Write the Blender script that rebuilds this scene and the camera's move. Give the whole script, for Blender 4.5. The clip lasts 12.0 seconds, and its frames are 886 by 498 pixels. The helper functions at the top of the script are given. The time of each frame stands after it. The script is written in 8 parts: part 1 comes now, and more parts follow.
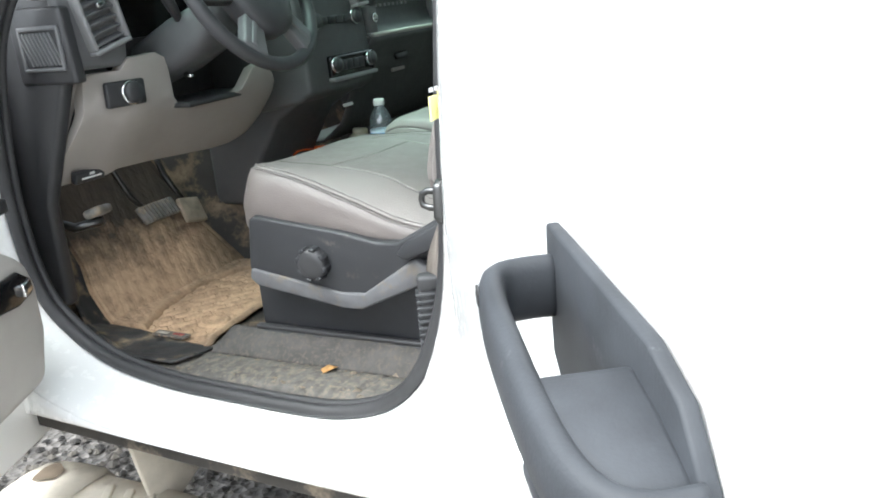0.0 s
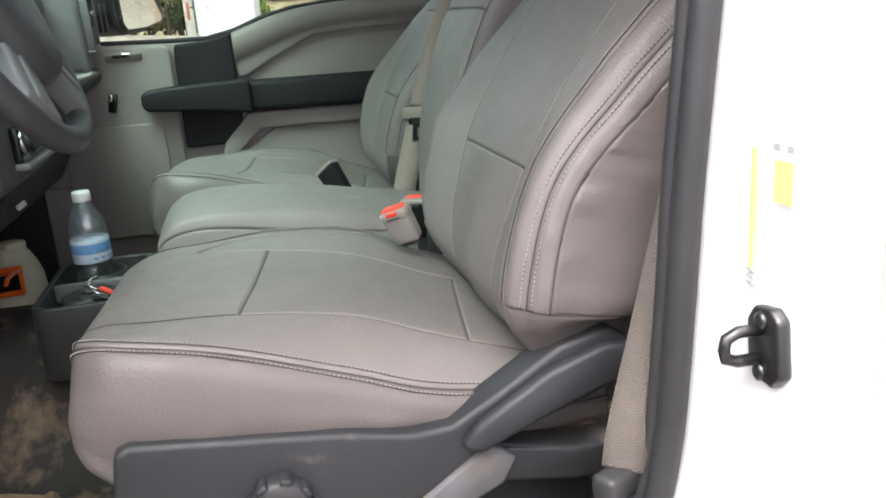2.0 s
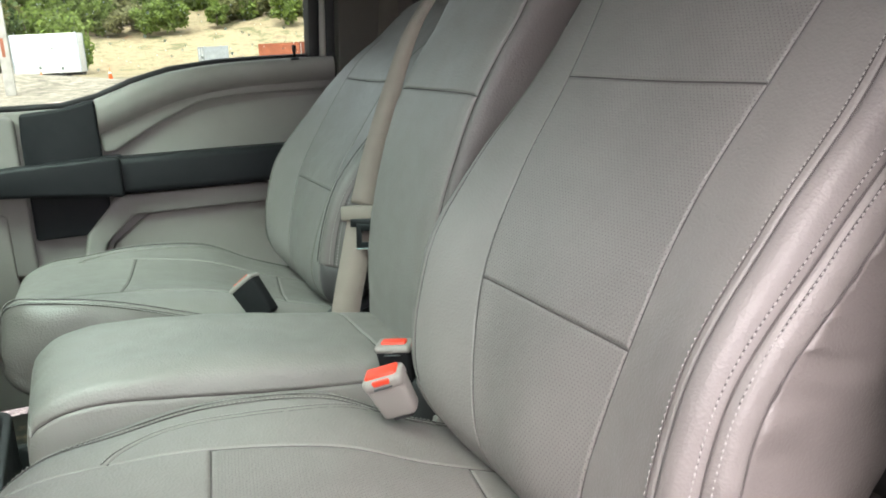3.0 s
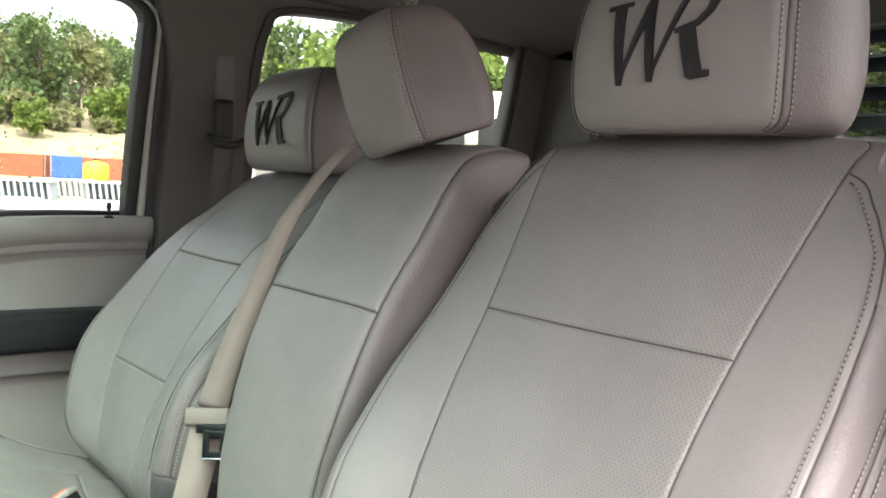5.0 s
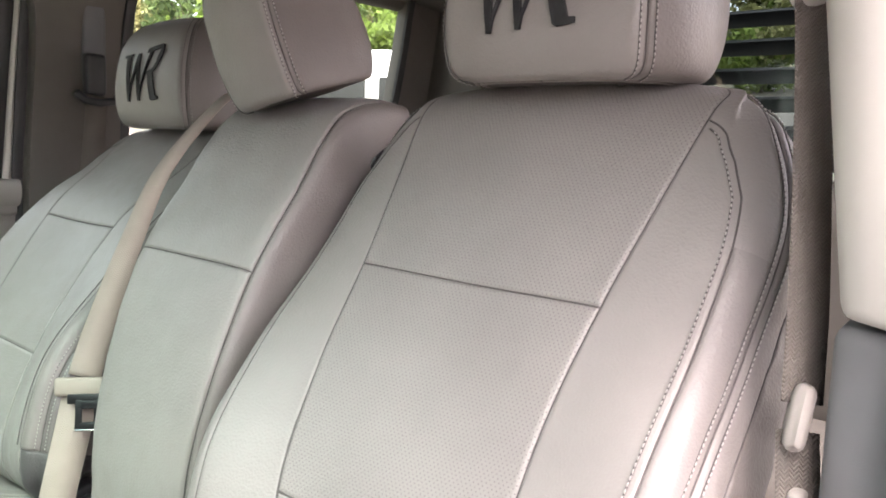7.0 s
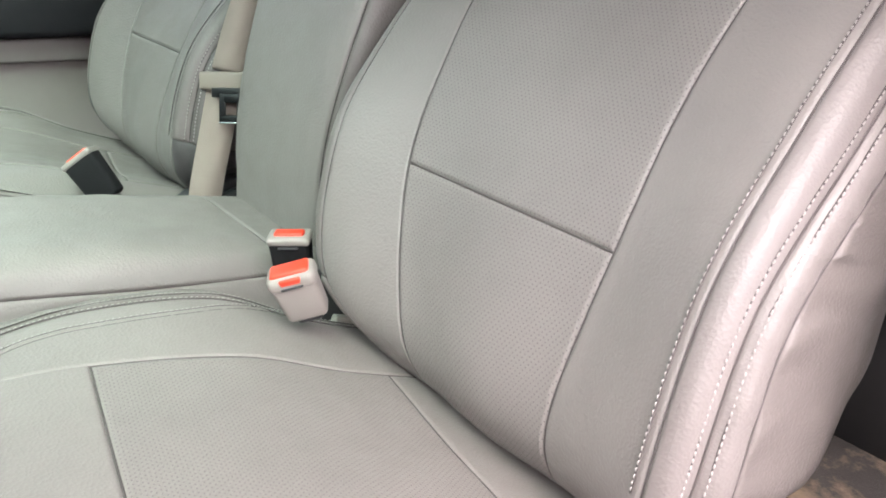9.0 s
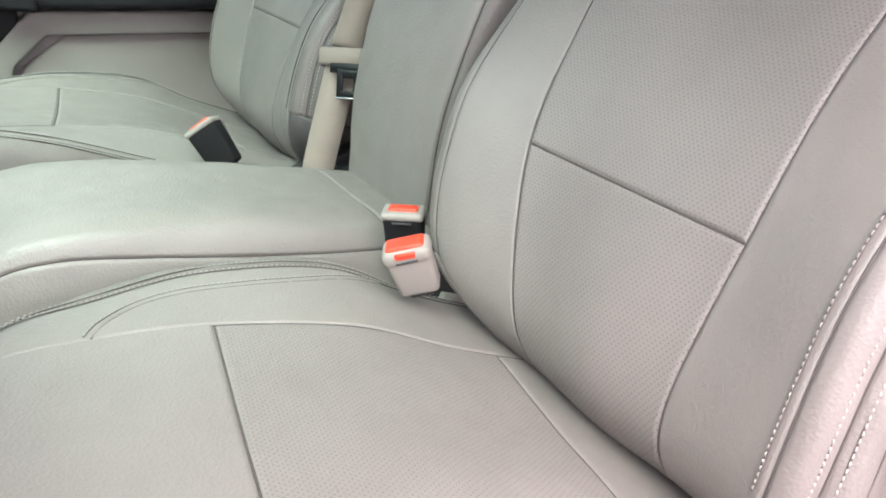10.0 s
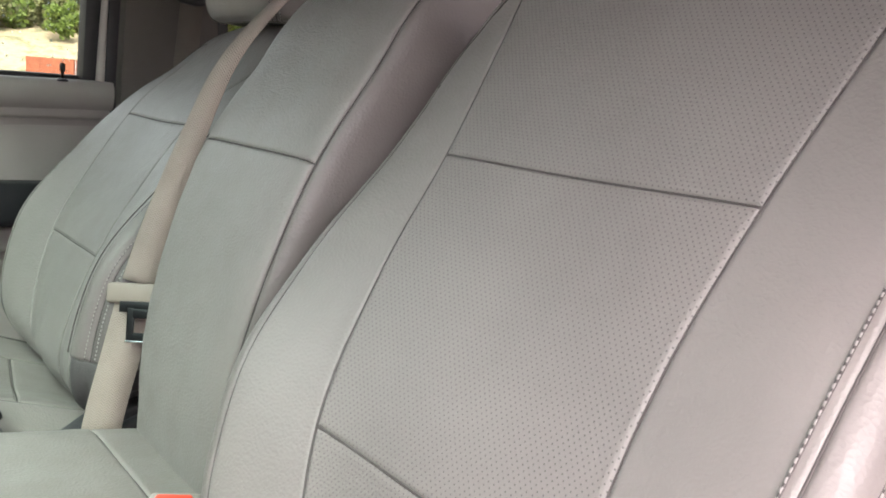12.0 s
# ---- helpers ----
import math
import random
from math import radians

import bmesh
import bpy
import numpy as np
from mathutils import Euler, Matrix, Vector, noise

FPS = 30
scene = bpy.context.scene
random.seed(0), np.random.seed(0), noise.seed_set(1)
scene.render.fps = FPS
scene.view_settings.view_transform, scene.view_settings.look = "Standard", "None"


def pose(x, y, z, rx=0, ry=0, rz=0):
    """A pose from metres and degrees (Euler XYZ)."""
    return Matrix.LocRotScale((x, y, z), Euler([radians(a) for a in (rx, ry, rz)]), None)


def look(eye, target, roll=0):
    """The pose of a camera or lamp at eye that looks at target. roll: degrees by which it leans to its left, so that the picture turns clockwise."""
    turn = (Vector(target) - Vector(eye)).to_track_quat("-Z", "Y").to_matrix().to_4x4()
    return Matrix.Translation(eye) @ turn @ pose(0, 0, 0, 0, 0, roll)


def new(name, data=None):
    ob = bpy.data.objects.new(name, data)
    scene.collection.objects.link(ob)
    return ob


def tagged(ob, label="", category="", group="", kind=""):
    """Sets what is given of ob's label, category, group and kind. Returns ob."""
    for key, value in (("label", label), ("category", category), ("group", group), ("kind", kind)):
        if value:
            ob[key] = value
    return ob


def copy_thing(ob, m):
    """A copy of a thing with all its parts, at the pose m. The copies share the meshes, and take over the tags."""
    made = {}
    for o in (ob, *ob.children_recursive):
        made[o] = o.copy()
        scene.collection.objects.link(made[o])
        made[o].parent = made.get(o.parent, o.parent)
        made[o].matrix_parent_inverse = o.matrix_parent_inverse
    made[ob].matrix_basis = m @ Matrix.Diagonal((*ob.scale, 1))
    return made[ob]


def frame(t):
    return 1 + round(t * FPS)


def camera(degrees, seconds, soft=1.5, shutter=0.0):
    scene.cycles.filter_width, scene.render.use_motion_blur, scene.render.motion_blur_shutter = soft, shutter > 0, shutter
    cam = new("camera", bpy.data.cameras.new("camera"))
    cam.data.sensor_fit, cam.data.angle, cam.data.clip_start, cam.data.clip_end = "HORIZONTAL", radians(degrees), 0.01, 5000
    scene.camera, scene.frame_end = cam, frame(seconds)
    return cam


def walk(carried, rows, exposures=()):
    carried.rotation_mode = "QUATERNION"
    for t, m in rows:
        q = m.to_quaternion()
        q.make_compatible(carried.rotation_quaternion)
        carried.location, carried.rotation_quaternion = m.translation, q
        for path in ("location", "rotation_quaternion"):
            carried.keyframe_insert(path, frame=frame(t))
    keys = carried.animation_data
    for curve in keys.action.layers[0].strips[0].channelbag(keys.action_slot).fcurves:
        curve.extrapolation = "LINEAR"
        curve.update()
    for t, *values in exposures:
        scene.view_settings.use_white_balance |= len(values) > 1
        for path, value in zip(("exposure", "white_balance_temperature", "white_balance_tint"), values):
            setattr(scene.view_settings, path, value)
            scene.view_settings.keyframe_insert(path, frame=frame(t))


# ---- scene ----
cam = camera(56.1, 12.0, soft=1.8)
PATH = [
    (0, (-1.626, -0.498, 1.448), (0.074, 0.372, 0.853), -5.3),
    (0.1, (-1.614, -0.449, 1.446), (0.084, 0.437, 0.881), -5.4),
    (0.2, (-1.603, -0.401, 1.443), (0.122, 0.449, 0.909), -5.5),
    (0.3, (-1.591, -0.352, 1.441), (0.165, 0.452, 0.936), -5.5),
    (0.4, (-1.580, -0.304, 1.438), (0.213, 0.439, 0.964), -5.6),
    (0.5, (-1.568, -0.255, 1.436), (0.256, 0.436, 0.992), -5.7),
    (1, (-1.46, 0.029, 1.465), (0.426, 0.496, 0.992), -6.2),
    (1.5, (-1.291, 0.264, 1.435), (0.61, 0.418, 0.833), -5.0),
    (2, (-1.105, 0.464, 1.437), (0.772, 0.058, 0.879), -4.2),
    (2.5, (-0.851, 0.516, 1.488), (0.999, -0.008, 0.935), -5.8),
    (3, (-0.692, 0.549, 1.504), (1.085, -0.226, 1.013), -3.0),
    (3.5, (-0.564, 0.639, 1.582), (1.049, -0.452, 1.128), -2.5),
    (5.3, (-0.518, 0.659, 1.603), (0.979, -0.66, 1.461), 2.9),
    (5.5, (-0.517, 0.656, 1.607), (0.962, -0.683, 1.467), 2.6),
    (6, (-0.519, 0.65, 1.604), (0.925, -0.728, 1.481), 3.1),
    (6.5, (-0.534, 0.625, 1.594), (0.846, -0.817, 1.461), 3.2),
    (6.7, (-0.533, 0.622, 1.598), (0.812, -0.847, 1.418), 2.8),
    (8.3, (-0.528, 0.623, 1.491), (0.913, -0.645, 0.928), 3.7),
    (8.5, (-0.531, 0.62, 1.486), (0.92, -0.602, 0.854), 3.5),
    (9, (-0.529, 0.611, 1.478), (0.92, -0.536, 0.714), 3.0),
    (9.5, (-0.518, 0.632, 1.467), (0.991, -0.407, 0.666), 3.0),
    (10, (-0.514, 0.634, 1.469), (1.04, -0.335, 0.665), 3.8),
    (10.5, (-0.509, 0.632, 1.479), (1.042, -0.442, 0.814), 4.7),
    (11, (-0.466, 0.641, 1.474), (1.075, -0.512, 0.932), 4.1),
    (11.5, (-0.411, 0.566, 1.467), (1.015, -0.764, 1.021), 4.1),
    (12, (-0.42, 0.47, 1.507), (1.106, -0.769, 1.137), 4.4),
]

EXPOSURES = [(0.0, 2.45, 6100, 5), (0.5, 2.23, 6250, 7), (1.0, 2.42, 6450, 11), (1.5, 2.37, 6500, 13), (2.0, 2.2, 6500, 16), (2.5, 2.28, 6570, 16), (3.0, 2.6, 6620, 18), (3.5, 2.83, 6690, 18), (3.7, 2.88, 6690, 18), (5.3, 3.33, 6790, 20), (6.0, 3.53, 6840, 21), (6.5, 3.73, 6840, 23), (6.7, 3.73, 6840, 23), (8.5, 3.08, 6720, 21), (9.5, 3.02, 6670, 23), (10.5, 3.15, 6720, 23), (11.0, 3.18, 6720, 24), (11.5, 3.03, 6770, 24), (12.0, 3.08, 6820, 24)]
walk(cam, [(t, look(eye, target, roll)) for t, eye, target, roll in PATH], EXPOSURES)

# ---- world and sun: bright overcast sky ----
world = bpy.data.worlds.new("world")
scene.world = world
world.use_nodes = True
wn = world.node_tree
sky = wn.nodes.new("ShaderNodeTexSky")
sky.sky_type = "NISHITA"
sky.sun_disc = False
sky.sun_elevation = radians(63)
sky.sun_rotation = radians(-56)
sky.dust_density = 4.0
sky.air_density = 0.8
# cloud cover takes most of the blue out
grey = wn.nodes.new("ShaderNodeHueSaturation")
grey.inputs["Saturation"].default_value = 0.25
wn.links.new(sky.outputs["Color"], grey.inputs["Color"])
wn.links.new(grey.outputs["Color"], wn.nodes["Background"].inputs["Color"])
wn.nodes["Background"].inputs["Strength"].default_value = 0.15
sun = new("sun", bpy.data.lights.new("sun", "SUN"))
sun.data.energy = 0.46
sun.data.angle = radians(60)
sun.data.color = (1.0, 0.94, 0.86)
sun.matrix_world = look((-4.2, 2.6, 10.0), (0, 0, 1))


# ---- building tools ----
def put(name, verts, faces, mat, parent=None, label="", smooth=True, uvs=None, bevel=0.0, bevel_segments=2, subsurf=0, solid=0.0, kind=""):
    """One mesh object from lists, in world coordinates, under a thing (Empty) or under a part."""
    me = bpy.data.meshes.new(name)
    me.from_pydata([tuple(v) for v in verts], [], [tuple(f) for f in faces])
    if uvs is not None:
        layer = me.uv_layers.new(name="uv")
        idx = np.empty(len(me.loops), dtype=np.int32)
        me.loops.foreach_get("vertex_index", idx)
        layer.data.foreach_set("uv", np.asarray(uvs, dtype=np.float32)[idx].ravel())
    me.materials.append(mat)
    if smooth:
        me.polygons.foreach_set("use_smooth", [True] * len(me.polygons))
    bm = bmesh.new()
    bm.from_mesh(me)
    bmesh.ops.recalc_face_normals(bm, faces=bm.faces)
    bm.to_mesh(me)
    bm.free()
    ob = new(name, me)
    if bevel:
        m = ob.modifiers.new("bevel", "BEVEL")
        m.width, m.segments, m.limit_method, m.angle_limit = bevel, bevel_segments, "ANGLE", radians(35)
        m.harden_normals = False
    if subsurf:
        m = ob.modifiers.new("subsurf", "SUBSURF")
        m.levels = m.render_levels = subsurf
    if solid:
        m = ob.modifiers.new("solid", "SOLIDIFY")
        m.thickness, m.offset = solid, 0
    if parent is not None:
        ob.parent = parent
        if parent.type == "EMPTY":
            ob.matrix_parent_inverse = Matrix.Translation(-parent.location)
    if label:
        ob["label"] = label
    if kind:
        ob["kind"] = kind
    return ob


def thing(name, base, label, category, group="", kind=""):
    ob = new(name)
    ob.location = base
    ob.empty_display_size = 0.05
    return tagged(ob, label, category, group, kind)


def cr(points, t, closed=False):
    """Catmull-Rom along the first axis at the parameters t."""
    p = np.asarray(points, float)
    n = len(p)
    t = np.asarray(t, float)
    i = np.floor(t).astype(int)
    if not closed:
        i = np.clip(i, 0, n - 2)
    f = t - i
    pick = (lambda k: p[k % n]) if closed else (lambda k: p[np.clip(k, 0, n - 1)])
    a, b, c, d = pick(i - 1), pick(i), pick(i + 1), pick(i + 2)
    if not closed:
        a = np.where((i == 0).reshape((-1,) + (1,) * (p.ndim - 1)), 2 * b - c, a)
        d = np.where((i == n - 2).reshape((-1,) + (1,) * (p.ndim - 1)), 2 * c - b, d)
    f = f.reshape((-1,) + (1,) * (p.ndim - 1))
    return b + 0.5 * f * (c - a + f * (2 * a - 5 * b + 4 * c - d + f * (3 * (b - c) + d - a)))


def curve(points, n, closed=False):
    k = len(points)
    return cr(points, np.linspace(0, k if closed else k - 1, n, endpoint=not closed), closed)


class Skin:
    """A smooth surface through a net of points: rows (open) by columns (closed loop)."""

    def __init__(self, net):
        self.net = np.asarray(net, float)
        self.nv, self.nu = self.net.shape[:2]

    def grid(self, us, vs):
        rows = cr(self.net, vs)
        return np.stack([cr(r, us, True) for r in rows])

    def at(self, us, vs):
        """Points and outward normals along paired parameters."""
        us, vs = np.asarray(us, float), np.asarray(vs, float)
        e = 0.02
        ev = lambda a, b: np.array([self.grid([x], [y])[0, 0] for x, y in zip(a, b)])
        p = ev(us, vs)
        n = np.cross(ev(us + e, vs) - ev(us - e, vs), ev(us, np.minimum(vs + e, self.nv - 1)) - ev(us, np.maximum(vs - e, 0)))
        n /= np.linalg.norm(n, axis=1, keepdims=True) + 1e-12
        mid = self.net.mean((0, 1))
        if np.sum((p - mid) * n) < 0:
            n = -n
        return p, n


def grid_faces(nv, nu, closed=False):
    f = []
    for j in range(nv - 1):
        for i in range(nu if closed else nu - 1):
            k = (i + 1) % nu
            f.append((j * nu + i, j * nu + k, (j + 1) * nu + k, (j + 1) * nu + i))
    return f


def skin_body(name, skin, per_u, per_v, mat, parent, label="", inset=0.0):
    us = np.linspace(0, skin.nu, skin.nu * per_u, endpoint=False)
    vs = np.linspace(0, skin.nv - 1, (skin.nv - 1) * per_v + 1)
    g = skin.grid(us, vs)
    if inset:
        mid = g.mean(1, keepdims=True)
        away = g - mid
        g = g - away / (np.linalg.norm(away, axis=2, keepdims=True) + 1e-9) * inset
    nv, nu = g.shape[:2]
    verts = list(g.reshape(-1, 3))
    faces = grid_faces(nv, nu, True)
    for row, j in ((0, 0), (nv - 1, nv - 1)):
        c = len(verts)
        verts.append(g[j].mean(0))
        faces += [(c, j * nu + i, j * nu + (i + 1) % nu) for i in range(nu)]
    return put(name, verts, faces, mat, parent, label)


def panel(name, skin, u0, u1, v0, v1, nu, nv, mat, parent, puff=0.003, edge=0.012, sink=0.0015, label="", wrinkle=0.0, seed=0, sides=(1, 1, 1, 1), pucker=0.0):
    """A padded upholstery panel: a patch of the skin that swells from its sewn edges."""
    # samples crowd at the sewn edges, so that the seams stay narrow
    probe = np.linspace(0, 1, 40)
    mid_u, mid_v = skin.grid(u0 + (u1 - u0) * probe, [(v0 + v1) / 2])[0], skin.grid([(u0 + u1) / 2], v0 + (v1 - v0) * probe)[:, 0]
    def crowd(line, n):
        run = np.concatenate([[0], np.cumsum(np.linalg.norm(np.diff(line, axis=0), axis=1))])
        near = np.array([0.0005, 0.0012, 0.0022, 0.0036, 0.0055])
        near = near[near < run[-1] * 0.3]
        s = np.concatenate([[0], near, np.linspace(0, run[-1], n)[1:-1], run[-1] - near, [run[-1]]])
        return np.interp(np.unique(np.round(s, 5)), run, probe)
    us, vs = u0 + (u1 - u0) * crowd(mid_u, nu), v0 + (v1 - v0) * crowd(mid_v, nv)
    nu, nv = len(us), len(vs)
    g = skin.grid(us, vs)
    du, dv = np.gradient(g, axis=1), np.gradient(g, axis=0)
    n = np.cross(du, dv)
    n /= np.linalg.norm(n, axis=2, keepdims=True) + 1e-12
    if np.sum((g - skin.net.mean((0, 1))) * n) < 0:
        n = -n
    lu = np.concatenate([np.zeros((nv, 1)), np.cumsum(np.linalg.norm(np.diff(g, axis=1), axis=2), 1)], 1)
    lv = np.concatenate([np.zeros((1, nu)), np.cumsum(np.linalg.norm(np.diff(g, axis=0), axis=2), 0)], 0)
    far = np.full(lu.shape, 9.0)
    for on, dist in zip(sides, (lu, lu[:, -1:] - lu, lv, lv[-1:] - lv)):
        if on:
            far = np.minimum(far, dist)
    s = np.clip(far / edge, 0, 1)
    s = np.sqrt(np.clip(1 - (1 - s) ** 2, 0, 1))
    off = -sink + (puff + sink) * s
    if wrinkle:
        w = np.array([[noise.noise(Vector((p[0] * 22 + seed, p[1] * 22, p[2] * 30))) for p in row] for row in g])
        off = off + wrinkle * w * s
    if pucker:
        # gathers that run out from the sewn edge
        w = np.array([[noise.noise(Vector((seed * 3.1, b * 62 + 7 * a, 4 * a))) + 0.6 * noise.noise(Vector((seed, b * 150 + 9 * a, 2))) for a, b in zip(ra, rb)] for ra, rb in zip(lu, lv)])
        gap = lu if pucker > 0 else lu[:, -1:] - lu
        mid = 0.25 + np.exp(-((vs - 3.5) / 0.8) ** 2)[:, None]
        off = off + abs(pucker) * w * mid * np.exp(-gap / 0.034) * np.clip(gap / 0.003, 0.3, 1)
        off = np.where(s > 0.9, np.maximum(off, 0.0), off)
    g = g + n * off[..., None]
    return put(name, g.reshape(-1, 3), grid_faces(nv, nu), mat, parent, label, uvs=np.stack([lu - lu[:, -1:] / 2, lv], -1).reshape(-1, 2))


def tube_lists(path, radius, sides=8, cap=True, closed=False, flat=1.0):
    path = np.asarray(path, float)
    m = len(path)
    radius = np.broadcast_to(np.asarray(radius, float), (m,))
    tang = np.roll(path, -1, 0) - np.roll(path, 1, 0) if closed else np.gradient(path, axis=0)
    tang /= np.linalg.norm(tang, axis=1, keepdims=True) + 1e-12
    up = np.array([0, 0, 1.0]) if abs(tang[0][2]) < 0.9 else np.array([0, 1.0, 0])
    verts, faces = [], []
    for k in range(m):
        side = np.cross(tang[k], up)
        side /= np.linalg.norm(side) + 1e-12
        up = np.cross(side, tang[k])
        for a in range(sides):
            q = 2 * math.pi * a / sides
            verts.append(path[k] + radius[k] * (side * math.cos(q) + up * math.sin(q) * flat))
    faces = grid_faces(m, sides, True)
    if closed:
        faces += [((m - 1) * sides + a, (m - 1) * sides + (a + 1) % sides, (a + 1) % sides, a) for a in range(sides)]
    elif cap:
        faces += [tuple(range(sides)), tuple((m - 1) * sides + a for a in reversed(range(sides)))]
    return verts, faces


def tube(name, path, radius, mat, parent=None, label="", sides=8, closed=False, flat=1.0, kind=""):
    v, f = tube_lists(path, radius, sides, True, closed, flat)
    return put(name, v, f, mat, parent, label, kind=kind)


def box(name, c, s, mat, parent=None, label="", bevel=0.004, turn=None, taper=None, segments=3):
    """A bevelled block: centre, full sizes, a turn (Euler degrees), taper = (x, y) scale of its top."""
    m = pose(*c, *(turn or (0, 0, 0)))
    tx, ty = taper or (1, 1)
    v = []
    for z in (-0.5, 0.5):
        kx, ky = (tx, ty) if z > 0 else (1, 1)
        for x, y in ((-0.5, -0.5), (0.5, -0.5), (0.5, 0.5), (-0.5, 0.5)):
            v.append(m @ Vector((x * s[0] * kx, y * s[1] * ky, z * s[2])))
    f = [(0, 3, 2, 1), (4, 5, 6, 7), (0, 1, 5, 4), (1, 2, 6, 5), (2, 3, 7, 6), (3, 0, 4, 7)]
    return put(name, v, f, mat, parent, label, smooth=bevel > 0, bevel=bevel, bevel_segments=segments)


def plate(name, outline, axis, a, b, mat, parent=None, label="", bevel=0.003, smooth=True, segments=2):
    """A flat outline (pairs of the two other coordinates, in x, y, z order) pushed from a to b along an axis."""
    def at(p, d):
        q = list(p)
        q.insert("xyz".index(axis), d)
        return q
    n = len(outline)
    v = [at(p, a) for p in outline] + [at(p, b) for p in outline]
    f = [tuple(range(n)), tuple(range(2 * n - 1, n - 1, -1))] + [(i, (i + 1) % n, n + (i + 1) % n, n + i) for i in range(n)]
    return put(name, v, f, mat, parent, label, smooth=smooth and bevel > 0, bevel=bevel, bevel_segments=segments)


def sheet(name, profile, x0, x1, n, mat, parent=None, label="", thick=0.0, bend=None, uv=False):
    """A profile in (y, z) carried across from x0 to x1; bend(x) adds to y and z."""
    prof = np.asarray(profile, float)
    v = []
    for x in np.linspace(x0, x1, n):
        dy, dz = bend(x) if bend else (0, 0)
        v += [(x, p[0] + dy, p[1] + dz) for p in prof]
    return put(name, v, grid_faces(n, len(prof)), mat, parent, label, solid=thick)


def turned(name, profile, c, axis, mat, parent=None, label="", sides=24):
    """A turned body: profile of (radius, along), from c along axis."""
    axis = Vector(axis).normalized()
    q = axis.to_track_quat("Z", "Y").to_matrix()
    v = []
    for r, h in profile:
        for k in range(sides):
            a = 2 * math.pi * k / sides
            v.append(Vector(c) + q @ Vector((r * math.cos(a), r * math.sin(a), h)))
    f = grid_faces(len(profile), sides, True)
    f += [tuple(range(sides)), tuple((len(profile) - 1) * sides + k for k in reversed(range(sides)))]
    return put(name, v, f, mat, parent, label)


def stitch_row(name, path, normals, mat, parent, spacing=0.0054, length=0.0034, radius=0.00068, lift=0.0006, side=0.0):
    """A row of thread stitches along a path on a surface."""
    path, normals = np.asarray(path, float), np.asarray(normals, float)
    tang = np.gradient(path, axis=0)
    tang /= np.linalg.norm(tang, axis=1, keepdims=True) + 1e-12
    across = np.cross(tang, normals)
    path = path + across * side + normals * lift
    run = np.concatenate([[0], np.cumsum(np.linalg.norm(np.diff(path, axis=0), axis=1))])
    verts, faces = [], []
    for s in np.arange(0.004, run[-1] - 0.004, spacing):
        p = [np.interp(s, run, path[:, k]) for k in range(3)]
        t = np.array([np.interp(s, run, tang[:, k]) for k in range(3)])
        nn = np.array([np.interp(s, run, normals[:, k]) for k in range(3)])
        t /= np.linalg.norm(t)
        w = np.cross(t, nn)
        b = len(verts)
        for along, out in ((-0.5, -0.4), (-0.25, 0.8), (0.25, 0.8), (0.5, -0.4)):
            c = np.array(p) + t * along * length + nn * radius * out
            k = 1.0 if abs(along) < 0.4 else 0.6
            verts += [c + w * radius * k, c + nn * radius * k, c - w * radius * k]
        for j in range(3):
            for i in range(2):
                a = b + j * 3 + i
                faces.append((a, a + 1, a + 4, a + 3))
    # a dark tube between the stitches stands for shade in the dent the thread pulls
    v, f = tube_lists(path - normals * 0.0009, 0.0009, 5)
    put("stitch_dent_shade", v, f, SEAM, parent, kind="stuff")
    return put(name, verts, faces, mat, parent, kind="stuff") if verts else None


def ribbon(name, path, half, thick, mat, parent=None, label="", n=60):
    """A webbing strap: path points, half-width vectors at each, given thickness."""
    p, h = curve(path, n), curve(half, n)
    tang = np.gradient(p, axis=0)
    nn = np.cross(tang, h)
    nn /= np.linalg.norm(nn, axis=1, keepdims=True) + 1e-12
    run = np.concatenate([[0], np.cumsum(np.linalg.norm(np.diff(p, axis=0), axis=1))])
    verts, uv = [], []
    for k in range(n):
        w = np.linalg.norm(h[k])
        for a, b in ((-1, -0.5), (-1, 0.5), (0, 0.5), (1, 0.5), (1, -0.5), (0, -0.5)):
            verts.append(p[k] + h[k] * a + nn[k] * b * thick)
            uv.append((a * w, run[k]))
    faces = grid_faces(n, 6, True) + [(0, 1, 2, 3, 4, 5), tuple((n - 1) * 6 + k for k in (5, 4, 3, 2, 1, 0))]
    return put(name, verts, faces, mat, parent, label, uvs=uv)


def join_lists(items):
    verts, faces = [], []
    for v, f in items:
        o = len(verts)
        verts += list(v)
        faces += [tuple(i + o for i in q) for q in f]
    return verts, faces


def block_lists(c, s, turn=None):
    m = pose(*c, *(turn or (0, 0, 0)))
    v = [m @ Vector((x * s[0], y * s[1], z * s[2])) for z in (-0.5, 0.5) for x, y in ((-0.5, -0.5), (0.5, -0.5), (0.5, 0.5), (-0.5, 0.5))]
    return v, [(0, 3, 2, 1), (4, 5, 6, 7), (0, 1, 5, 4), (1, 2, 6, 5), (2, 3, 7, 6), (3, 0, 4, 7)]


# ---- materials ----
def material(name):
    m = bpy.data.materials.new(name)
    m.use_nodes = True
    return m, m.node_tree, m.node_tree.nodes["Principled BSDF"]


def node(t, kind, **kw):
    n = t.nodes.new(kind)
    for k, v in kw.items():
        n.inputs[k].default_value = v
    return n


def coords(t, space="Object"):
    return t.nodes.new("ShaderNodeTexCoord").outputs[space]


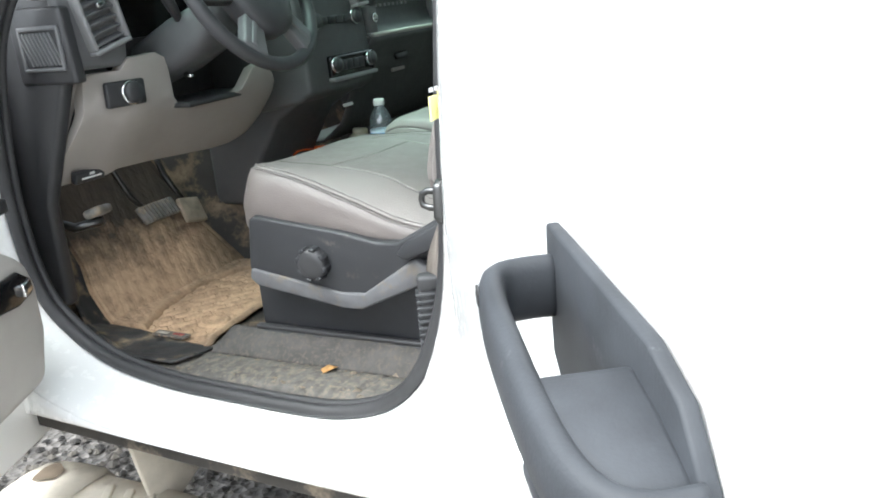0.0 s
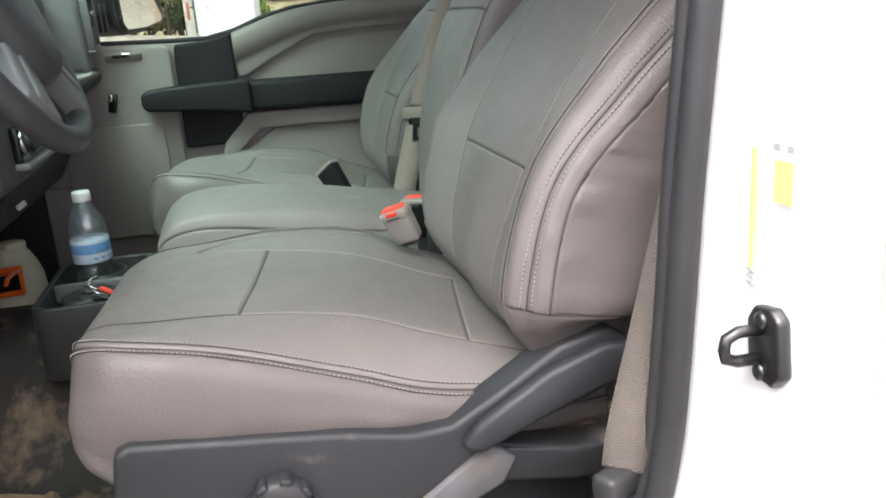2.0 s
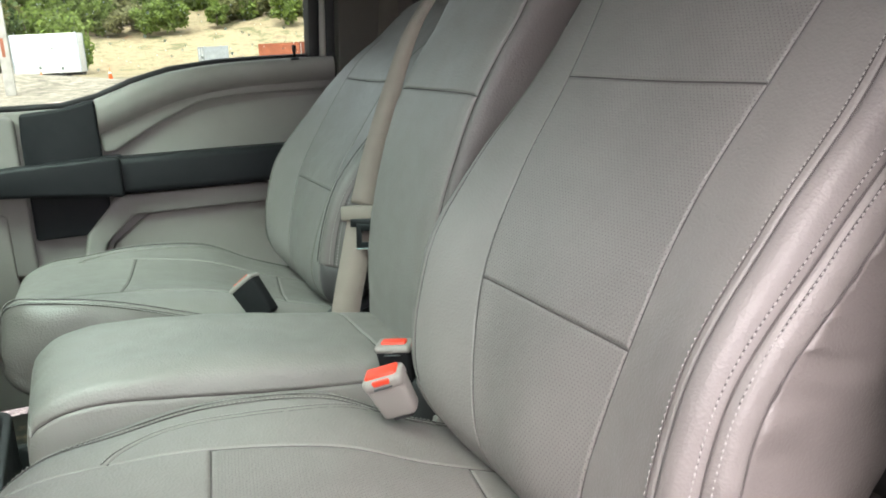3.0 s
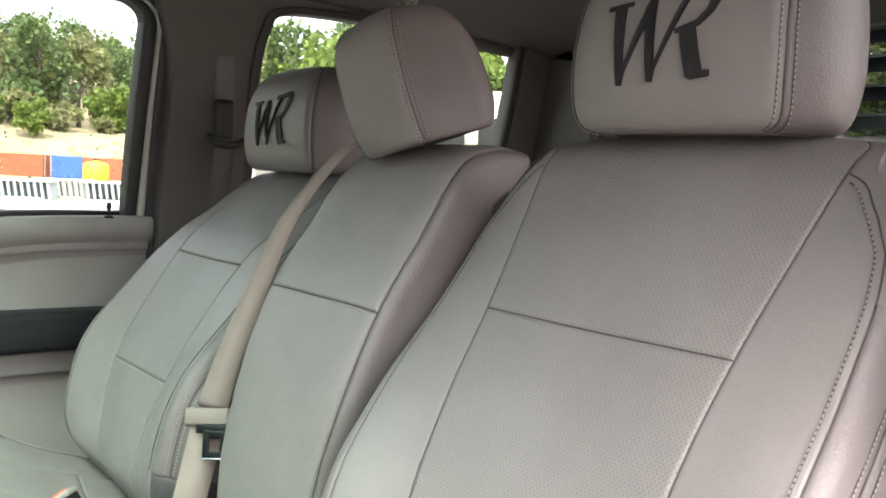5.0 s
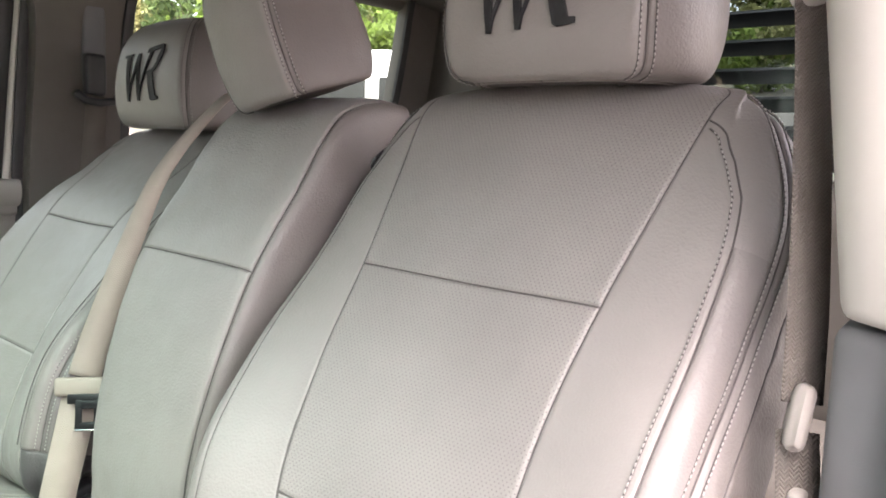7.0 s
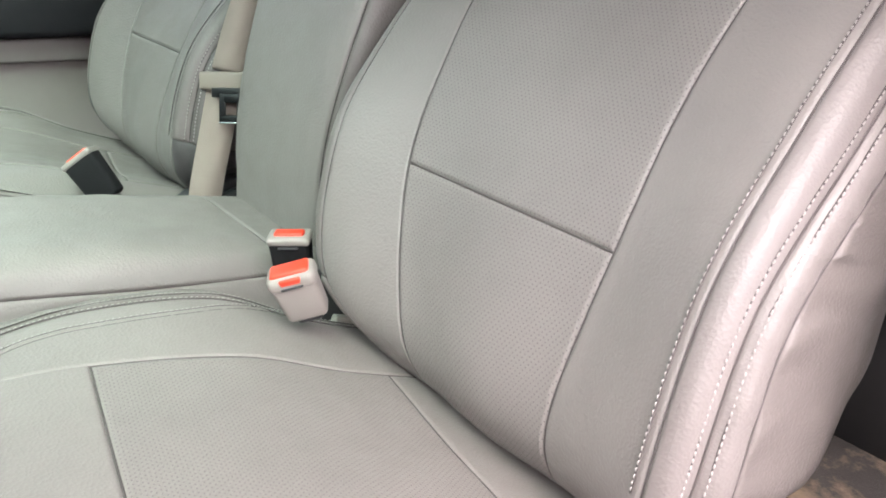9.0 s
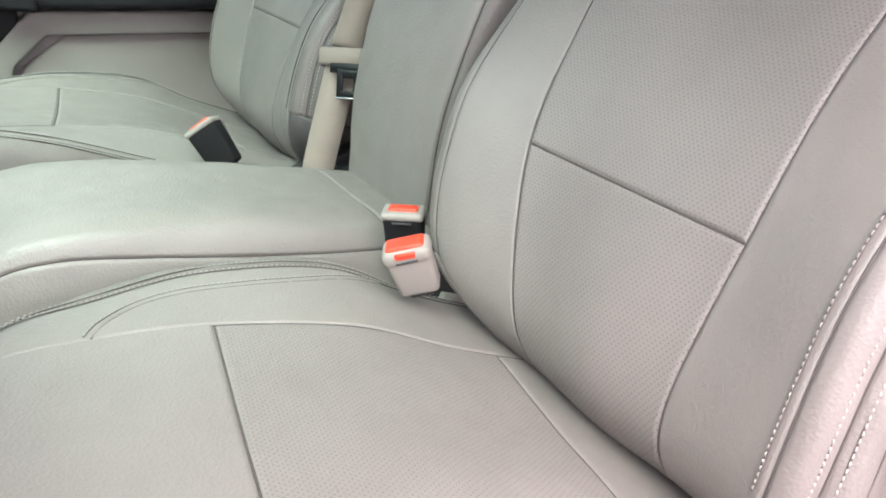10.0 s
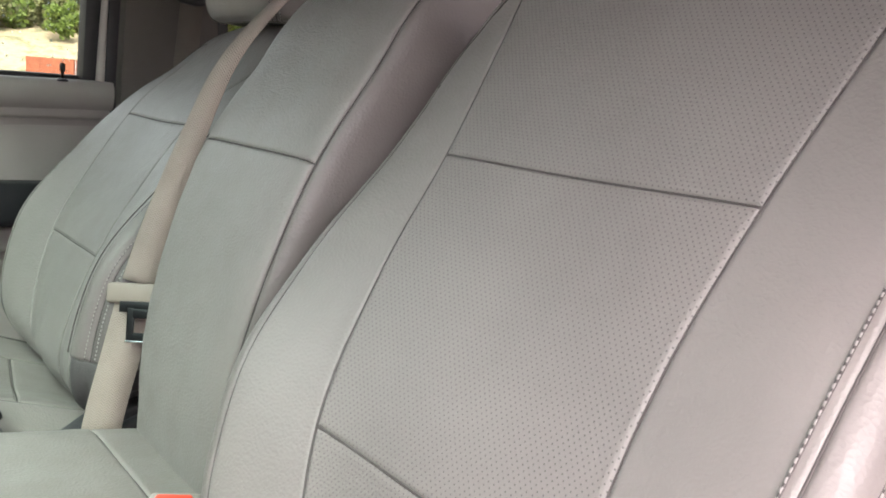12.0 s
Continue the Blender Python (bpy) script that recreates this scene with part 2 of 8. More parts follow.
def ramp(t, fac, stops):
    r = t.nodes.new("ShaderNodeValToRGB")
    r.color_ramp.elements.remove(r.color_ramp.elements[0])
    for i, (pos, col) in enumerate(stops):
        e = r.color_ramp.elements[0] if i == 0 else r.color_ramp.elements.new(pos)
        e.position = pos
        e.color = (*col, 1) if len(col) == 3 else col
    t.links.new(fac, r.inputs["Fac"])
    return r.outputs["Color"]


def mix(t, fac, a, b, kind="MIX"):
    m = t.nodes.new("ShaderNodeMix")
    m.data_type, m.blend_type = "RGBA", kind
    for sock, val in ((m.inputs["Factor"], fac), (m.inputs[6], a), (m.inputs[7], b)):
        if isinstance(val, (int, float)):
            sock.default_value = val
        elif isinstance(val, tuple):
            sock.default_value = (*val, 1)
        else:
            t.links.new(val, sock)
    return m.outputs[2]


def maths(t, op, a, b=0.0, c=0.0):
    m = t.nodes.new("ShaderNodeMath")
    m.operation = op
    for sock, val in zip(m.inputs, (a, b, c)):
        if isinstance(val, (int, float)):
            sock.default_value = val
        else:
            t.links.new(val, sock)
    return m.outputs[0]


def noise_tex(t, co, scale, detail=4.0, rough=0.55):
    n = node(t, "ShaderNodeTexNoise", Scale=scale, Detail=detail, Roughness=rough)
    t.links.new(co, n.inputs["Vector"])
    return n.outputs["Fac"]


def bump(t, bsdf, height, strength, distance):
    b = node(t, "ShaderNodeBump", Strength=strength, Distance=distance)
    t.links.new(height, b.inputs["Height"])
    t.links.new(b.outputs["Normal"], bsdf.inputs["Normal"])
    return b


def plain(name, color, rough=0.5, metal=0.0, grain=0.0, scale=400.0, vary=0.12, blotch=6.0, dust=None, dust_amount=0.0, dust_scale=5.0, spec=0.5, coat=0.0):
    """Paint, plastic, metal or rubber: two scales of variation, optional grain and dust."""
    m, t, b = material(name)
    co = coords(t)
    big = noise_tex(t, co, blotch, 5)
    dark, light = tuple(c * (1 - vary) for c in color), tuple(min(1, c * (1 + vary)) for c in color)
    col = ramp(t, big, [(0.3, dark), (0.7, light)])
    if dust:
        mask = noise_tex(t, co, dust_scale, 9, 0.65)
        fac = ramp(t, mask, [(0.62 - dust_amount * 0.4, (0, 0, 0)), (0.72 - dust_amount * 0.25, (1, 1, 1))])
        col = mix(t, fac, col, dust)
        t.links.new(ramp(t, fac, [(0, (rough,) * 3), (1, (0.9,) * 3)]), b.inputs["Roughness"])
    else:
        fine = noise_tex(t, co, blotch * 7, 4)
        t.links.new(ramp(t, fine, [(0.3, (max(0.02, rough - 0.06),) * 3), (0.7, (min(1, rough + 0.06),) * 3)]), b.inputs["Roughness"])
    t.links.new(col, b.inputs["Base Color"])
    b.inputs["Metallic"].default_value = metal
    b.inputs["Specular IOR Level"].default_value = spec
    if coat:
        b.inputs["Coat Weight"].default_value = coat
        b.inputs["Coat Roughness"].default_value = 0.05
    if grain:
        bump(t, b, noise_tex(t, co, scale, 3), grain, 0.001)
    return m


def leather(name, color, holes=False):
    m, t, b = material(name)
    co = coords(t)
    big = noise_tex(t, co, 7, 5)
    col = ramp(t, big, [(0.3, tuple(c * 0.93 for c in color)), (0.7, tuple(c * 1.06 for c in color))])
    v = node(t, "ShaderNodeTexVoronoi", Scale=330.0)
    v.feature = "F1"
    warp = node(t, "ShaderNodeTexNoise", Scale=90.0, Detail=3.0)
    t.links.new(co, warp.inputs["Vector"])
    add = t.nodes.new("ShaderNodeVectorMath")
    add.operation = "MULTIPLY_ADD"
    t.links.new(warp.outputs["Color"], add.inputs[0])
    add.inputs[1].default_value = (0.006, 0.006, 0.006)
    t.links.new(co, add.inputs[2])
    t.links.new(add.outputs[0], v.inputs["Vector"])
    height = maths(t, "ADD", maths(t, "MULTIPLY", v.outputs["Distance"], 1.0), maths(t, "MULTIPLY", noise_tex(t, co, 110, 6, 0.7), 0.6))
    rough = ramp(t, noise_tex(t, co, 35, 4), [(0.3, (0.41,) * 3), (0.7, (0.52,) * 3)])
    if holes:
        uv = coords(t, "UV")
        sep = t.nodes.new("ShaderNodeSeparateXYZ")
        t.links.new(uv, sep.inputs[0])
        pitch = 0.0052
        # two grids, one shifted by half a step: staggered punched holes
        dist = None
        for shift in (0.0, 0.5):
            fx = maths(t, "SUBTRACT", maths(t, "FRACT", maths(t, "ADD", maths(t, "DIVIDE", sep.outputs[0], pitch), shift + 50)), 0.5)
            fy = maths(t, "SUBTRACT", maths(t, "FRACT", maths(t, "ADD", maths(t, "DIVIDE", sep.outputs[1], pitch * 1.25), shift + 50)), 0.5)
            d = maths(t, "SQRT", maths(t, "ADD", maths(t, "MULTIPLY", fx, fx), maths(t, "MULTIPLY", maths(t, "MULTIPLY", fy, fy), 1.56)))
            dist = d if dist is None else maths(t, "MINIMUM", dist, d)
        hole = ramp(t, dist, [(0.095, (1, 1, 1)), (0.15, (0, 0, 0))])
        col = mix(t, maths(t, "MULTIPLY", hole, 0.75), col, tuple(c * 0.3 for c in color))
        height = maths(t, "SUBTRACT", height, maths(t, "MULTIPLY", hole, 1.6))
    t.links.new(col, b.inputs["Base Color"])
    t.links.new(rough, b.inputs["Roughness"])
    b.inputs["Specular IOR Level"].default_value = 0.5
    bump(t, b, height, 0.42, 0.0009)
    return m


def glass(name, tint, gloss=0.02):
    m, t, b = material(name)
    t.nodes.remove(b)
    out = t.nodes["Material Output"]
    tr = node(t, "ShaderNodeBsdfTransparent", Color=(*tint, 1))
    gl = node(t, "ShaderNodeBsdfGlossy", Roughness=gloss)
    fr = node(t, "ShaderNodeFresnel", IOR=1.45)
    ms = t.nodes.new("ShaderNodeMixShader")
    t.links.new(fr.outputs[0], ms.inputs[0])
    t.links.new(tr.outputs[0], ms.inputs[1])
    t.links.new(gl.outputs[0], ms.inputs[2])
    t.links.new(ms.outputs[0], out.inputs["Surface"])
    return m


def webbing(name, color):
    m, t, b = material(name)
    uv = coords(t, "UV")
    sep = t.nodes.new("ShaderNodeSeparateXYZ")
    t.links.new(uv, sep.inputs[0])
    diag = maths(t, "ADD", maths(t, "MULTIPLY", maths(t, "ABSOLUTE", maths(t, "SUBTRACT", maths(t, "FRACT", maths(t, "MULTIPLY", sep.outputs[0], 120.0)), 0.5)), 0.008), sep.outputs[1])
    rib = maths(t, "SINE", maths(t, "MULTIPLY", diag, 2 * math.pi / 0.0034))
    col = ramp(t, noise_tex(t, coords(t), 25, 4), [(0.3, tuple(c * 0.9 for c in color)), (0.7, tuple(c * 1.08 for c in color))])
    t.links.new(mix(t, maths(t, "MULTIPLY_ADD", rib, 0.3, 0.3), col, tuple(c * 0.6 for c in color)), b.inputs["Base Color"])
    b.inputs["Roughness"].default_value = 0.65
    bump(t, b, rib, 0.8, 0.0007)
    return m


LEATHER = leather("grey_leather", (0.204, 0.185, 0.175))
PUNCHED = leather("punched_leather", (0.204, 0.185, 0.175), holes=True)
# darker copies of the grey leather: shade of the side faces put into colour
LEATHER_BOLSTER_SHADE = leather("bolster_shade_leather", (0.176, 0.157, 0.149))
LEATHER_SIDE_SHADE = leather("side_shade_leather", (0.148, 0.130, 0.122))
# seam colour is leather as it looks in the groove's shade; cores show it too
SEAM = plain("seam_shade_dark", (0.07, 0.062, 0.059), 0.8)
THREAD = plain("light_thread", (0.32, 0.30, 0.285), 0.75)
BLACK_CLOTH = plain("black_cloth", (0.010, 0.010, 0.011), 0.9, grain=0.4, scale=900, spec=0.2)
PLASTIC_DARK = plain("charcoal_plastic", (0.13, 0.131, 0.135), 0.5, grain=0.25, scale=900, vary=0.15)
DOOR_BLACK = plain("black_door_plastic", (0.019, 0.020, 0.023), 0.6, grain=0.2, scale=900, spec=0.3)
PLASTIC_BLACK = plain("black_plastic", (0.034, 0.034, 0.036), 0.45, grain=0.2, scale=900)
PLASTIC_TRIM = plain("seat_trim_plastic", (0.027, 0.028, 0.031), 0.5, grain=0.25, scale=900, vary=0.2, dust=(0.13, 0.115, 0.10), dust_amount=0.03, dust_scale=9)
PLASTIC_SCUFF = plain("scuffed_trim_plastic", (0.10, 0.10, 0.105), 0.6, grain=0.3, scale=500, vary=0.3, blotch=14, dust=(0.135, 0.118, 0.098), dust_amount=0.25, dust_scale=22)
DASH_DARK = plain("dash_lower_charcoal", (0.09, 0.09, 0.093), 0.6, grain=0.35, scale=700, vary=0.1)
PLASTIC_GREY = plain("dash_taupe_plastic", (0.31, 0.285, 0.262), 0.6, grain=0.3, scale=800, vary=0.06)
PLASTIC_MID = plain("door_taupe_plastic", (0.34, 0.32, 0.295), 0.6, grain=0.3, scale=800, vary=0.06)
PLASTIC_LIGHT = plain("pillar_light_plastic", (0.50, 0.475, 0.44), 0.6, grain=0.25, scale=700, vary=0.05)
DASH_SOFT = plain("dash_soft_charcoal", (0.25, 0.25, 0.254), 0.6, grain=0.35, scale=700, vary=0.08)
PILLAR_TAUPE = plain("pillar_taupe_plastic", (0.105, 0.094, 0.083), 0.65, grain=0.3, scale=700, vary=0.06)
RUBBER = plain("door_seal_rubber", (0.03, 0.03, 0.032), 0.55, vary=0.2)
MIRROR = plain("mirror_glass", (0.88, 0.89, 0.89), 0.02, metal=1.0, vary=0.0)
CHROME = plain("chrome", (0.75, 0.75, 0.76), 0.12, metal=1.0, vary=0.03)
STEEL = plain("dark_steel", (0.10, 0.10, 0.10), 0.35, metal=0.9, vary=0.2)
WHITE_PAINT = plain("white_truck_paint", (0.82, 0.82, 0.81), 0.25, vary=0.02, coat=0.6)
WHITE_DUSTY = plain("dusty_white_paint", (0.78, 0.77, 0.75), 0.35, vary=0.04, dust=(0.45, 0.40, 0.34), dust_amount=0.0, dust_scale=4)
HEADLINER = plain("headliner_cloth", (0.12, 0.107, 0.095), 0.95, grain=0.5, scale=600, vary=0.05)
CARPET = plain("worn_vinyl_floor", (0.040, 0.036, 0.033), 0.8, grain=0.8, scale=260, vary=0.3, dust=(0.21, 0.155, 0.105), dust_amount=0.34, dust_scale=9, spec=0.25)
BELT_TAN = webbing("tan_webbing", (0.385, 0.312, 0.272))
BELT_GREY = webbing("grey_webbing", (0.17, 0.146, 0.126))
ORANGE = plain("orange_button", (0.72, 0.055, 0.025), 0.4, vary=0.05)
BUCKLE_GREY = plain("buckle_grey_plastic", (0.27, 0.245, 0.225), 0.5, grain=0.2, scale=900, vary=0.05)
# same leather, darkened further for the shade beside the passenger's bolsters
LEATHER_SHADE = leather("deep_shade_leather", (0.105, 0.092, 0.088))
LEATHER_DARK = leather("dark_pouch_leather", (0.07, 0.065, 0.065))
EMBLEM = plain("black_embroidery", (0.012, 0.012, 0.013), 0.75, grain=0.6, scale=700)
TINT = glass("tinted_glass", (0.56, 0.66, 0.60))
WINDSHIELD = glass("windshield_glass", (0.58, 0.86, 0.74))
PRIVACY = glass("dark_rear_glass", (0.13, 0.165, 0.165))
def crinkled_clear(name):
    """Thin clear plastic: mostly let through, with a little haze and gloss from its dents."""
    m, t, old = material(name)
    t.nodes.remove(old)
    clear = node(t, "ShaderNodeBsdfTransparent", Color=(0.92, 0.95, 0.97, 1))
    haze = node(t, "ShaderNodeBsdfTranslucent", Color=(0.80, 0.86, 0.92, 1))
    face = node(t, "ShaderNodeBsdfDiffuse", Color=(0.72, 0.78, 0.84, 1))
    gloss = node(t, "ShaderNodeBsdfGlossy", Roughness=0.06)
    last = clear.outputs[0]
    for k, sh in ((0.06, haze), (0.05, face), (0.16, gloss)):
        mx = node(t, "ShaderNodeMixShader", Fac=k)
        t.links.new(last, mx.inputs[1])
        t.links.new(sh.outputs[0], mx.inputs[2])
        last = mx.outputs[0]
    t.links.new(last, t.nodes["Material Output"].inputs["Surface"])
    return m




# ---- the cab shell ----
def ring(path_yz, n):
    return curve(path_yz, n, True)


# the driver's door opening, in (y, z), clockwise from the lower front corner
OPENING = [(1.19, 1.05), (1.16, 0.87), (1.08, 0.775), (0.96, 0.71), (0.80, 0.68), (0.64, 0.672), (0.48, 0.668), (0.36, 0.675), (0.25, 0.712),
           (0.175, 0.785), (0.125, 0.89), (0.098, 1.0), (0.086, 1.14), (0.078, 1.27), (0.062, 1.45), (0.045, 1.65), (0.03, 1.85), (0.06, 1.96),
           (0.20, 2.0), (0.42, 1.985), (0.66, 1.86), (0.92, 1.64), (1.10, 1.46), (1.17, 1.26)]


def opening_frame():
    n = 160
    p = ring(OPENING, n)
    mid = np.array([0.6, 1.3])
    tang = np.roll(p, -1, 0) - np.roll(p, 1, 0)
    out = np.stack([tang[:, 1], -tang[:, 0]], 1)
    out /= np.linalg.norm(out, axis=1, keepdims=True)
    if np.sum((p - mid) * out) < 0:
        out = -out
    # painted jamb: from the flange under the seal outwards to the outer skin
    cols = []
    # the jamb is shallower along the sill
    low = (1 - 0.55 * np.clip(-out[:, 1], 0, 1) + 0.32 * np.clip(-out[:, 0], 0, 1))[:, None]
    for x, o in ((-0.405, 0.004), (-0.436, 0.004), (-0.452, 0.010), (-0.49, 0.018), (-0.535, 0.026), (-0.555, 0.036), (-0.572, 0.046), (-0.584, 0.055), (-0.590, 0.060)):
        cols.append(np.column_stack([np.full(n, x), p + out * o * low]))
    v = np.stack(cols, 0)
    jamb = put("door_jamb", v.reshape(-1, 3), grid_faces(len(cols), n, True), WHITE_PAINT, solid=0.003)
    tagged(jamb, "white painted door opening frame of a pickup truck cab", "door frame", kind="structure")
    # rubber seal: two lips
    seal = thing("door_seal", (-0.44, 0.48, 0.67), "black rubber weather seal around the door opening", "door seal", kind="structure")
    ring3 = lambda x, o: np.column_stack([np.full(n, x), p - out * o])
    tube("seal_lip", ring3(-0.436, 0.010), 0.0145, RUBBER, seal, sides=10, closed=True)
    tube("seal_bulb", ring3(-0.416, 0.016), 0.010, RUBBER, seal, sides=10, closed=True)


opening_frame()


def rect(y0, y1, z0, z1, r=0.05, k=6):
    """Rounded rectangle outline."""
    pts = []
    for cx, cy, a0 in ((y1 - r, z1 - r, 0), (y0 + r, z1 - r, 90), (y0 + r, z0 + r, 180), (y1 - r, z0 + r, 270)):
        for i in range(k):
            q = radians(a0 + 90 * i / (k - 1))
            pts.append((cx + r * math.cos(q), cy + r * math.sin(q)))
    return pts


def outer_side():
    """Outer skin around the opening: rocker, B-pillar outside, cowl side, roof side."""
    n = 160
    p = ring(OPENING, n)
    tang = np.roll(p, -1, 0) - np.roll(p, 1, 0)
    out = np.stack([-tang[:, 1], tang[:, 0]], 1) / np.linalg.norm(tang, axis=1, keepdims=True)
    if np.sum((p - p.mean(0)) * out) < 0:
        out = -out
    rows = []
    for (y, z), o in zip(p, out):
        if z > 1.12:
            continue
        rows.append(((y, z), o))
    # from the front foot, along the sill, to the rear foot
    rows.sort(key=lambda r: math.atan2(r[0][1] - 1.13, r[0][0] - 0.62))
    v = []
    for (y, z), o in rows:
        s = 1 - 0.55 * max(0.0, -o[1]) + 0.32 * max(0.0, -o[0])
        y0, z0 = y + o[0] * 0.060 * s, z + o[1] * 0.060 * s
        d = np.array([y0 - 0.62, z0 - 1.13])
        low = 0.612 + 0.042 * max(0.0, min(1.3, y0))
        k = 9.0
        if d[0] > 1e-6:
            k = min(k, (1.30 - 0.62) / d[0])
        if d[0] < -1e-6:
            k = min(k, (-0.02 - 0.62) / d[0])
        if d[1] < -1e-6:
            k = min(k, (low - 1.13) / d[1])
        y1, z1 = 0.62 + d[0] * max(1.0, k), 1.13 + d[1] * max(1.0, k)
        for f, x in ((0, -0.590), (0.33, -0.5945), (0.66, -0.596), (0.93, -0.594), (1.0, -0.588), (1.0, -0.57)):
            v.append((x, y0 + (y1 - y0) * f, z0 + (z1 - z0) * f))
    rocker = put("rocker_panel", v, grid_faces(len(rows), 6), WHITE_PAINT, solid=0.002)
    step = plate("rocker_step", rect(1.05, 1.16, 0.655, 0.73, 0.02), "x", -0.612, -0.592, WHITE_PAINT, bevel=0.008, segments=3)
    tagged(step, "pressed white hinge mount at the rocker's front", "rocker panel", kind="structure")
    tagged(rocker, "white painted rocker panel below the truck door", "rocker panel", kind="structure")
    cowl = plate("cowl_side", [(1.29, 0.60), (1.9, 0.60), (1.9, 1.5), (1.25, 1.5)], "x", -0.60, -0.585, WHITE_PAINT)
    tagged(cowl, "white painted front fender behind the open door", "fender", kind="structure")


outer_side()

# floor pan with the toe board and the centre hump
def floor_height(x, y):
    z = 0.688
    toe = max(0.0, y - 1.18)
    z += min(0.45, toe * 1.05 + toe * toe * 0.6)
    hump = math.exp(-(((x - 0.55) / 0.19) ** 4))
    z += hump * (0.10 + 0.14 * min(1, max(0, (y - 0.40) / 0.5)))
    return z


xs, ys = np.linspace(-0.40, 1.40, 73), np.linspace(-1.30, 1.65, 119)
floor_ob = put("floor", [(x, y, floor_height(x, y) + 0.002 * noise.noise(Vector((x * 9, y * 9, 0)))) for y in ys for x in xs], grid_faces(119, 73), CARPET)
tagged(floor_ob, "dark worn vinyl cab floor with dried dirt", "floor", kind="structure")
# sill step with scuff plate
SILL = plain("dusty_sill_rubber", (0.085, 0.08, 0.073), 0.8, grain=0.9, scale=240, vary=0.35, blotch=45, dust=(0.155, 0.135, 0.108), dust_amount=0.36, dust_scale=60)
# cross treads on the plate, worn down towards its outer edge, with one open joint
tread = lambda x, y: 0.0028 * (0.5 + 0.5 * noise.noise(Vector((x * 14, y * 14, 6)))) * max(0.0, min(1.0, 3.0 * math.sin(2 * math.pi * (y + 0.25 * x) / 0.030))) * (1.0 if -0.388 < x < -0.296 else 0.0) - 0.005 * math.exp(-((y + 0.25 * x - 0.262) / 0.003) ** 2)
sill = put("sill_plate", [(x, y, z + 0.0015 * noise.noise(Vector((x * 40, y * 12, 3))) + tread(x, y)) for y in np.linspace(0.12, 1.12, 260) for x, z in ((-0.405, 0.672), (-0.40, 0.690), (-0.388, 0.699), (-0.380, 0.700), (-0.36, 0.701), (-0.34, 0.702), (-0.32, 0.701), (-0.302, 0.699), (-0.296, 0.696), (-0.285, 0.690), (-0.28, 0.680))],
           grid_faces(260, 11), SILL, solid=0.002)
FUZZ = plain("matted_carpet", (0.062, 0.059, 0.056), 0.95, grain=1.0, scale=420, vary=0.3, blotch=16, dust=(0.092, 0.080, 0.066), dust_amount=0.32, dust_scale=110)
flank = put("sill_carpet", [(x, y, z + 0.003 * noise.noise(Vector((x * 60, y * 40, 1))) + 0.0015 * noise.noise(Vector((x * 200, y * 200, 7))) - 0.045 * max(0.0, (y - 0.765) / 0.05) ** 2 * (x + 0.300) / 0.064) for y in np.linspace(0.10, 0.812, 120) for x, z in zip(np.linspace(-0.300, -0.236, 14), 0.698 + 0.046 * np.linspace(0, 1, 14) ** 0.8)],
            grid_faces(120, 14), FUZZ, solid=0.004)
tagged(flank, "matted grey carpet rising from the sill to the seat riser", "carpet", kind="structure")
tagged(sill, "dusty black scuffed door sill plate", "sill plate", kind="structure")

# roof, headliner, back wall, firewall, far side
head = []
for y in np.linspace(-1.32, 0.53, 30):
    for x in np.linspace(-0.42, 1.28, 36):
        k = abs((x - 0.43) / 0.85)
        f = max(0, (y - 0.15) / 0.4)
        b = max(0, (-0.95 - y) / 0.37)
        head.append((x, y, 2.075 - 0.075 * k ** 3 - 0.05 * f * f - 0.035 * b * b))
ceiling = put("ceiling", head, grid_faces(30, 36), HEADLINER, solid=0.006)
tagged(ceiling, "taupe cloth headliner of the truck cab", "headliner", kind="structure")
roof = put("roof", [(x * 1.08 - 0.034, y * 1.05, z + 0.05) for x, y, z in head], grid_faces(30, 36), WHITE_PAINT, solid=0.004)
tagged(roof, "white painted steel cab roof", "roof", kind="structure")
firewall = plate("firewall", [(-0.58, 0.5), (1.45, 0.5), (1.45, 1.42), (-0.58, 1.42)], "y", 1.62, 1.66, PLASTIC_BLACK)
tagged(firewall, "black firewall behind the dashboard", "firewall", kind="structure")


def wall_with_hole(name, outline, hole, axis, a, b, mat, label, category, bevel=0.006, shape=None):
    """A wall with a round-cornered opening through it (outlines in the two other coordinates, matched point for point)."""
    n = 96
    o, h = curve(outline, n, True), curve(hole, n, True)
    v = []
    for d, src in ((a, o), (a, h), (b, h), (b, o)):
        for p in src:
            q = list(p)
            q.insert("xyz".index(axis), d)
            if shape:
                q = shape(*q)
            v.append(q)
    ob = put(name, v, grid_faces(4, n, True) + [((3 * n + i), (3 * n + (i + 1) % n), (i + 1) % n, i) for i in range(n)], mat, bevel=bevel)
    return tagged(ob, label, category, kind="structure")


# back wall with its window
wall_with_hole("wall_back", rect(-0.50, 1.36, 0.60, 2.06, 0.08), rect(-0.22, 1.08, 1.54, 1.985, 0.06), "y", -1.34, -1.26, PILLAR_TAUPE,
               "dark trim of the cab's back wall around the rear window", "wall")
TUMBLE = lambda x, y, z: (x - max(0.0, z - 1.45) * 0.17, y, z)
FAR_HOLE = [(-1.05, 1.50), (-0.7, 1.495), (-0.325, 1.49), (-0.300, 1.6), (-0.292, 1.78), (-0.305, 1.91), (-0.36, 1.965), (-0.65, 1.982), (-1.06, 2.008), (-1.12, 1.93)]
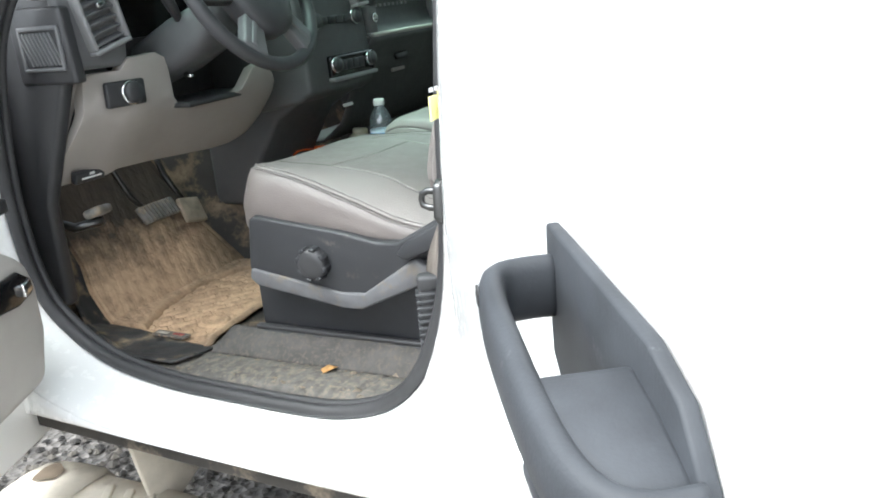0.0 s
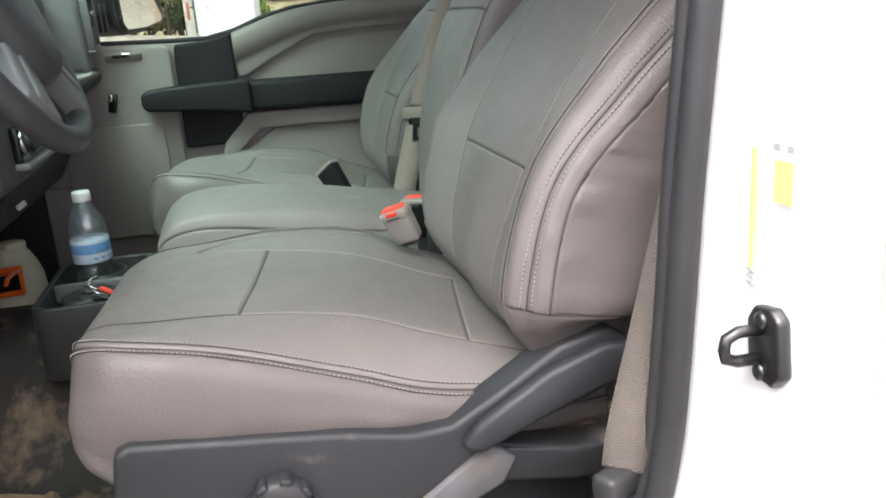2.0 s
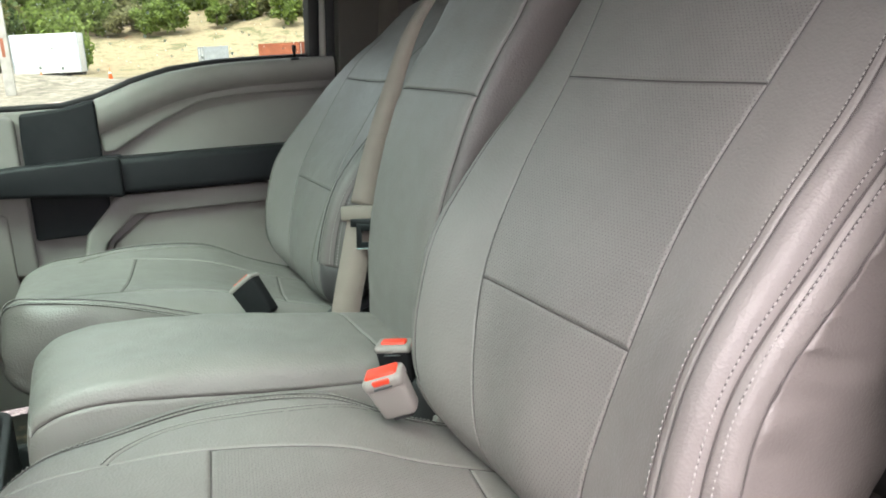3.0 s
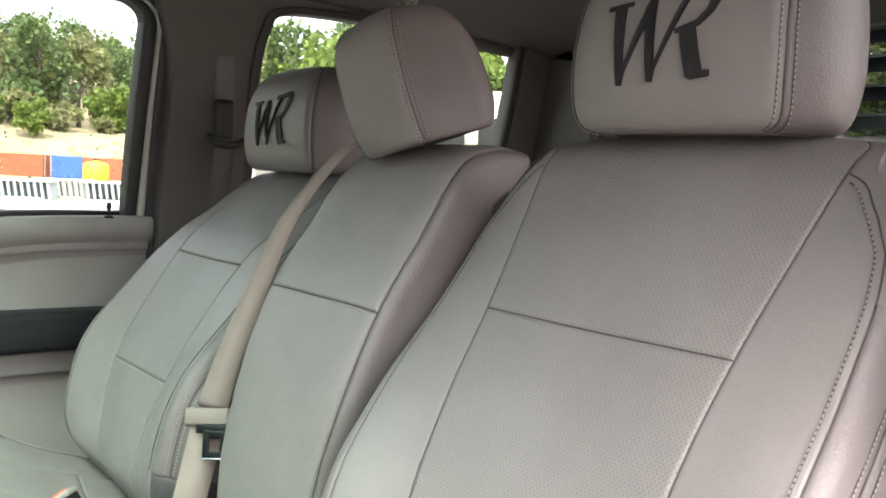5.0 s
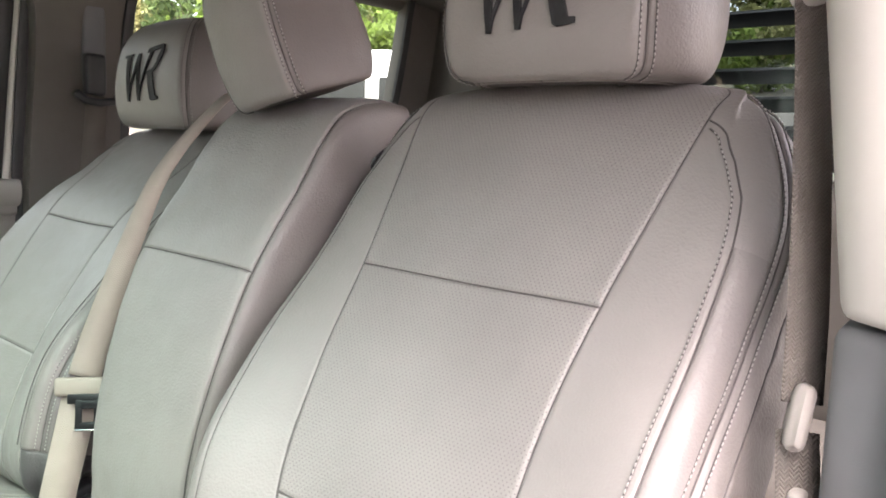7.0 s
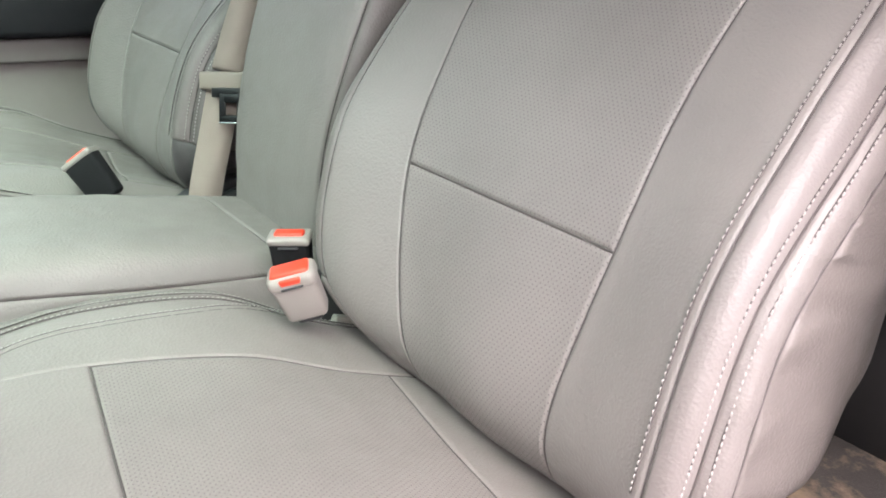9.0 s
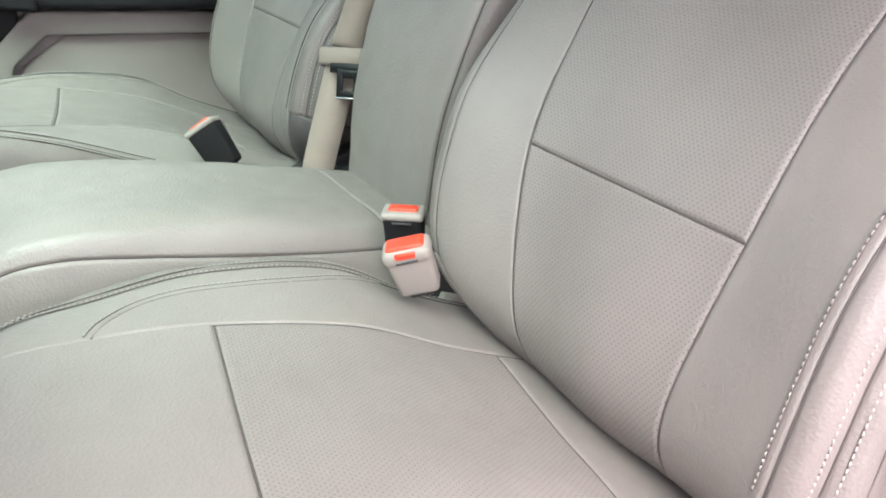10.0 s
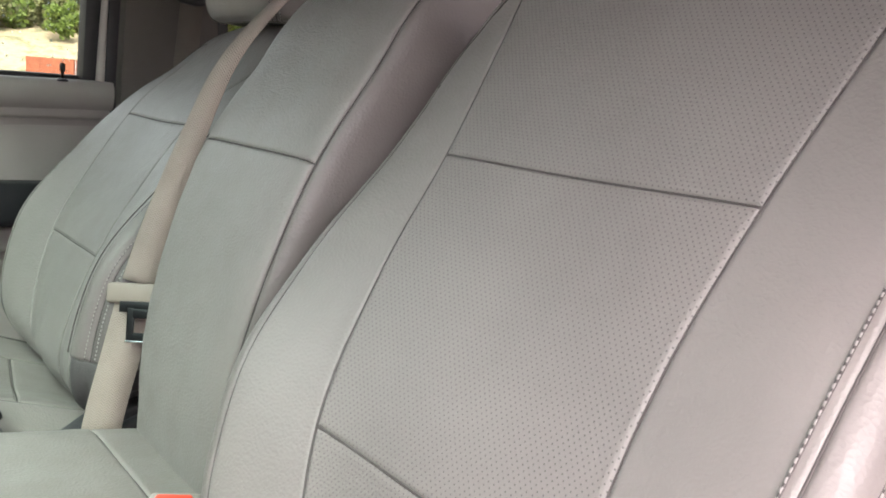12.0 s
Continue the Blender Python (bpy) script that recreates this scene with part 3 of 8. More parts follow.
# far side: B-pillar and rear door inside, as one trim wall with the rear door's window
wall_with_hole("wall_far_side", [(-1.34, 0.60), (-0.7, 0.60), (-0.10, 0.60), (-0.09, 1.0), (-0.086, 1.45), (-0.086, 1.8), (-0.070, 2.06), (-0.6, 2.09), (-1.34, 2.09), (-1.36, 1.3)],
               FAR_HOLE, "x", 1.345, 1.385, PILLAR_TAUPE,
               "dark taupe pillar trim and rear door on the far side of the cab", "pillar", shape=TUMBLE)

mid = Vector((-0.70, 1.75))
ring_in = [Vector(p) for p in curve(FAR_HOLE, 96, True)]
ring_out = [p + (p - mid).normalized() * 0.024 for p in ring_in]
seal = put("window_seal", [TUMBLE(x, p[0], p[1]) for src, x in ((ring_in, 1.350), (ring_in, 1.339), (ring_out, 1.337), (ring_out, 1.350)) for p in src], grid_faces(4, 96, True), RUBBER, bevel=0.002)
tagged(seal, "black rubber seal round the far rear window", "window seal", kind="structure")

for x0, x1, y0 in ((1.385, 1.44, 1.06), (-0.47, -0.40, 1.21)):
    kp = plate("kick_panel", [(y0, 0.60), (1.64, 0.60), (1.64, 1.60), (y0, 1.60 if x0 > 0 else 1.40)], "x", x0, x1, PLASTIC_BLACK)
    tagged(kp, "charcoal kick panel beside the footwell", "kick panel", kind="structure")


# ---- seats ----
def half_loop(rows_half, cx, more=0.0):
    """Closed loop of (x, d) from the half list [centre, ..., back centre]; more: extra width of the bolster towards the middle of the cab."""
    h = rows_half
    right = [(cx + x + (more if 1 < k < len(h) - 1 else 0.0), d) for k, (x, d) in enumerate(h)]
    left = [(cx - x, d) for x, d in h[-2:0:-1]]
    return right + left


def spine_net(rows, x0, flip=1):
    """rows: (y, z, cx, half list of (x, d)); d is measured along the front normal of the spine."""
    sp = np.array([(r[0], r[1]) for r in rows])
    tang = np.gradient(sp, axis=0)
    tang /= np.linalg.norm(tang, axis=1, keepdims=True)
    net = []
    for (y, z, cx, half, *more), t in zip(rows, tang):
        n = np.array([t[1], -t[0]])
        net.append([(x0 + flip * x, y + n[0] * d, z + n[1] * d) for x, d in half_loop(half, cx, *(m if flip > 0 else 0.35 * m for m in more))])
    return net


BACK_ROWS = [
    # y, z of the insert's middle, shift of the middle, half section (across, forward) from the middle to the rear
    (0.120, 0.985, -0.060, [(0, 0), (0.080, -0.006), (0.160, -0.006), (0.176, -0.012), (0.186, -0.024), (0.190, -0.08), (0.19, -0.10), (0, -0.10)], -0.050),
    (0.186, 1.046, -0.060, [(0, 0), (0.088, -0.004), (0.180, -0.002), (0.196, -0.014), (0.208, -0.034), (0.212, -0.11), (0.19, -0.14), (0, -0.14)], -0.018),
    (0.200, 1.118, -0.052, [(0, 0), (0.097, -0.005), (0.206, 0.014), (0.230, -0.004), (0.246, -0.026), (0.250, -0.12), (0.21, -0.16), (0, -0.16)], 0.018),
    (0.148, 1.241, -0.026, [(0, 0), (0.127, 0.001), (0.229, 0.030), (0.255, 0.013), (0.270, -0.008), (0.273, -0.12), (0.232, -0.17), (0, -0.17)], 0.004),
    (0.075, 1.348, -0.010, [(0, 0), (0.137, 0.008), (0.240, 0.019), (0.267, -0.006), (0.280, -0.032), (0.280, -0.12), (0.235, -0.17), (0, -0.17)]),
    (0.000, 1.451, 0.000, [(0, 0), (0.149, 0.003), (0.243, -0.002), (0.269, -0.032), (0.279, -0.060), (0.276, -0.12), (0.225, -0.16), (0, -0.16)]),
    (-0.058, 1.555, -0.002, [(0, 0), (0.166, -0.005), (0.236, -0.014), (0.265, -0.043), (0.273, -0.072), (0.266, -0.115), (0.21, -0.14), (0, -0.14)]),
    (-0.098, 1.628, -0.008, [(0, 0), (0.178, -0.007), (0.205, -0.012), (0.232, -0.030), (0.242, -0.055), (0.232, -0.095), (0.18, -0.115), (0, -0.12)]),
    (-0.133, 1.662, -0.010, [(0, 0), (0.176, -0.016), (0.184, -0.018), (0.192, -0.026), (0.198, -0.042), (0.19, -0.07), (0.15, -0.09), (0, -0.095)]),
    (-0.175, 1.668, -0.010, [(0, 0), (0.135, -0.014), (0.140, -0.016), (0.148, -0.022), (0.152, -0.032), (0.148, -0.05), (0.11, -0.06), (0, -0.065)]),
]
CUSH_ROWS = [
    # y; insert: middle, half width, z at its middle and edges; outer sewn edge x, z; outer side x, z; inner sewn edge x, z; inner side x, z; foot half width, z
    (0.050, -0.070, 0.118, 0.985, 0.985, -0.226, 0.975, -0.236, 0.958, 0.164, 0.980, 0.192, 0.960, 0.21, 0.945),
    (0.250, -0.050, 0.122, 1.048, 1.050, -0.244, 1.012, -0.258, 0.985, 0.190, 1.048, 0.220, 1.020, 0.22, 0.950),
    (0.360, -0.026, 0.128, 1.083, 1.086, -0.246, 1.052, -0.264, 1.015, 0.216, 1.094, 0.258, 1.072, 0.23, 0.960),
    (0.490, -0.012, 0.136, 1.101, 1.105, -0.246, 1.098, -0.270, 1.050, 0.226, 1.108, 0.264, 1.086, 0.23, 0.965),
    (0.590, -0.010, 0.138, 1.108, 1.111, -0.238, 1.118, -0.266, 1.070, 0.209, 1.106, 0.254, 1.084, 0.23, 0.970),
    (0.650, -0.010, 0.132, 1.110, 1.112, -0.208, 1.114, -0.242, 1.070, 0.184, 1.105, 0.230, 1.066, 0.22, 0.995),
    (0.682, -0.008, 0.122, 1.094, 1.095, -0.166, 1.092, -0.210, 1.056, 0.152, 1.082, 0.202, 1.042, 0.20, 1.012),
    (0.676, -0.006, 0.108, 1.052, 1.052, -0.156, 1.052, -0.190, 1.036, 0.166, 1.046, 0.206, 1.030, 0.20, 1.016),
    (0.648, 0.000, 0.100, 1.022, 1.022, -0.150, 1.021, -0.175, 1.018, 0.150, 1.020, 0.180, 1.016, 0.17, 1.012),
]


def cushion_loop(row):
    y, ins, w, zc, z1, xo, zo, xp, zp, xi, zi, xj, zj, wf, zf = row
    return y, [(ins, zc), (ins + w, z1), (xi, zi), (xj, zj), (wf + 0.03, zf + 0.02), (wf, zf - 0.02), (0, zf - 0.02), (-wf, zf - 0.02), (-wf - 0.03, zf + 0.02), (xp, zp), (xo, zo), (ins - w, z1)]


HEAD_ROWS = [
    # z, front y, back y, half width front, half width middle, half width back
    (1.655, -0.075, -0.185, 0.085, 0.105, 0.07),
    (1.664, -0.055, -0.200, 0.115, 0.136, 0.10),
    (1.700, -0.046, -0.212, 0.122, 0.145, 0.11),
    (1.750, -0.046, -0.216, 0.121, 0.145, 0.11),
    (1.800, -0.056, -0.214, 0.115, 0.139, 0.105),
    (1.835, -0.076, -0.206, 0.098, 0.122, 0.09),
    (1.852, -0.105, -0.185, 0.070, 0.085, 0.06),
]


def head_skin(rows, x0, dx=0.0, tilt=0.0, up=0.0, fwd=0.0, roll=0.0):
    net = []
    c, s = math.cos(radians(tilt)), math.sin(radians(tilt))
    for z, yf, yb, wf, wm, wb in rows:
        ym = yf + (yb - yf) * 0.38
        half = [(0, yf), (wf * 0.8, yf - 0.004), (wf, yf - 0.014), (wm, ym), (wm * 0.97, yf + (yb - yf) * 0.75), (wb, yb), (0, yb - 0.004)]
        loop = [(dx + x, y) for x, y in half] + [(dx - x, y) for x, y in half[-2:0:-1]]
        # tilted forward about its foot
        net.append([(x0 + x, -0.05 + (y + 0.05) * c + (z - 1.65) * s + fwd, 1.65 - (y + 0.05) * s + (z - 1.65) * c + up) for x, y in loop])
    if roll:
        c, s = math.cos(radians(roll)), math.sin(radians(roll))
        net = [[(x0 + (x - x0) * c + (z - 1.65) * s, y, 1.65 - (x - x0) * s + (z - 1.65) * c) for x, y, z in loop] for loop in net]
    return Skin(net)


def seam_rows(skin, u, v0, v1, parent, sides=(0.005,), n=90, lift=0.003, name="stitching", spacing=0.0054):
    vs = np.linspace(v0, v1, n)
    us = np.full(n, float(u)) if np.isscalar(u) else np.interp(vs, *u)
    p, nn = skin.at(us, vs)
    for s in sides:
        stitch_row(name, p, nn, THREAD, parent, side=s, lift=lift, spacing=spacing)
    return p, nn


# the mark stitched on the headrests, as plain strokes: pairs across, up (unit: its height)
MARK = [
    [(-0.06, 1.00), (-0.06, 0.945), (0.26, 0.975), (0.27, 1.03)],
    [(0.03, 0.98), (0.18, 0.98), (0.215, 0.30), (0.20, 0.00), (0.14, 0.00)],
    [(0.14, 0.00), (0.20, 0.00), (0.245, 0.18), (0.56, 0.90), (0.56, 1.03), (0.50, 1.03)],
    [(0.45, 0.92), (0.50, 1.03), (0.58, 1.03), (0.615, 0.30), (0.605, 0.02), (0.545, 0.02)],
    [(0.545, 0.02), (0.605, 0.02), (0.64, 0.18), (1.02, 1.06), (0.96, 1.12)],
    [(0.82, 1.03), (0.86, 1.13), (1.30, 1.21), (1.36, 1.17), (1.30, 1.11), (0.92, 1.05)],
    [(1.30, 1.11), (1.36, 1.17), (1.38, 1.02), (1.27, 0.78), (1.12, 0.63), (0.86, 0.57), (0.85, 0.62), (1.10, 0.70), (1.20, 0.82), (1.25, 0.98)],
    [(0.90, 0.62), (1.08, 0.66), (1.20, 0.12), (1.28, 0.12), (1.28, 0.05), (1.07, 0.02), (1.02, 0.05)],
]


def headrest_mark(skin, x_left, z_low, height, parent):
    """Lays the strokes on the headrest's front; across runs towards -x."""
    us, vs = np.linspace(-2.4, 2.4, 61), np.linspace(0.3, skin.nv - 1.3, 41)
    g = skin.grid(us, vs).reshape(-1, 3)
    def on(x, z):
        d = (g[:, 0] - x) ** 2 + (g[:, 2] - z) ** 2
        k = np.argsort(d)[:6]
        w = 1 / (d[k] + 1e-7)
        return float((g[k, 1] * w).sum() / w.sum())
    verts, faces = [], []
    for stroke in MARK:
        # cut every stroke's outline finely so that it follows the bulge
        pts = []
        for (a, b), (c, d) in zip(stroke, stroke[1:] + stroke[:1]):
            for k in range(4):
                pts.append((a + (c - a) * k / 4, b + (d - b) * k / 4))
        base = len(verts)
        m = len(pts)
        for out in (0.0024, 0.0050):
            for a, b in pts:
                x, z = x_left - a * height * 1.14, z_low + b * height
                verts.append((x, on(x, z) + out, z))
        faces.append(tuple(base + m + k for k in range(m)))
        faces += [(base + k, base + (k + 1) % m, base + m + (k + 1) % m, base + m + k) for k in range(m)]
    put("embroidered_mark", verts, faces, EMBLEM, parent, "black embroidered two-letter mark", smooth=False)


def seam_line(skin, u, v0, v1, parent, n=110, lift=-0.0004):
    """The sunk line of a sewn joint between two panels, its shade drawn as a dark tube; u may bend along its way."""
    us = np.full(n, float(u)) if np.isscalar(u) else np.interp(np.linspace(v0, v1, n), *u)
    p, out = skin.at(us, np.linspace(v0, v1, n))
    tube("seam", p + out * lift, 0.0010, SEAM, parent, "dark sewn seam", sides=6)


def cross_seam(skin, v, u0, u1, parent, n=60):
    """The line of a joint that runs across, its shade drawn as a dark tube."""
    p, out = skin.at(np.linspace(u0, u1, n), np.full(n, float(v)))
    tube("seam", p - out * 0.0010, 0.0014, SEAM, parent, "dark sewn seam", sides=6)


def on_top(skin, points, n, half=3.0):
    """Points and normals on a cushion's top over a line given in the plan."""
    us, vs = np.linspace(-half, half, 121), np.linspace(0, skin.nv - 2.0, 141)
    g = skin.grid(us, vs)
    nn = np.cross(np.gradient(g, axis=1), np.gradient(g, axis=0))
    nn /= np.linalg.norm(nn, axis=2, keepdims=True) + 1e-12
    nn[nn[..., 2] < 0] *= -1
    g, nn = g.reshape(-1, 3), nn.reshape(-1, 3)
    p, out = [], []
    for x, y in curve(points, n):
        d = (g[:, 0] - x) ** 2 + (g[:, 1] - y) ** 2
        k = np.argsort(d)[:4]
        w = (1 / (d[k] + 1e-7))[:, None]
        p.append((x, y, float((g[k, 2:3] * w).sum() / w.sum())))
        out.append((nn[k] * w).sum(0) / w.sum())
    return np.array(p), np.array(out)


# inner welt of the cushion, in the plan: it leaves the insert near the front and joins the outer seam at the rear
INNER_WELT = [(0.130, 0.590), (0.152, 0.578), (0.174, 0.550), (0.184, 0.510), (0.185, 0.45), (0.184, 0.39), (0.190, 0.33), (0.196, 0.27)]


def front_seat(x0, drop=0.0, recline=0.0, flip=1, flap=LEATHER_SIDE_SHADE, slim=1.0, sunk=0.0, inner=-1.0, outer=1.0, joints=(3.0, 5.0), foot=1.9, raised=0.0):
    seat = thing("front_seat", (x0, 0.42, 0.70), "grey leather-covered truck seat with perforated insert and contrast stitching", "seat", "front seats")
    # drop: how far the upper back and the headrest stand lower
    high = lambda z: max(0.0, min(1.0, (z - 1.45) / 0.18))
    tip = lambda z: recline * max(0.0, (z - 1.25) / 0.45)
    low = lambda z: sunk * max(0.0, min(1.0, (1.44 - z) / 0.15))
    rows = [(r[0] - tip(r[1]) - low(r[1]), r[1] - drop * high(r[1]), r[2], [(a * slim, f) for a, f in r[3]], *r[4:]) for r in BACK_ROWS]
    back = Skin(spine_net(rows, x0, flip))
    core = skin_body("backrest", back, 5, 6, SEAM, seat, "dark backrest core under the seat cover", inset=0.0008)
    for v0, v1 in ((0.0, joints[0]), joints, (joints[1], 9.0)):
        panel("backrest_insert", back, inner, outer, v0, v1, 44, 44, PUNCHED, core, puff=0.0016, edge=0.0055, sink=0.0026)
    for v in joints:
        cross_seam(back, v, inner, outer, core)
    for sgn in (1, -1):
        first = outer if sgn > 0 else -inner
        # the inner joint of the bolster bends over to the insert near the shoulder
        bend = ([foot, 5.6, 6.05, 6.4, 6.7, 6.9], [sgn * 2.0, sgn * 2.0, sgn * 1.95, sgn * 1.76, sgn * 1.40, sgn * (first + 0.03)])
        # bolsters and sides take the darker copies, which hold their shade in the colour
        for u0, u1, v0, v1, mat, wr, pk, on in ((first, 2, 0.0, 5.62, LEATHER, 0.0008, 0.0, (1, 1, 1, 0)), (2, 3, foot, 5.62, LEATHER_SIDE_SHADE if flap is LEATHER_DARK else LEATHER_BOLSTER_SHADE, 0.0008, 0.0, (1, 1, 1, 0)), (first, 3, 5.62, 9.0, LEATHER, 0.0008, 0.0, (1, 1, 0, 1)),
                                                (3, 4, foot, 9.0, LEATHER_SHADE if flap is LEATHER_DARK else LEATHER_BOLSTER_SHADE, 0.0010, -0.0016, (1, 1, 1, 1)), (4, 6, foot, 8.6, LEATHER_SIDE_SHADE, 0.004, 0.0036, (1, 1, 1, 1))):
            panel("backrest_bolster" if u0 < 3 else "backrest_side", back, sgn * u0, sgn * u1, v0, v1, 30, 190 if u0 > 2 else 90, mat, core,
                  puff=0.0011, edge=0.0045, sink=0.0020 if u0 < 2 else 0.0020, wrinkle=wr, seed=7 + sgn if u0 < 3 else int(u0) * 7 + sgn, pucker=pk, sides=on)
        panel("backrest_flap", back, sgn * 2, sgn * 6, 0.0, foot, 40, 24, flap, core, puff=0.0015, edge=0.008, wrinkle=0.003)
        cross_seam(back, foot, sgn * 2, sgn * 5, core)
        if sgn != flip:
            seam_rows(back, bend, foot + 0.02, 6.85, core, sides=(0.0075 * sgn,), n=160)
        seam_rows(back, sgn * 3, foot + 0.02, 8.0, core, sides=(0.0070, -0.0070), n=160)
        seam_line(back, bend, foot, 5.6, core, 150)
        seam_line(back, bend, 5.6, 6.9, core, 60, lift=0.0009)
        seam_line(back, sgn * 3, foot, 8.2, core, 150)
        seam_line(back, sgn * 4, foot, 7.6, core, 150)
    for u in (outer, inner):
        seam_line(back, u, 0.15, 8.2, core)
    panel("backrest_rear", back, 6, 8, 0.3, 8.8, 16, 30, LEATHER_SIDE_SHADE, core)
    # cushion
    net = []
    for row in CUSH_ROWS:
        y, loop = cushion_loop(row)
        net.append([(x0 + flip * x, y - 0.16 * (x + 0.03) * min(1.0, max(0.0, (0.72 - y) / 0.1)), z + raised * min(1.0, max(0.0, (-x - 0.12) / 0.07))) for x, z in loop])
    cu = Skin(net)
    cbody = skin_body("cushion", cu, 5, 6, SEAM, seat, "dark cushion core under the seat cover", inset=0.0008)
    for v0, v1, m in ((0, 0.80, LEATHER), (0.80, 3.0, PUNCHED), (3.0, 8, LEATHER)):
        panel("cushion_insert", cu, -1, 1, v0, v1, 40, 44, m, cbody, puff=0.0016, edge=0.0055, sink=0.0032, sides=(1, 1, 1, 1) if v0 < 2.9 else (0, 0, 1, 0))
    for v in (0.80, 3.0):
        cross_seam(cu, v, -1, 1, cbody)
    for sgn in (1, -1):
        panel("cushion_edge", cu, sgn, sgn * 2, 0, 8, 24, 100, LEATHER, cbody, puff=0.0016, edge=0.0050, sink=0.0032, sides=(1, 1, 0, 0))
        # same leather as the top, its shade painted in by the darker copy
        panel("cushion_side", cu, sgn * 2, sgn * 5, 0, 8, 30, 100, LEATHER_SIDE_SHADE, cbody, puff=0.0016, edge=0.0050, sink=0.0032, wrinkle=0.0018, seed=sgn)
        seam_line(cu, sgn, 0.2, 5.6, cbody)
        seam_line(cu, sgn * 2, 0.2, 6.8, cbody, 150)
        seam_rows(cu, sgn * 2, 0.3, 6.6, cbody, sides=(0.0075, -0.0075), n=140)
    p, out = on_top(cu, [(x0 + flip * x, y - 0.16 * (x + 0.03)) for x, y in INNER_WELT], 90)
    tube("seam", p + out * 0.0008, 0.0010, SEAM, cbody, "dark sewn seam", sides=6)
    tube("welt", p - out * 0.0006 + np.array([0.0040 * flip, 0, 0]), 0.0034, LEATHER, cbody, "raised leather welt", sides=10)
    stitch_row("stitching", p, out, THREAD, cbody, side=-0.0065, lift=0.0026)
    # headrest
    hs = head_skin(HEAD_ROWS, x0, dx=-0.018 * flip, up=-drop, fwd=-tip(1.72))
    hb = skin_body("headrest", hs, 5, 6, SEAM, seat, "grey leather headrest with a black embroidered mark", inset=0.0008)
    panel("headrest_front", hs, -2, 2, 0.25, 5.75, 50, 44, LEATHER, hb, puff=0.0016, edge=0.0045, sink=0.003)
    for sgn in (1, -1):
        # sides, base and crown: shade carried by the darker copy of the leather
        panel("headrest_side", hs, 2 * sgn, 6 * sgn, 0.25, 5.75, 40, 44, LEATHER_SIDE_SHADE, hb, puff=0.0016, edge=0.0045, sink=0.003)
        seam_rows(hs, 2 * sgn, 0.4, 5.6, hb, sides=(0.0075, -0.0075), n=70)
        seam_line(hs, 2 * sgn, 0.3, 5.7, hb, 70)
    panel("headrest_base", hs, 0, 12, 0.0, 0.26, 100, 6, LEATHER_SIDE_SHADE, hb, puff=0.002, edge=0.004)
    panel("headrest_crown", hs, 0, 12, 5.74, 6.0, 100, 6, LEATHER_SIDE_SHADE, hb, puff=0.002, edge=0.004)
    headrest_mark(hs, x0 + 0.066 - 0.018 * flip, 1.702 - drop, 0.083, hb)
    for s in (-1, 1):
        tube("headrest_post", [(x0 - 0.018 * flip + s * 0.06, -0.13 - tip(1.65), 1.60 - drop), (x0 - 0.018 * flip + s * 0.06, -0.125 - tip(1.7), 1.69 - drop)], 0.006, CHROME, seat)
    return seat


driver = front_seat(0.0, outer=1.10)
box("hinge_cover", (0.236, 0.115, 1.00), (0.030, 0.17, 0.17), PLASTIC_BLACK, driver, "black plastic seat hinge cover", bevel=0.012)
box("hinge_bracket", (0.212, 0.150, 1.012), (0.012, 0.07, 0.030), BUCKLE_GREY, driver, "grey steel buckle bracket", bevel=0.003, turn=(20, 0, 0))
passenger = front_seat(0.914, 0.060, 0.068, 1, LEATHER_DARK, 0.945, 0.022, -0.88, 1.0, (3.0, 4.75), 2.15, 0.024)


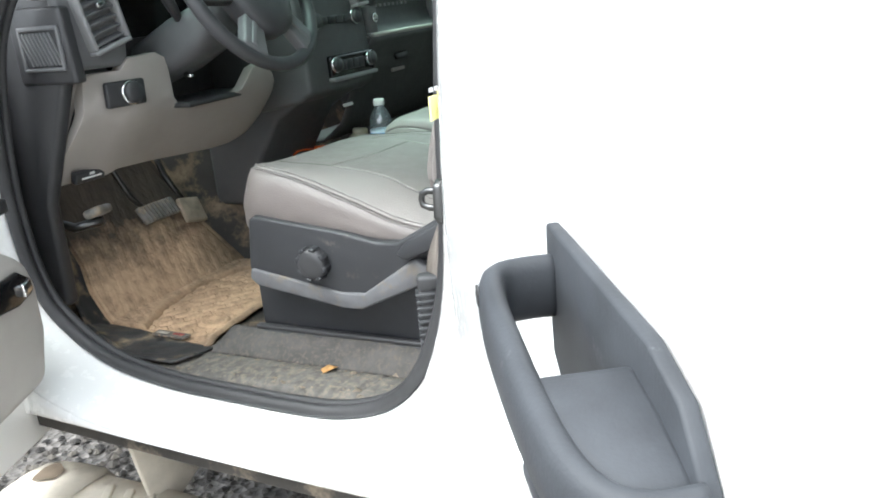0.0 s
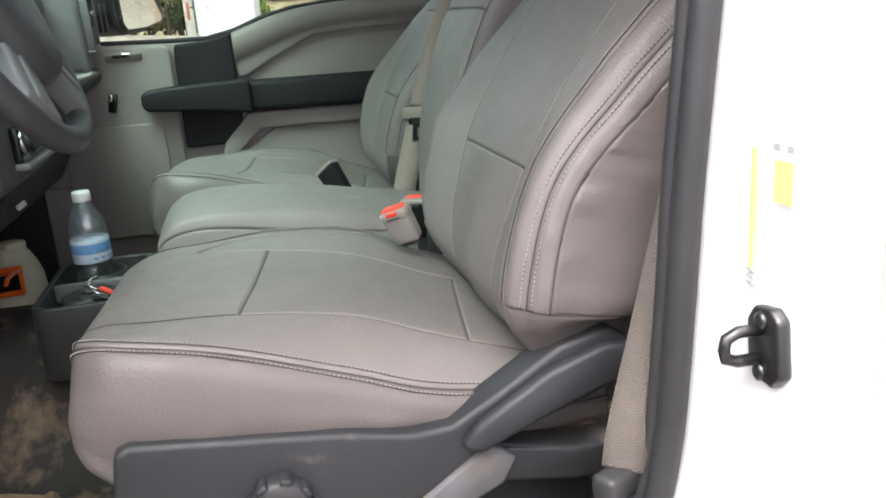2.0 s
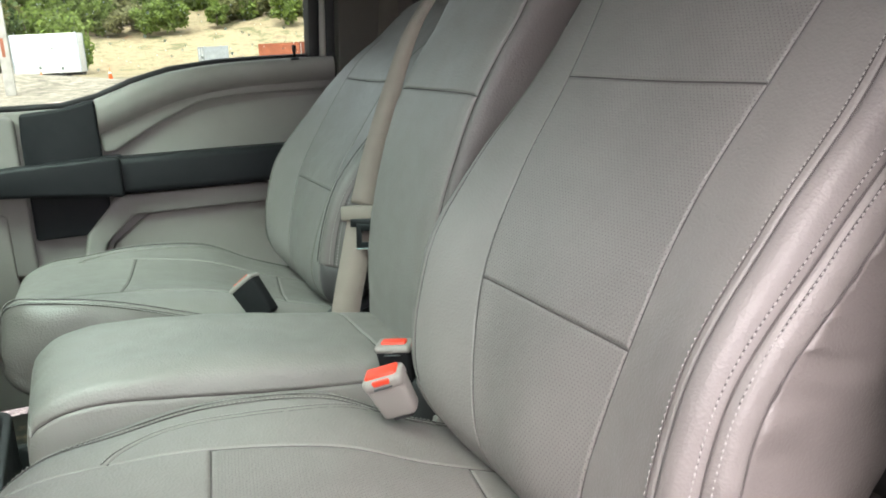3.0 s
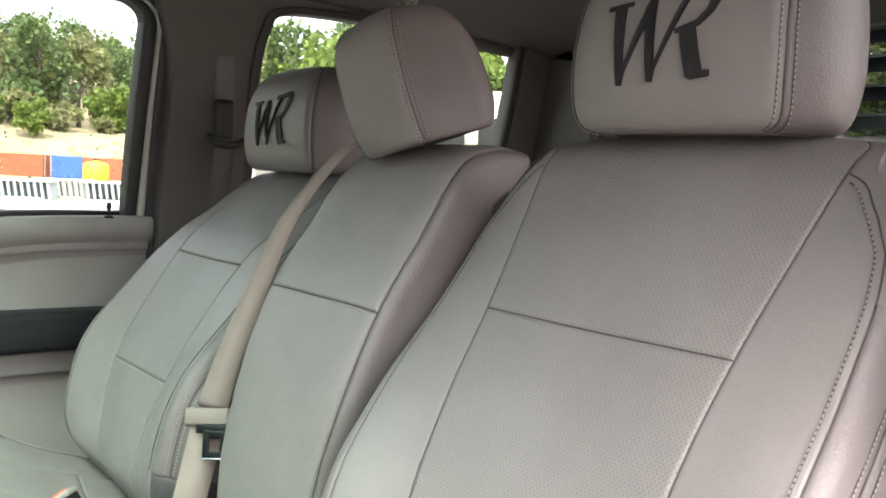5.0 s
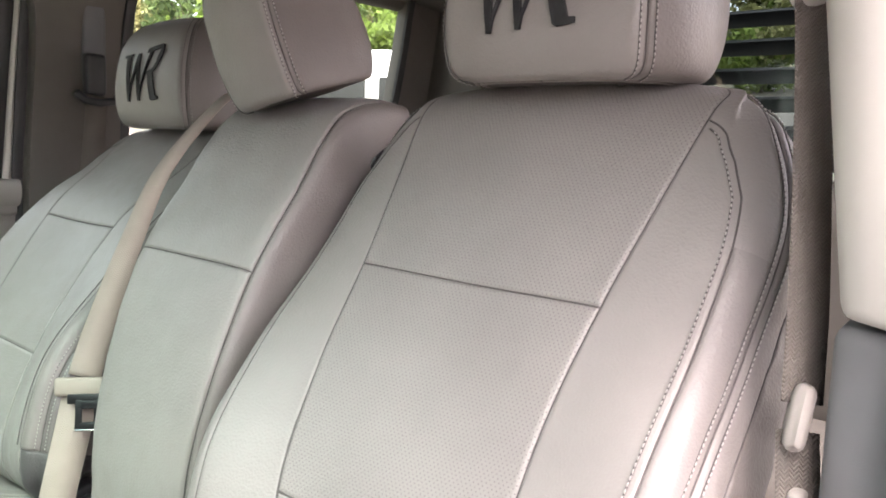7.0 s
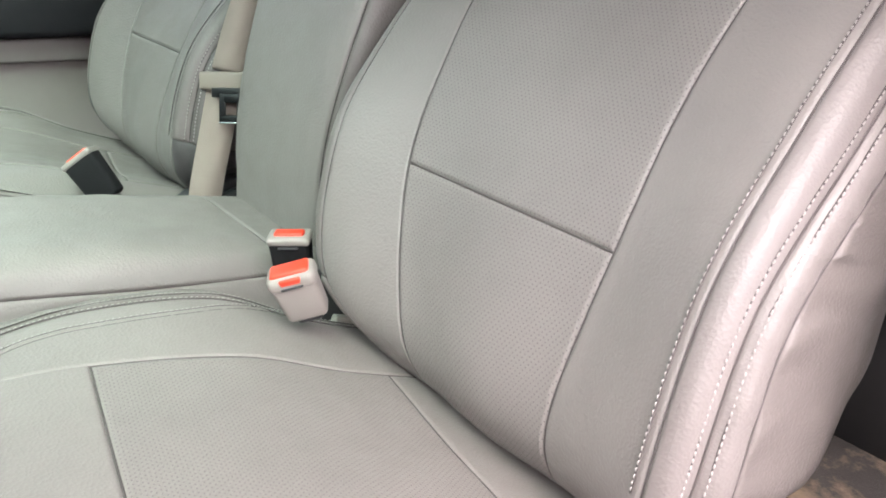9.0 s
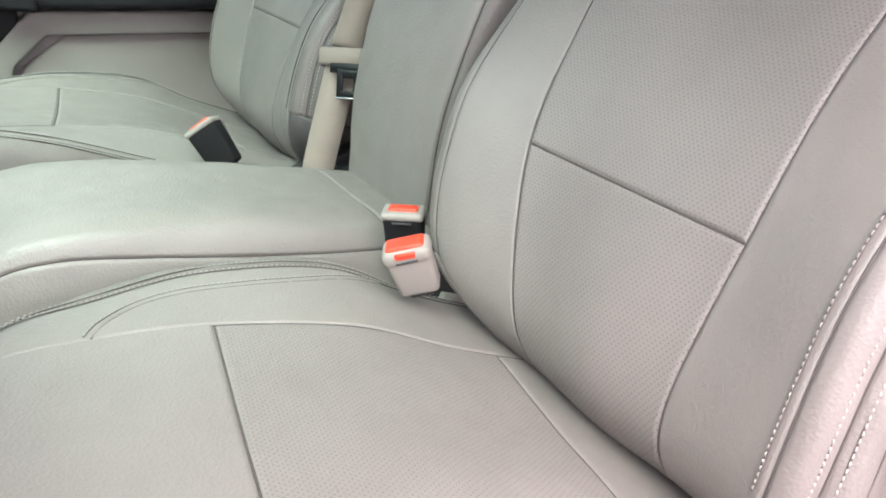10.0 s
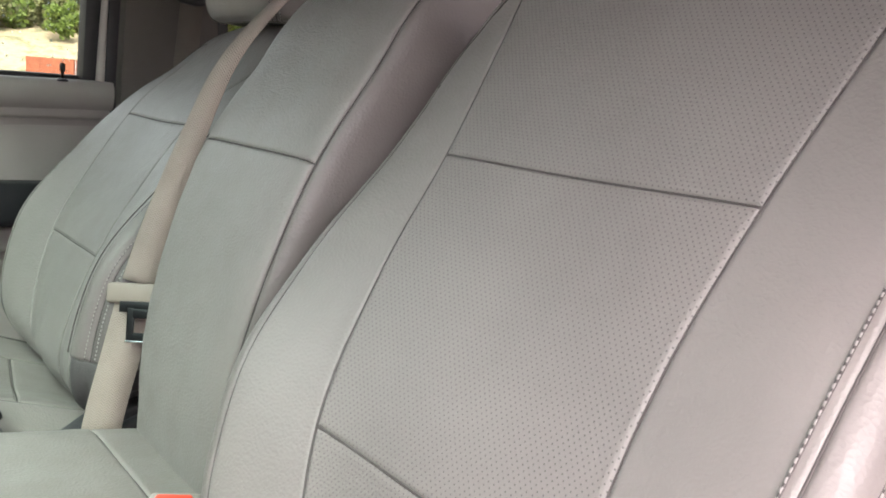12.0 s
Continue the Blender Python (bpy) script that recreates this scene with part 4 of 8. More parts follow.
# seat base trim, knob, recline arm and floor riser, on each seat's left
def seat_base(seat, x0):
    X = x0 - 0.283
    trim = plate("side_trim", [(0.665, 0.905), (0.648, 1.018), (0.632, 1.026), (0.42, 1.0), (0.335, 0.983), (0.29, 0.985), (0.235, 1.015), (0.16, 1.06), (0.10, 1.075),
                               (0.06, 1.045), (0.10, 1.0), (0.20, 0.965), (0.245, 0.953), (0.145, 0.93), (0.06, 0.93), (0.06, 0.885), (0.145, 0.886), (0.25, 0.905), (0.385, 0.842), (0.43, 0.842), (0.64, 0.890)],
                 "x", X, X + 0.05, PLASTIC_TRIM, seat, "charcoal plastic seat side trim with dust", bevel=0.007, segments=3)
    # scuffed raised band along the lower edge
    plate("trim_band", [(0.660, 0.886), (0.642, 0.872), (0.43, 0.838), (0.385, 0.838), (0.235, 0.905), (0.218, 0.935), (0.248, 0.958), (0.375, 0.874), (0.43, 0.872), (0.655, 0.910)],
          "x", X - 0.008, X + 0.02, PLASTIC_SCUFF, trim, "scuffed grey lower band", bevel=0.005)
    plate("recline_lever", [(0.285, 0.968), (0.262, 0.992), (0.18, 1.040), (0.115, 1.062), (0.075, 1.058), (0.06, 1.02), (0.115, 1.012), (0.19, 0.985), (0.262, 0.955)], "x", X - 0.022, X - 0.002, PLASTIC_TRIM, seat, bevel=0.006)
    knob = turned("knob", [(0.030, 0), (0.0335, 0.003), (0.0335, 0.022), (0.030, 0.027), (0.012, 0.028), (0.004, 0.028)], (X + 0.004, 0.487, 0.933), (-1, 0, 0), PLASTIC_BLACK, seat, "round black lumbar knob", 36)
    for k in range(8):
        a = 2 * math.pi * (k + 0.3) / 8
        box("knob_grip", (X - 0.012, 0.487 + 0.0335 * math.cos(a), 0.933 + 0.0335 * math.sin(a)), (0.024, 0.013, 0.008), PLASTIC_TRIM, knob, bevel=0.003, turn=(math.degrees(a) + 90, 0, 0))
    # riser and rails
    box("riser", (x0, 0.40, 0.83), (0.40, 0.52, 0.22), PLASTIC_BLACK, seat, "black seat riser", bevel=0.004)
    for dx in (-0.215, 0.215):
        box("riser_side", (x0 + dx, 0.40, 0.83), (0.012, 0.60, 0.16), PLASTIC_TRIM, seat, bevel=0.004)
    for dx, y0, y1 in ((-0.222, 0.08, 0.72), (0.222, 0.08, 0.72)):
        box("rail", (x0 + dx, (y0 + y1) / 2, 0.733), (0.045, y1 - y0, 0.022), PLASTIC_TRIM, seat, bevel=0.006)
        box("rail_cover", (x0 + dx - 0.01, (y0 + y1) / 2, 0.748), (0.018, y1 - y0 - 0.02, 0.012), PLASTIC_BLACK, seat, bevel=0.004)


seat_base(driver, 0.0)
seat_base(passenger, 0.914)


# ---- centre seat ----
CENTRE_BACK = [
    # y, z, half width of the front face, half width of the body
    (0.148, 1.07, 0.112, 0.123), (0.138, 1.20, 0.118, 0.130), (0.106, 1.32, 0.126, 0.138), (0.060, 1.430, 0.131, 0.143),
    (-0.005, 1.525, 0.130, 0.142), (-0.050, 1.590, 0.127, 0.140), (-0.090, 1.626, 0.122, 0.137), (-0.150, 1.642, 0.118, 0.135), (-0.200, 1.640, 0.112, 0.130)]
CENTRE_CUSH = [
    # y and the half section (across, up) from the middle of the top to the foot
    (0.100, [(0, 1.070), (0.104, 1.068), (0.132, 1.045), (0.147, 1.000), (0.14, 0.94), (0, 0.94)]),
    (0.200, [(0, 1.088), (0.104, 1.086), (0.132, 1.060), (0.147, 1.000), (0.14, 0.94), (0, 0.94)]),
    (0.275, [(0, 1.101), (0.104, 1.099), (0.132, 1.068), (0.147, 1.000), (0.14, 0.94), (0, 0.94)]),
    (0.380, [(0, 1.120), (0.104, 1.118), (0.132, 1.082), (0.147, 1.000), (0.14, 0.94), (0, 0.94)]),
    (0.480, [(0, 1.132), (0.104, 1.130), (0.132, 1.098), (0.147, 1.000), (0.14, 0.94), (0, 0.94)]),
    (0.562, [(0, 1.134), (0.103, 1.132), (0.131, 1.108), (0.147, 1.000), (0.14, 0.94), (0, 0.94)]),
    (0.620, [(0, 1.120), (0.096, 1.118), (0.124, 1.098), (0.141, 1.000), (0.14, 0.94), (0, 0.94)]),
    (0.646, [(0, 1.075), (0.088, 1.073), (0.112, 1.064), (0.132, 1.000), (0.14, 0.94), (0, 0.94)]),
    (0.640, [(0, 0.960), (0.090, 0.960), (0.115, 0.958), (0.128, 0.955), (0.130, 0.945), (0, 0.945)])]


def centre_seat(xc):
    seat = thing("jump_seat", (xc, 0.40, 0.80), "narrow grey leather fold-down centre seat with a plain headrest", "seat")
    rows = []
    for (y, z, wf, wb), k in zip(CENTRE_BACK, (1, 1, 1, 1, 0.85, 0.65, 0.5, 0.4, 0.36)):
        rows.append((y, z, 0.0, [(0, 0.004), (wf * 0.75, 0.003), (wf, -0.006 * k), (wb, -0.03 * k), (wb * 1.01, -0.12 * k), (wb * 0.9, -0.15 * k), (0, -0.15 * k)]))
    sk = Skin(spine_net(rows, xc))
    core = skin_body("backrest", sk, 5, 6, SEAM, seat, "dark backrest core under the seat cover", inset=0.0008)
    for v0, v1 in ((0, 3.0), (3.0, 8)):
        panel("backrest_front", sk, -2, 2, v0, v1, 44, 50, LEATHER, core, puff=0.0016, edge=0.005, sink=0.003, wrinkle=0.0012, seed=v0)
    for sgn in (1, -1):
        panel("backrest_side", sk, 2 * sgn, 6 * sgn, 0, 8, 36, 60, LEATHER_SIDE_SHADE, core, puff=0.0016, edge=0.005, sink=0.003, wrinkle=0.002, seed=sgn)
    for u in (2, -2):
        seam_line(sk, u, 0.2, 7.2, core)
    cross_seam(sk, 3.0, -2, 2, core)
    net = [[(xc + x, y, z) for x, z in half_loop(half, 0.0)] for y, half in CENTRE_CUSH]
    cu = Skin(net)
    cb = skin_body("cushion", cu, 5, 6, SEAM, seat, "dark cushion core under the seat cover", inset=0.0008)
    panel("cushion_top", cu, -2, 2, 1.0, 6.7, 44, 70, LEATHER, cb, puff=0.0018, edge=0.005, sink=0.003, wrinkle=0.0015, seed=3)
    panel("cushion_rear", cu, -2, 2, 0.0, 1.0, 44, 16, LEATHER, cb, puff=0.0018, edge=0.005, sink=0.003)
    panel("cushion_front", cu, -2, 2, 6.7, 8.0, 44, 24, LEATHER, cb, puff=0.0018, edge=0.005, sink=0.003)
    for sgn in (1, -1):
        panel("cushion_side", cu, 2 * sgn, 4 * sgn, 0, 8, 24, 70, LEATHER, cb, puff=0.0016, edge=0.0045, sink=0.003, wrinkle=0.0015, seed=sgn + 9)
    # headrest, deep and narrow
    rows_h = [(1.636, -0.034, -0.160, 0.052, 0.056, 0.050), (1.643, -0.016, -0.170, 0.062, 0.066, 0.060), (1.69, -0.008, -0.178, 0.066, 0.071, 0.064), (1.75, -0.008, -0.170, 0.066, 0.071, 0.064),
              (1.790, -0.014, -0.150, 0.064, 0.068, 0.060), (1.813, -0.026, -0.122, 0.056, 0.060, 0.052), (1.824, -0.048, -0.095, 0.036, 0.040, 0.034)]
    hs = head_skin(rows_h, xc - 0.018, tilt=14.0, fwd=-0.012, roll=12.0)
    hb = skin_body("headrest", hs, 5, 6, SEAM, seat, "plain grey leather headrest", inset=0.0008)
    panel("headrest_front", hs, -2, 2, 0.25, 5.75, 40, 44, LEATHER, hb, puff=0.0016, edge=0.0045, sink=0.003, wrinkle=0.0012)
    for sgn in (1, -1):
        # darker leather copy again, for the shade on the headrest's sides and ends
        panel("headrest_side", hs, 2 * sgn, 6 * sgn, 0.25, 5.75, 40, 44, LEATHER_SIDE_SHADE, hb, puff=0.0016, edge=0.0045, sink=0.003, wrinkle=0.001)
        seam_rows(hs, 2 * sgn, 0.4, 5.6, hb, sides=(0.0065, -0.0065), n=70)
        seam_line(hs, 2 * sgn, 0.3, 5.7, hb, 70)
    panel("headrest_base", hs, 0, 12, 0.0, 0.26, 100, 6, LEATHER_SIDE_SHADE, hb, puff=0.002, edge=0.004)
    panel("headrest_crown", hs, 0, 12, 5.74, 6.0, 100, 6, LEATHER_SIDE_SHADE, hb, puff=0.002, edge=0.004)
    box("pedestal", (xc, 0.36, 0.86), (0.22, 0.5, 0.2), PLASTIC_BLACK, seat, bevel=0.01)
    return seat


centre = centre_seat(0.432)


# ---- belts and buckles ----
def buckle(name, c, turn, body_mat, label, size=(0.048, 0.028, 0.070), reach=0.11):
    b = thing(name, c, label, "seat belt buckle", "seat belt buckles")
    m = pose(*c, *turn)
    w, d, h = size
    def loc(ob):
        ob.data.transform(m)
        return ob
    shell = box("shell", (0, 0, -h * 0.5), (w * 0.86, d * 0.84, h), body_mat, None, bevel=0.006, taper=(1.14, 1.14))
    # the cloth-wrapped ones show only a thin plastic rim round the button
    thin = body_mat is BLACK_CLOTH
    rim = box("rim", (0, 0, -0.0035 if thin else -0.007), (w + 0.001, d + 0.001, 0.010 if thin else 0.018), BUCKLE_GREY, None, bevel=0.0045 if thin else 0.007, segments=4)
    button = box("button", (0, -d * 0.02, 0.0005), (w * (0.72 if thin else 0.82), d * (0.50 if thin else 0.70), 0.008), ORANGE, None, "orange release button", bevel=0.0035)
    slot = box("button_lip", (0, d * 0.44, -0.0035), (w * (0.16 if thin else 0.46), d * 0.16, 0.008), BUCKLE_GREY if thin else ORANGE, None, bevel=0.002)
    notch = box("slot", (0, d * 0.515, -0.0095), (w * 0.46, 0.004, 0.0018), PLASTIC_BLACK, None, bevel=0.0006)
    notch.parent = b
    stalk = box("stalk", (0, 0, -h + 0.005 - reach * 0.5), (w * 0.55, d * 0.5, reach), PLASTIC_BLACK, None, bevel=0.004)
    for ob in (shell, rim, button, slot, notch, stalk):
        loc(ob)
        ob.parent = b
        ob.matrix_parent_inverse = Matrix.Translation(-b.location)
    return b


buckle("seat_belt_buckle", (0.144, 0.268, 1.140), (-16, 18, 54), BUCKLE_GREY, "grey seat belt buckle with an orange release button", (0.049, 0.029, 0.058), 0.012)
buckle("seat_belt_buckle", (0.252, 0.212, 1.130), (-8, 4, 50), BLACK_CLOTH, "black seat belt buckle with a grey rim and orange button")
buckle("seat_belt_buckle", (0.672, 0.322, 1.126), (-8, -38, 230), BLACK_CLOTH, "black cloth-wrapped seat belt buckle leaning on the seat", (0.053, 0.029, 0.072))

# centre belt, over the shoulder and down between the seats
cb = thing("centre_belt", (0.60, 0.14, 1.24), "tan shoulder belt with a latch plate beside the centre seat", "seat belt")
ribbon("shoulder_strap", [(0.575, -0.20, 1.660), (0.580, -0.12, 1.658), (0.578, -0.070, 1.632), (0.574, 0.02, 1.535), (0.580, 0.068, 1.430), (0.600, 0.102, 1.32), (0.616, 0.120, 1.240)],
       [(0.015, 0.004, 0), (0.014, 0.004, 0), (0.012, 0.005, -0.002), (0.011, 0.008, 0.0), (0.011, 0.011, 0.003), (0.014, 0.014, 0.003), (0.016, 0.016, 0.004)], 0.0014, BELT_TAN, cb)
ribbon("lap_strap", [(0.617, 0.123, 1.228), (0.610, 0.142, 1.16), (0.598, 0.171, 1.065), (0.59, 0.185, 0.98)],
       [(0.018, 0.016, 0.004), (0.013, 0.020, 0.003), (0.008, 0.022, 0.002), (0.006, 0.022, 0.0)], 0.0014, BELT_TAN, cb)
lm = pose(0.613, 0.128, 1.228, 14, 4, 42)
def latch_part(name, blocks, mat, parent, label, bevel):
    v, f = join_lists([block_lists(c, q) for c, q in blocks])
    return put(name, [lm @ Vector(p) for p in v], f, mat, parent, label, bevel=bevel)
LATCH_TAN = plain("latch_tan_plastic", (0.235, 0.195, 0.165), 0.55, grain=0.2, scale=900, vary=0.05)
TONGUE_BLACK = plain("tongue_black_plastic", (0.008, 0.008, 0.009), 0.4, vary=0.1, spec=0.3)
latch = latch_part("latch_plate", [((0, 0, 0), (0.070, 0.013, 0.026))], LATCH_TAN, cb, "tan plastic latch plate", 0.004)
latch_part("tongue", [((-0.010, 0.006, -0.017), (0.048, 0.006, 0.014)), ((-0.030, 0.008, -0.036), (0.010, 0.004, 0.036)), ((-0.003, 0.008, -0.036), (0.010, 0.004, 0.036)),
                      ((-0.0165, 0.008, -0.054), (0.037, 0.004, 0.010)), ((-0.0165, 0.008, -0.025), (0.030, 0.004, 0.012))], TONGUE_BLACK, latch, "black latch tongue", 0.0016)
latch_part("tongue_rim", [((-0.036, 0.008, -0.034), (0.0024, 0.005, 0.046)), ((-0.0165, 0.008, -0.0600), (0.038, 0.005, 0.0024)), ((-0.040, 0.008, -0.0125), (0.014, 0.005, 0.0024))], CHROME, latch, "thin steel rim of the latch tongue", 0.0008)


# ---- dashboard, wheel, pedals, floor things ----
def shear(ob, f):
    for v in ob.data.vertices:
        v.co.y += f(v.co)
    return ob


def cut_grid(ob, cuts):
    """Cuts a plate along planes, so that it can be bent."""
    bm = bmesh.new()
    bm.from_mesh(ob.data)
    for axis, at_value in cuts:
        n = Vector((axis == "x", axis == "y", axis == "z"))
        bmesh.ops.bisect_plane(bm, geom=bm.verts[:] + bm.edges[:] + bm.faces[:], plane_co=n * at_value, plane_no=n)
    bm.to_mesh(ob.data)
    bm.free()


GLOSS_BLACK = plain("gloss_black", (0.008, 0.008, 0.009), 0.08, vary=0.05)
WHEEL_SKIN = plain("wheel_rubber", (0.045, 0.045, 0.048), 0.5, grain=0.4, scale=700)
LABEL_WHITE = plain("label_white", (0.75, 0.75, 0.74), 0.6, vary=0.03)
BLUE = plain("blue_badge", (0.02, 0.035, 0.18), 0.3, vary=0.05)


def vent(parent, c, w, h, n, turn=(0, 0, 0), rim_mat=DASH_SOFT):
    """A louvred air vent: frame, dark throat, slats and a chrome tab."""
    m = pose(*c, *turn)
    pts = []
    t = 0.010
    items = [block_lists((0, 0, h / 2 + t / 2), (w + 2 * t, 0.03, t)), block_lists((0, 0, -h / 2 - t / 2), (w + 2 * t, 0.03, t)),
             block_lists((-w / 2 - t / 2, 0, 0), (t, 0.03, h)), block_lists((w / 2 + t / 2, 0, 0), (t, 0.03, h))]
    v, f = join_lists(items)
    fr = put("vent_frame", [m @ Vector(p) for p in v], f, rim_mat, parent, bevel=0.003)
    v, f = block_lists((0, 0.03, 0), (w, 0.012, h))
    put("vent_throat", [m @ Vector(p) for p in v], f, PLASTIC_BLACK, fr, smooth=False)
    for k in range(n):
        z = -h / 2 + h * (k + 0.5) / n
        v, f = block_lists((0, 0.006, z), (w, 0.024, 0.0055), (18, 0, 0))
        put("slat", [m @ Vector(p) for p in v], f, PLASTIC_DARK, fr, bevel=0.0015)
    v, f = block_lists((w * 0.05, -0.012, h * 0.08), (w * 0.28, 0.012, 0.012))
    put("vent_tab", [m @ Vector(p) for p in v], f, CHROME, fr, bevel=0.003)
    return fr


def knob_dial(parent, c, axis, r, d, name="dial"):
    k = turned(name, [(r, 0), (r, d * 0.75), (r * 0.92, d), (r * 0.3, d * 1.02), (0.001, d * 1.02)], c, axis, PLASTIC_BLACK, parent)
    a = Vector(axis).normalized()
    turned("chrome_ring", [(r * 1.02, 0), (r * 1.12, d * 0.1), (r * 1.12, d * 0.35), (r * 1.02, d * 0.45)], c, axis, CHROME, k)
    return k


def dashboard():
    d = thing("dashboard", (0.45, 1.2, 0.72), "charcoal and taupe plastic pickup dashboard with vents and radio", "dashboard")
    # top pad from door to door
    prof = [(1.02, 1.50), (1.00, 1.54), (1.01, 1.575), (1.06, 1.60), (1.25, 1.605), (1.45, 1.60), (1.60, 1.58)]
    sheet("top_pad", prof, -0.40, -0.222, 8, DASH_SOFT, d, thick=0.006)
    sheet("top_pad", prof, 0.262, 0.315, 6, DASH_SOFT, d, thick=0.006)
    sheet("top_pad", [(1.15, 1.606), (1.25, 1.607), (1.45, 1.602), (1.60, 1.582)], -0.222, 0.262, 16, DASH_SOFT, d, thick=0.006)
    prof = [(1.04, 1.465), (0.955, 1.468), (0.940, 1.50), (0.945, 1.54), (0.965, 1.565), (1.03, 1.585), (1.25, 1.60), (1.60, 1.58)]
    sheet("passenger_pad", prof, 0.66, 1.40, 24, DASH_SOFT, d, thick=0.006)
    prof = [(0.955, 1.462), (0.965, 1.455), (0.960, 1.385), (0.950, 1.350), (0.90, 1.338), (0.862, 1.333), (0.850, 1.322), (0.858, 1.308), (0.90, 1.28), (0.95, 1.16), (1.00, 1.06), (1.08, 1.0), (1.3, 0.98)]
    sheet("glovebox_panel", prof, 0.66, 1.385, 24, DASH_DARK, d, thick=0.006)
    box("shelf_lip", (1.02, 0.872, 1.330), (0.70, 0.05, 0.014), PLASTIC_MID, d, bevel=0.006)
    box("glovebox_latch", (0.94, 0.905, 1.245), (0.085, 0.012, 0.022), PLASTIC_BLACK, d, bevel=0.004, turn=(-20, 0, 0))
    box("glovebox_latch", (0.94, 0.925, 1.200), (0.085, 0.012, 0.012), PLASTIC_MID, d, bevel=0.003, turn=(-20, 0, 0))
    for k in range(9):
        box("raised_mark", (0.86 + 0.030 * k, 0.957, 1.415), (0.014, 0.004, 0.010), DASH_SOFT, d, bevel=0.001)
    # right vent pod
    box("vent_pod", (1.320, 0.912, 1.450), (0.12, 0.115, 0.225), DASH_SOFT, d, bevel=0.02, turn=(0, -6, 0))
    vent(d, (1.320, 0.850, 1.474), 0.075, 0.150, 7, (0, -8, 0))
    # left vent pod
    pod = plate("vent_pod", [(-0.355, 1.350), (-0.185, 1.345), (-0.176, 1.40), (-0.225, 1.57), (-0.26, 1.60), (-0.355, 1.60)], "y", 1.000, 1.10, PLASTIC_DARK, d, bevel=0.012, segments=3)
    vent(d, (-0.257, 0.990, 1.470), 0.090, 0.150, 7, (0, -14, 0), rim_mat=DASH_SOFT)
    # end cap towards the door, with the demister grille
    plate("end_cap", [(1.005, 1.60), (1.30, 1.60), (1.30, 0.80), (1.17, 0.80), (1.16, 1.05), (1.02, 1.34)], "x", -0.356, -0.320, PLASTIC_BLACK, d, bevel=0.01)
    cap = plate("grille_panel", [(0.975, 1.325), (1.145, 1.325), (1.15, 1.49), (0.985, 1.485)], "x", -0.362, -0.330, PLASTIC_BLACK, d, bevel=0.008, segments=3)
    put("grille_throat", *block_lists((-0.363, 1.055, 1.400), (0.004, 0.104, 0.074)), PLASTIC_BLACK, cap, smooth=False)
    for cy, cz, wy, wz in ((1.055, 1.443, 0.124, 0.010), (1.055, 1.358, 0.124, 0.008), (0.997, 1.400, 0.008, 0.090), (1.113, 1.400, 0.008, 0.090)):
        box("grille_frame", (-0.365, cy, cz), (0.009, wy, wz), PLASTIC_DARK, cap, bevel=0.003)
    for k in range(9):
        box("grille_slat", (-0.366, 1.009 + 0.0115 * k, 1.400), (0.006, 0.0045, 0.074), PLASTIC_DARK, cap, bevel=0.001, turn=(-24, 0, 0))
    # lower knee panel, leaning forward at its foot
    def lean(co):
        end = max(0.0, min(1.0, (-0.20 - co.x) / 0.08))
        near = max(0.0, min(1.3, (co.x + 0.07) / 0.21))
        return max(0.0, 1.25 - co.z) ** 1.15 * 1.15 + 0.05 * end - 0.055 * near
    knee = plate("knee_panel", [(-0.290, 1.335), (-0.215, 1.338), (-0.195, 1.362), (-0.11, 1.366), (-0.076, 1.350), (-0.073, 1.255), (-0.058, 1.238), (0.05, 1.228), (0.085, 1.231), (0.122, 1.246), (0.144, 1.272), (0.164, 1.296), (0.188, 1.304),
                                (0.212, 1.298), (0.232, 1.270), (0.242, 1.22), (0.242, 1.16), (0.224, 1.115), (0.180, 1.094), (0.12, 1.088), (0.0, 1.092), (-0.17, 1.098), (-0.20, 1.088), (-0.335, 1.078), (-0.315, 1.2)], "y", 0.990, 1.02, PLASTIC_GREY, d, "taupe plastic knee panel", bevel=0.010, segments=3)
    cut_grid(knee, [("x", v) for v in np.linspace(-0.27, 0.20, 12)] + [("z", v) for v in np.linspace(1.10, 1.33, 10)])
    shear(knee, lean)
    flank = plate("knee_flank", [(1.045, 1.335), (1.12, 1.34), (1.21, 1.08), (1.185, 1.075)], "x", -0.352, -0.335, PLASTIC_GREY, d, bevel=0.004)
    for v in flank.data.vertices:
        v.co.x += 0.020 + 0.035 * (v.co.z - 1.075) / 0.26
    # pocket behind the wheel
    pocket = plate("pocket", [(-0.09, 1.225), (0.23, 1.215), (0.25, 1.40), (-0.09, 1.40)], "y", 1.105, 1.12, PLASTIC_BLACK, d, bevel=0.004)
    box("pocket_lip", (0.065, 1.030, 1.234), (0.27, 0.16, 0.014), PLASTIC_BLACK, d, bevel=0.006)
    box("pocket_wall", (0.212, 1.045, 1.31), (0.014, 0.15, 0.17), PLASTIC_BLACK, d, bevel=0.006)
    # light switch
    bez = box("light_switch", (-0.220, 0.994, 1.286), (0.100, 0.016, 0.058), PLASTIC_BLACK, d, "black light switch with chrome ring", bevel=0.006, turn=(4, 0, -12))
    knob_dial(bez, (-0.208, 0.988, 1.286), (-0.2, -1, 0.08), 0.0245, 0.020)
    # brake release tag with unreadable white writing
    tag = box("release_handle", (-0.245, 1.140, 1.100), (0.088, 0.02, 0.028), PLASTIC_BLACK, d, "black release handle with white printing", bevel=0.004, turn=(22, 0, 0))
    box("printed_bar", (-0.245, 1.1285, 1.096), (0.058, 0.002, 0.004), LABEL_WHITE, tag, bevel=0, turn=(22, 0, 0))
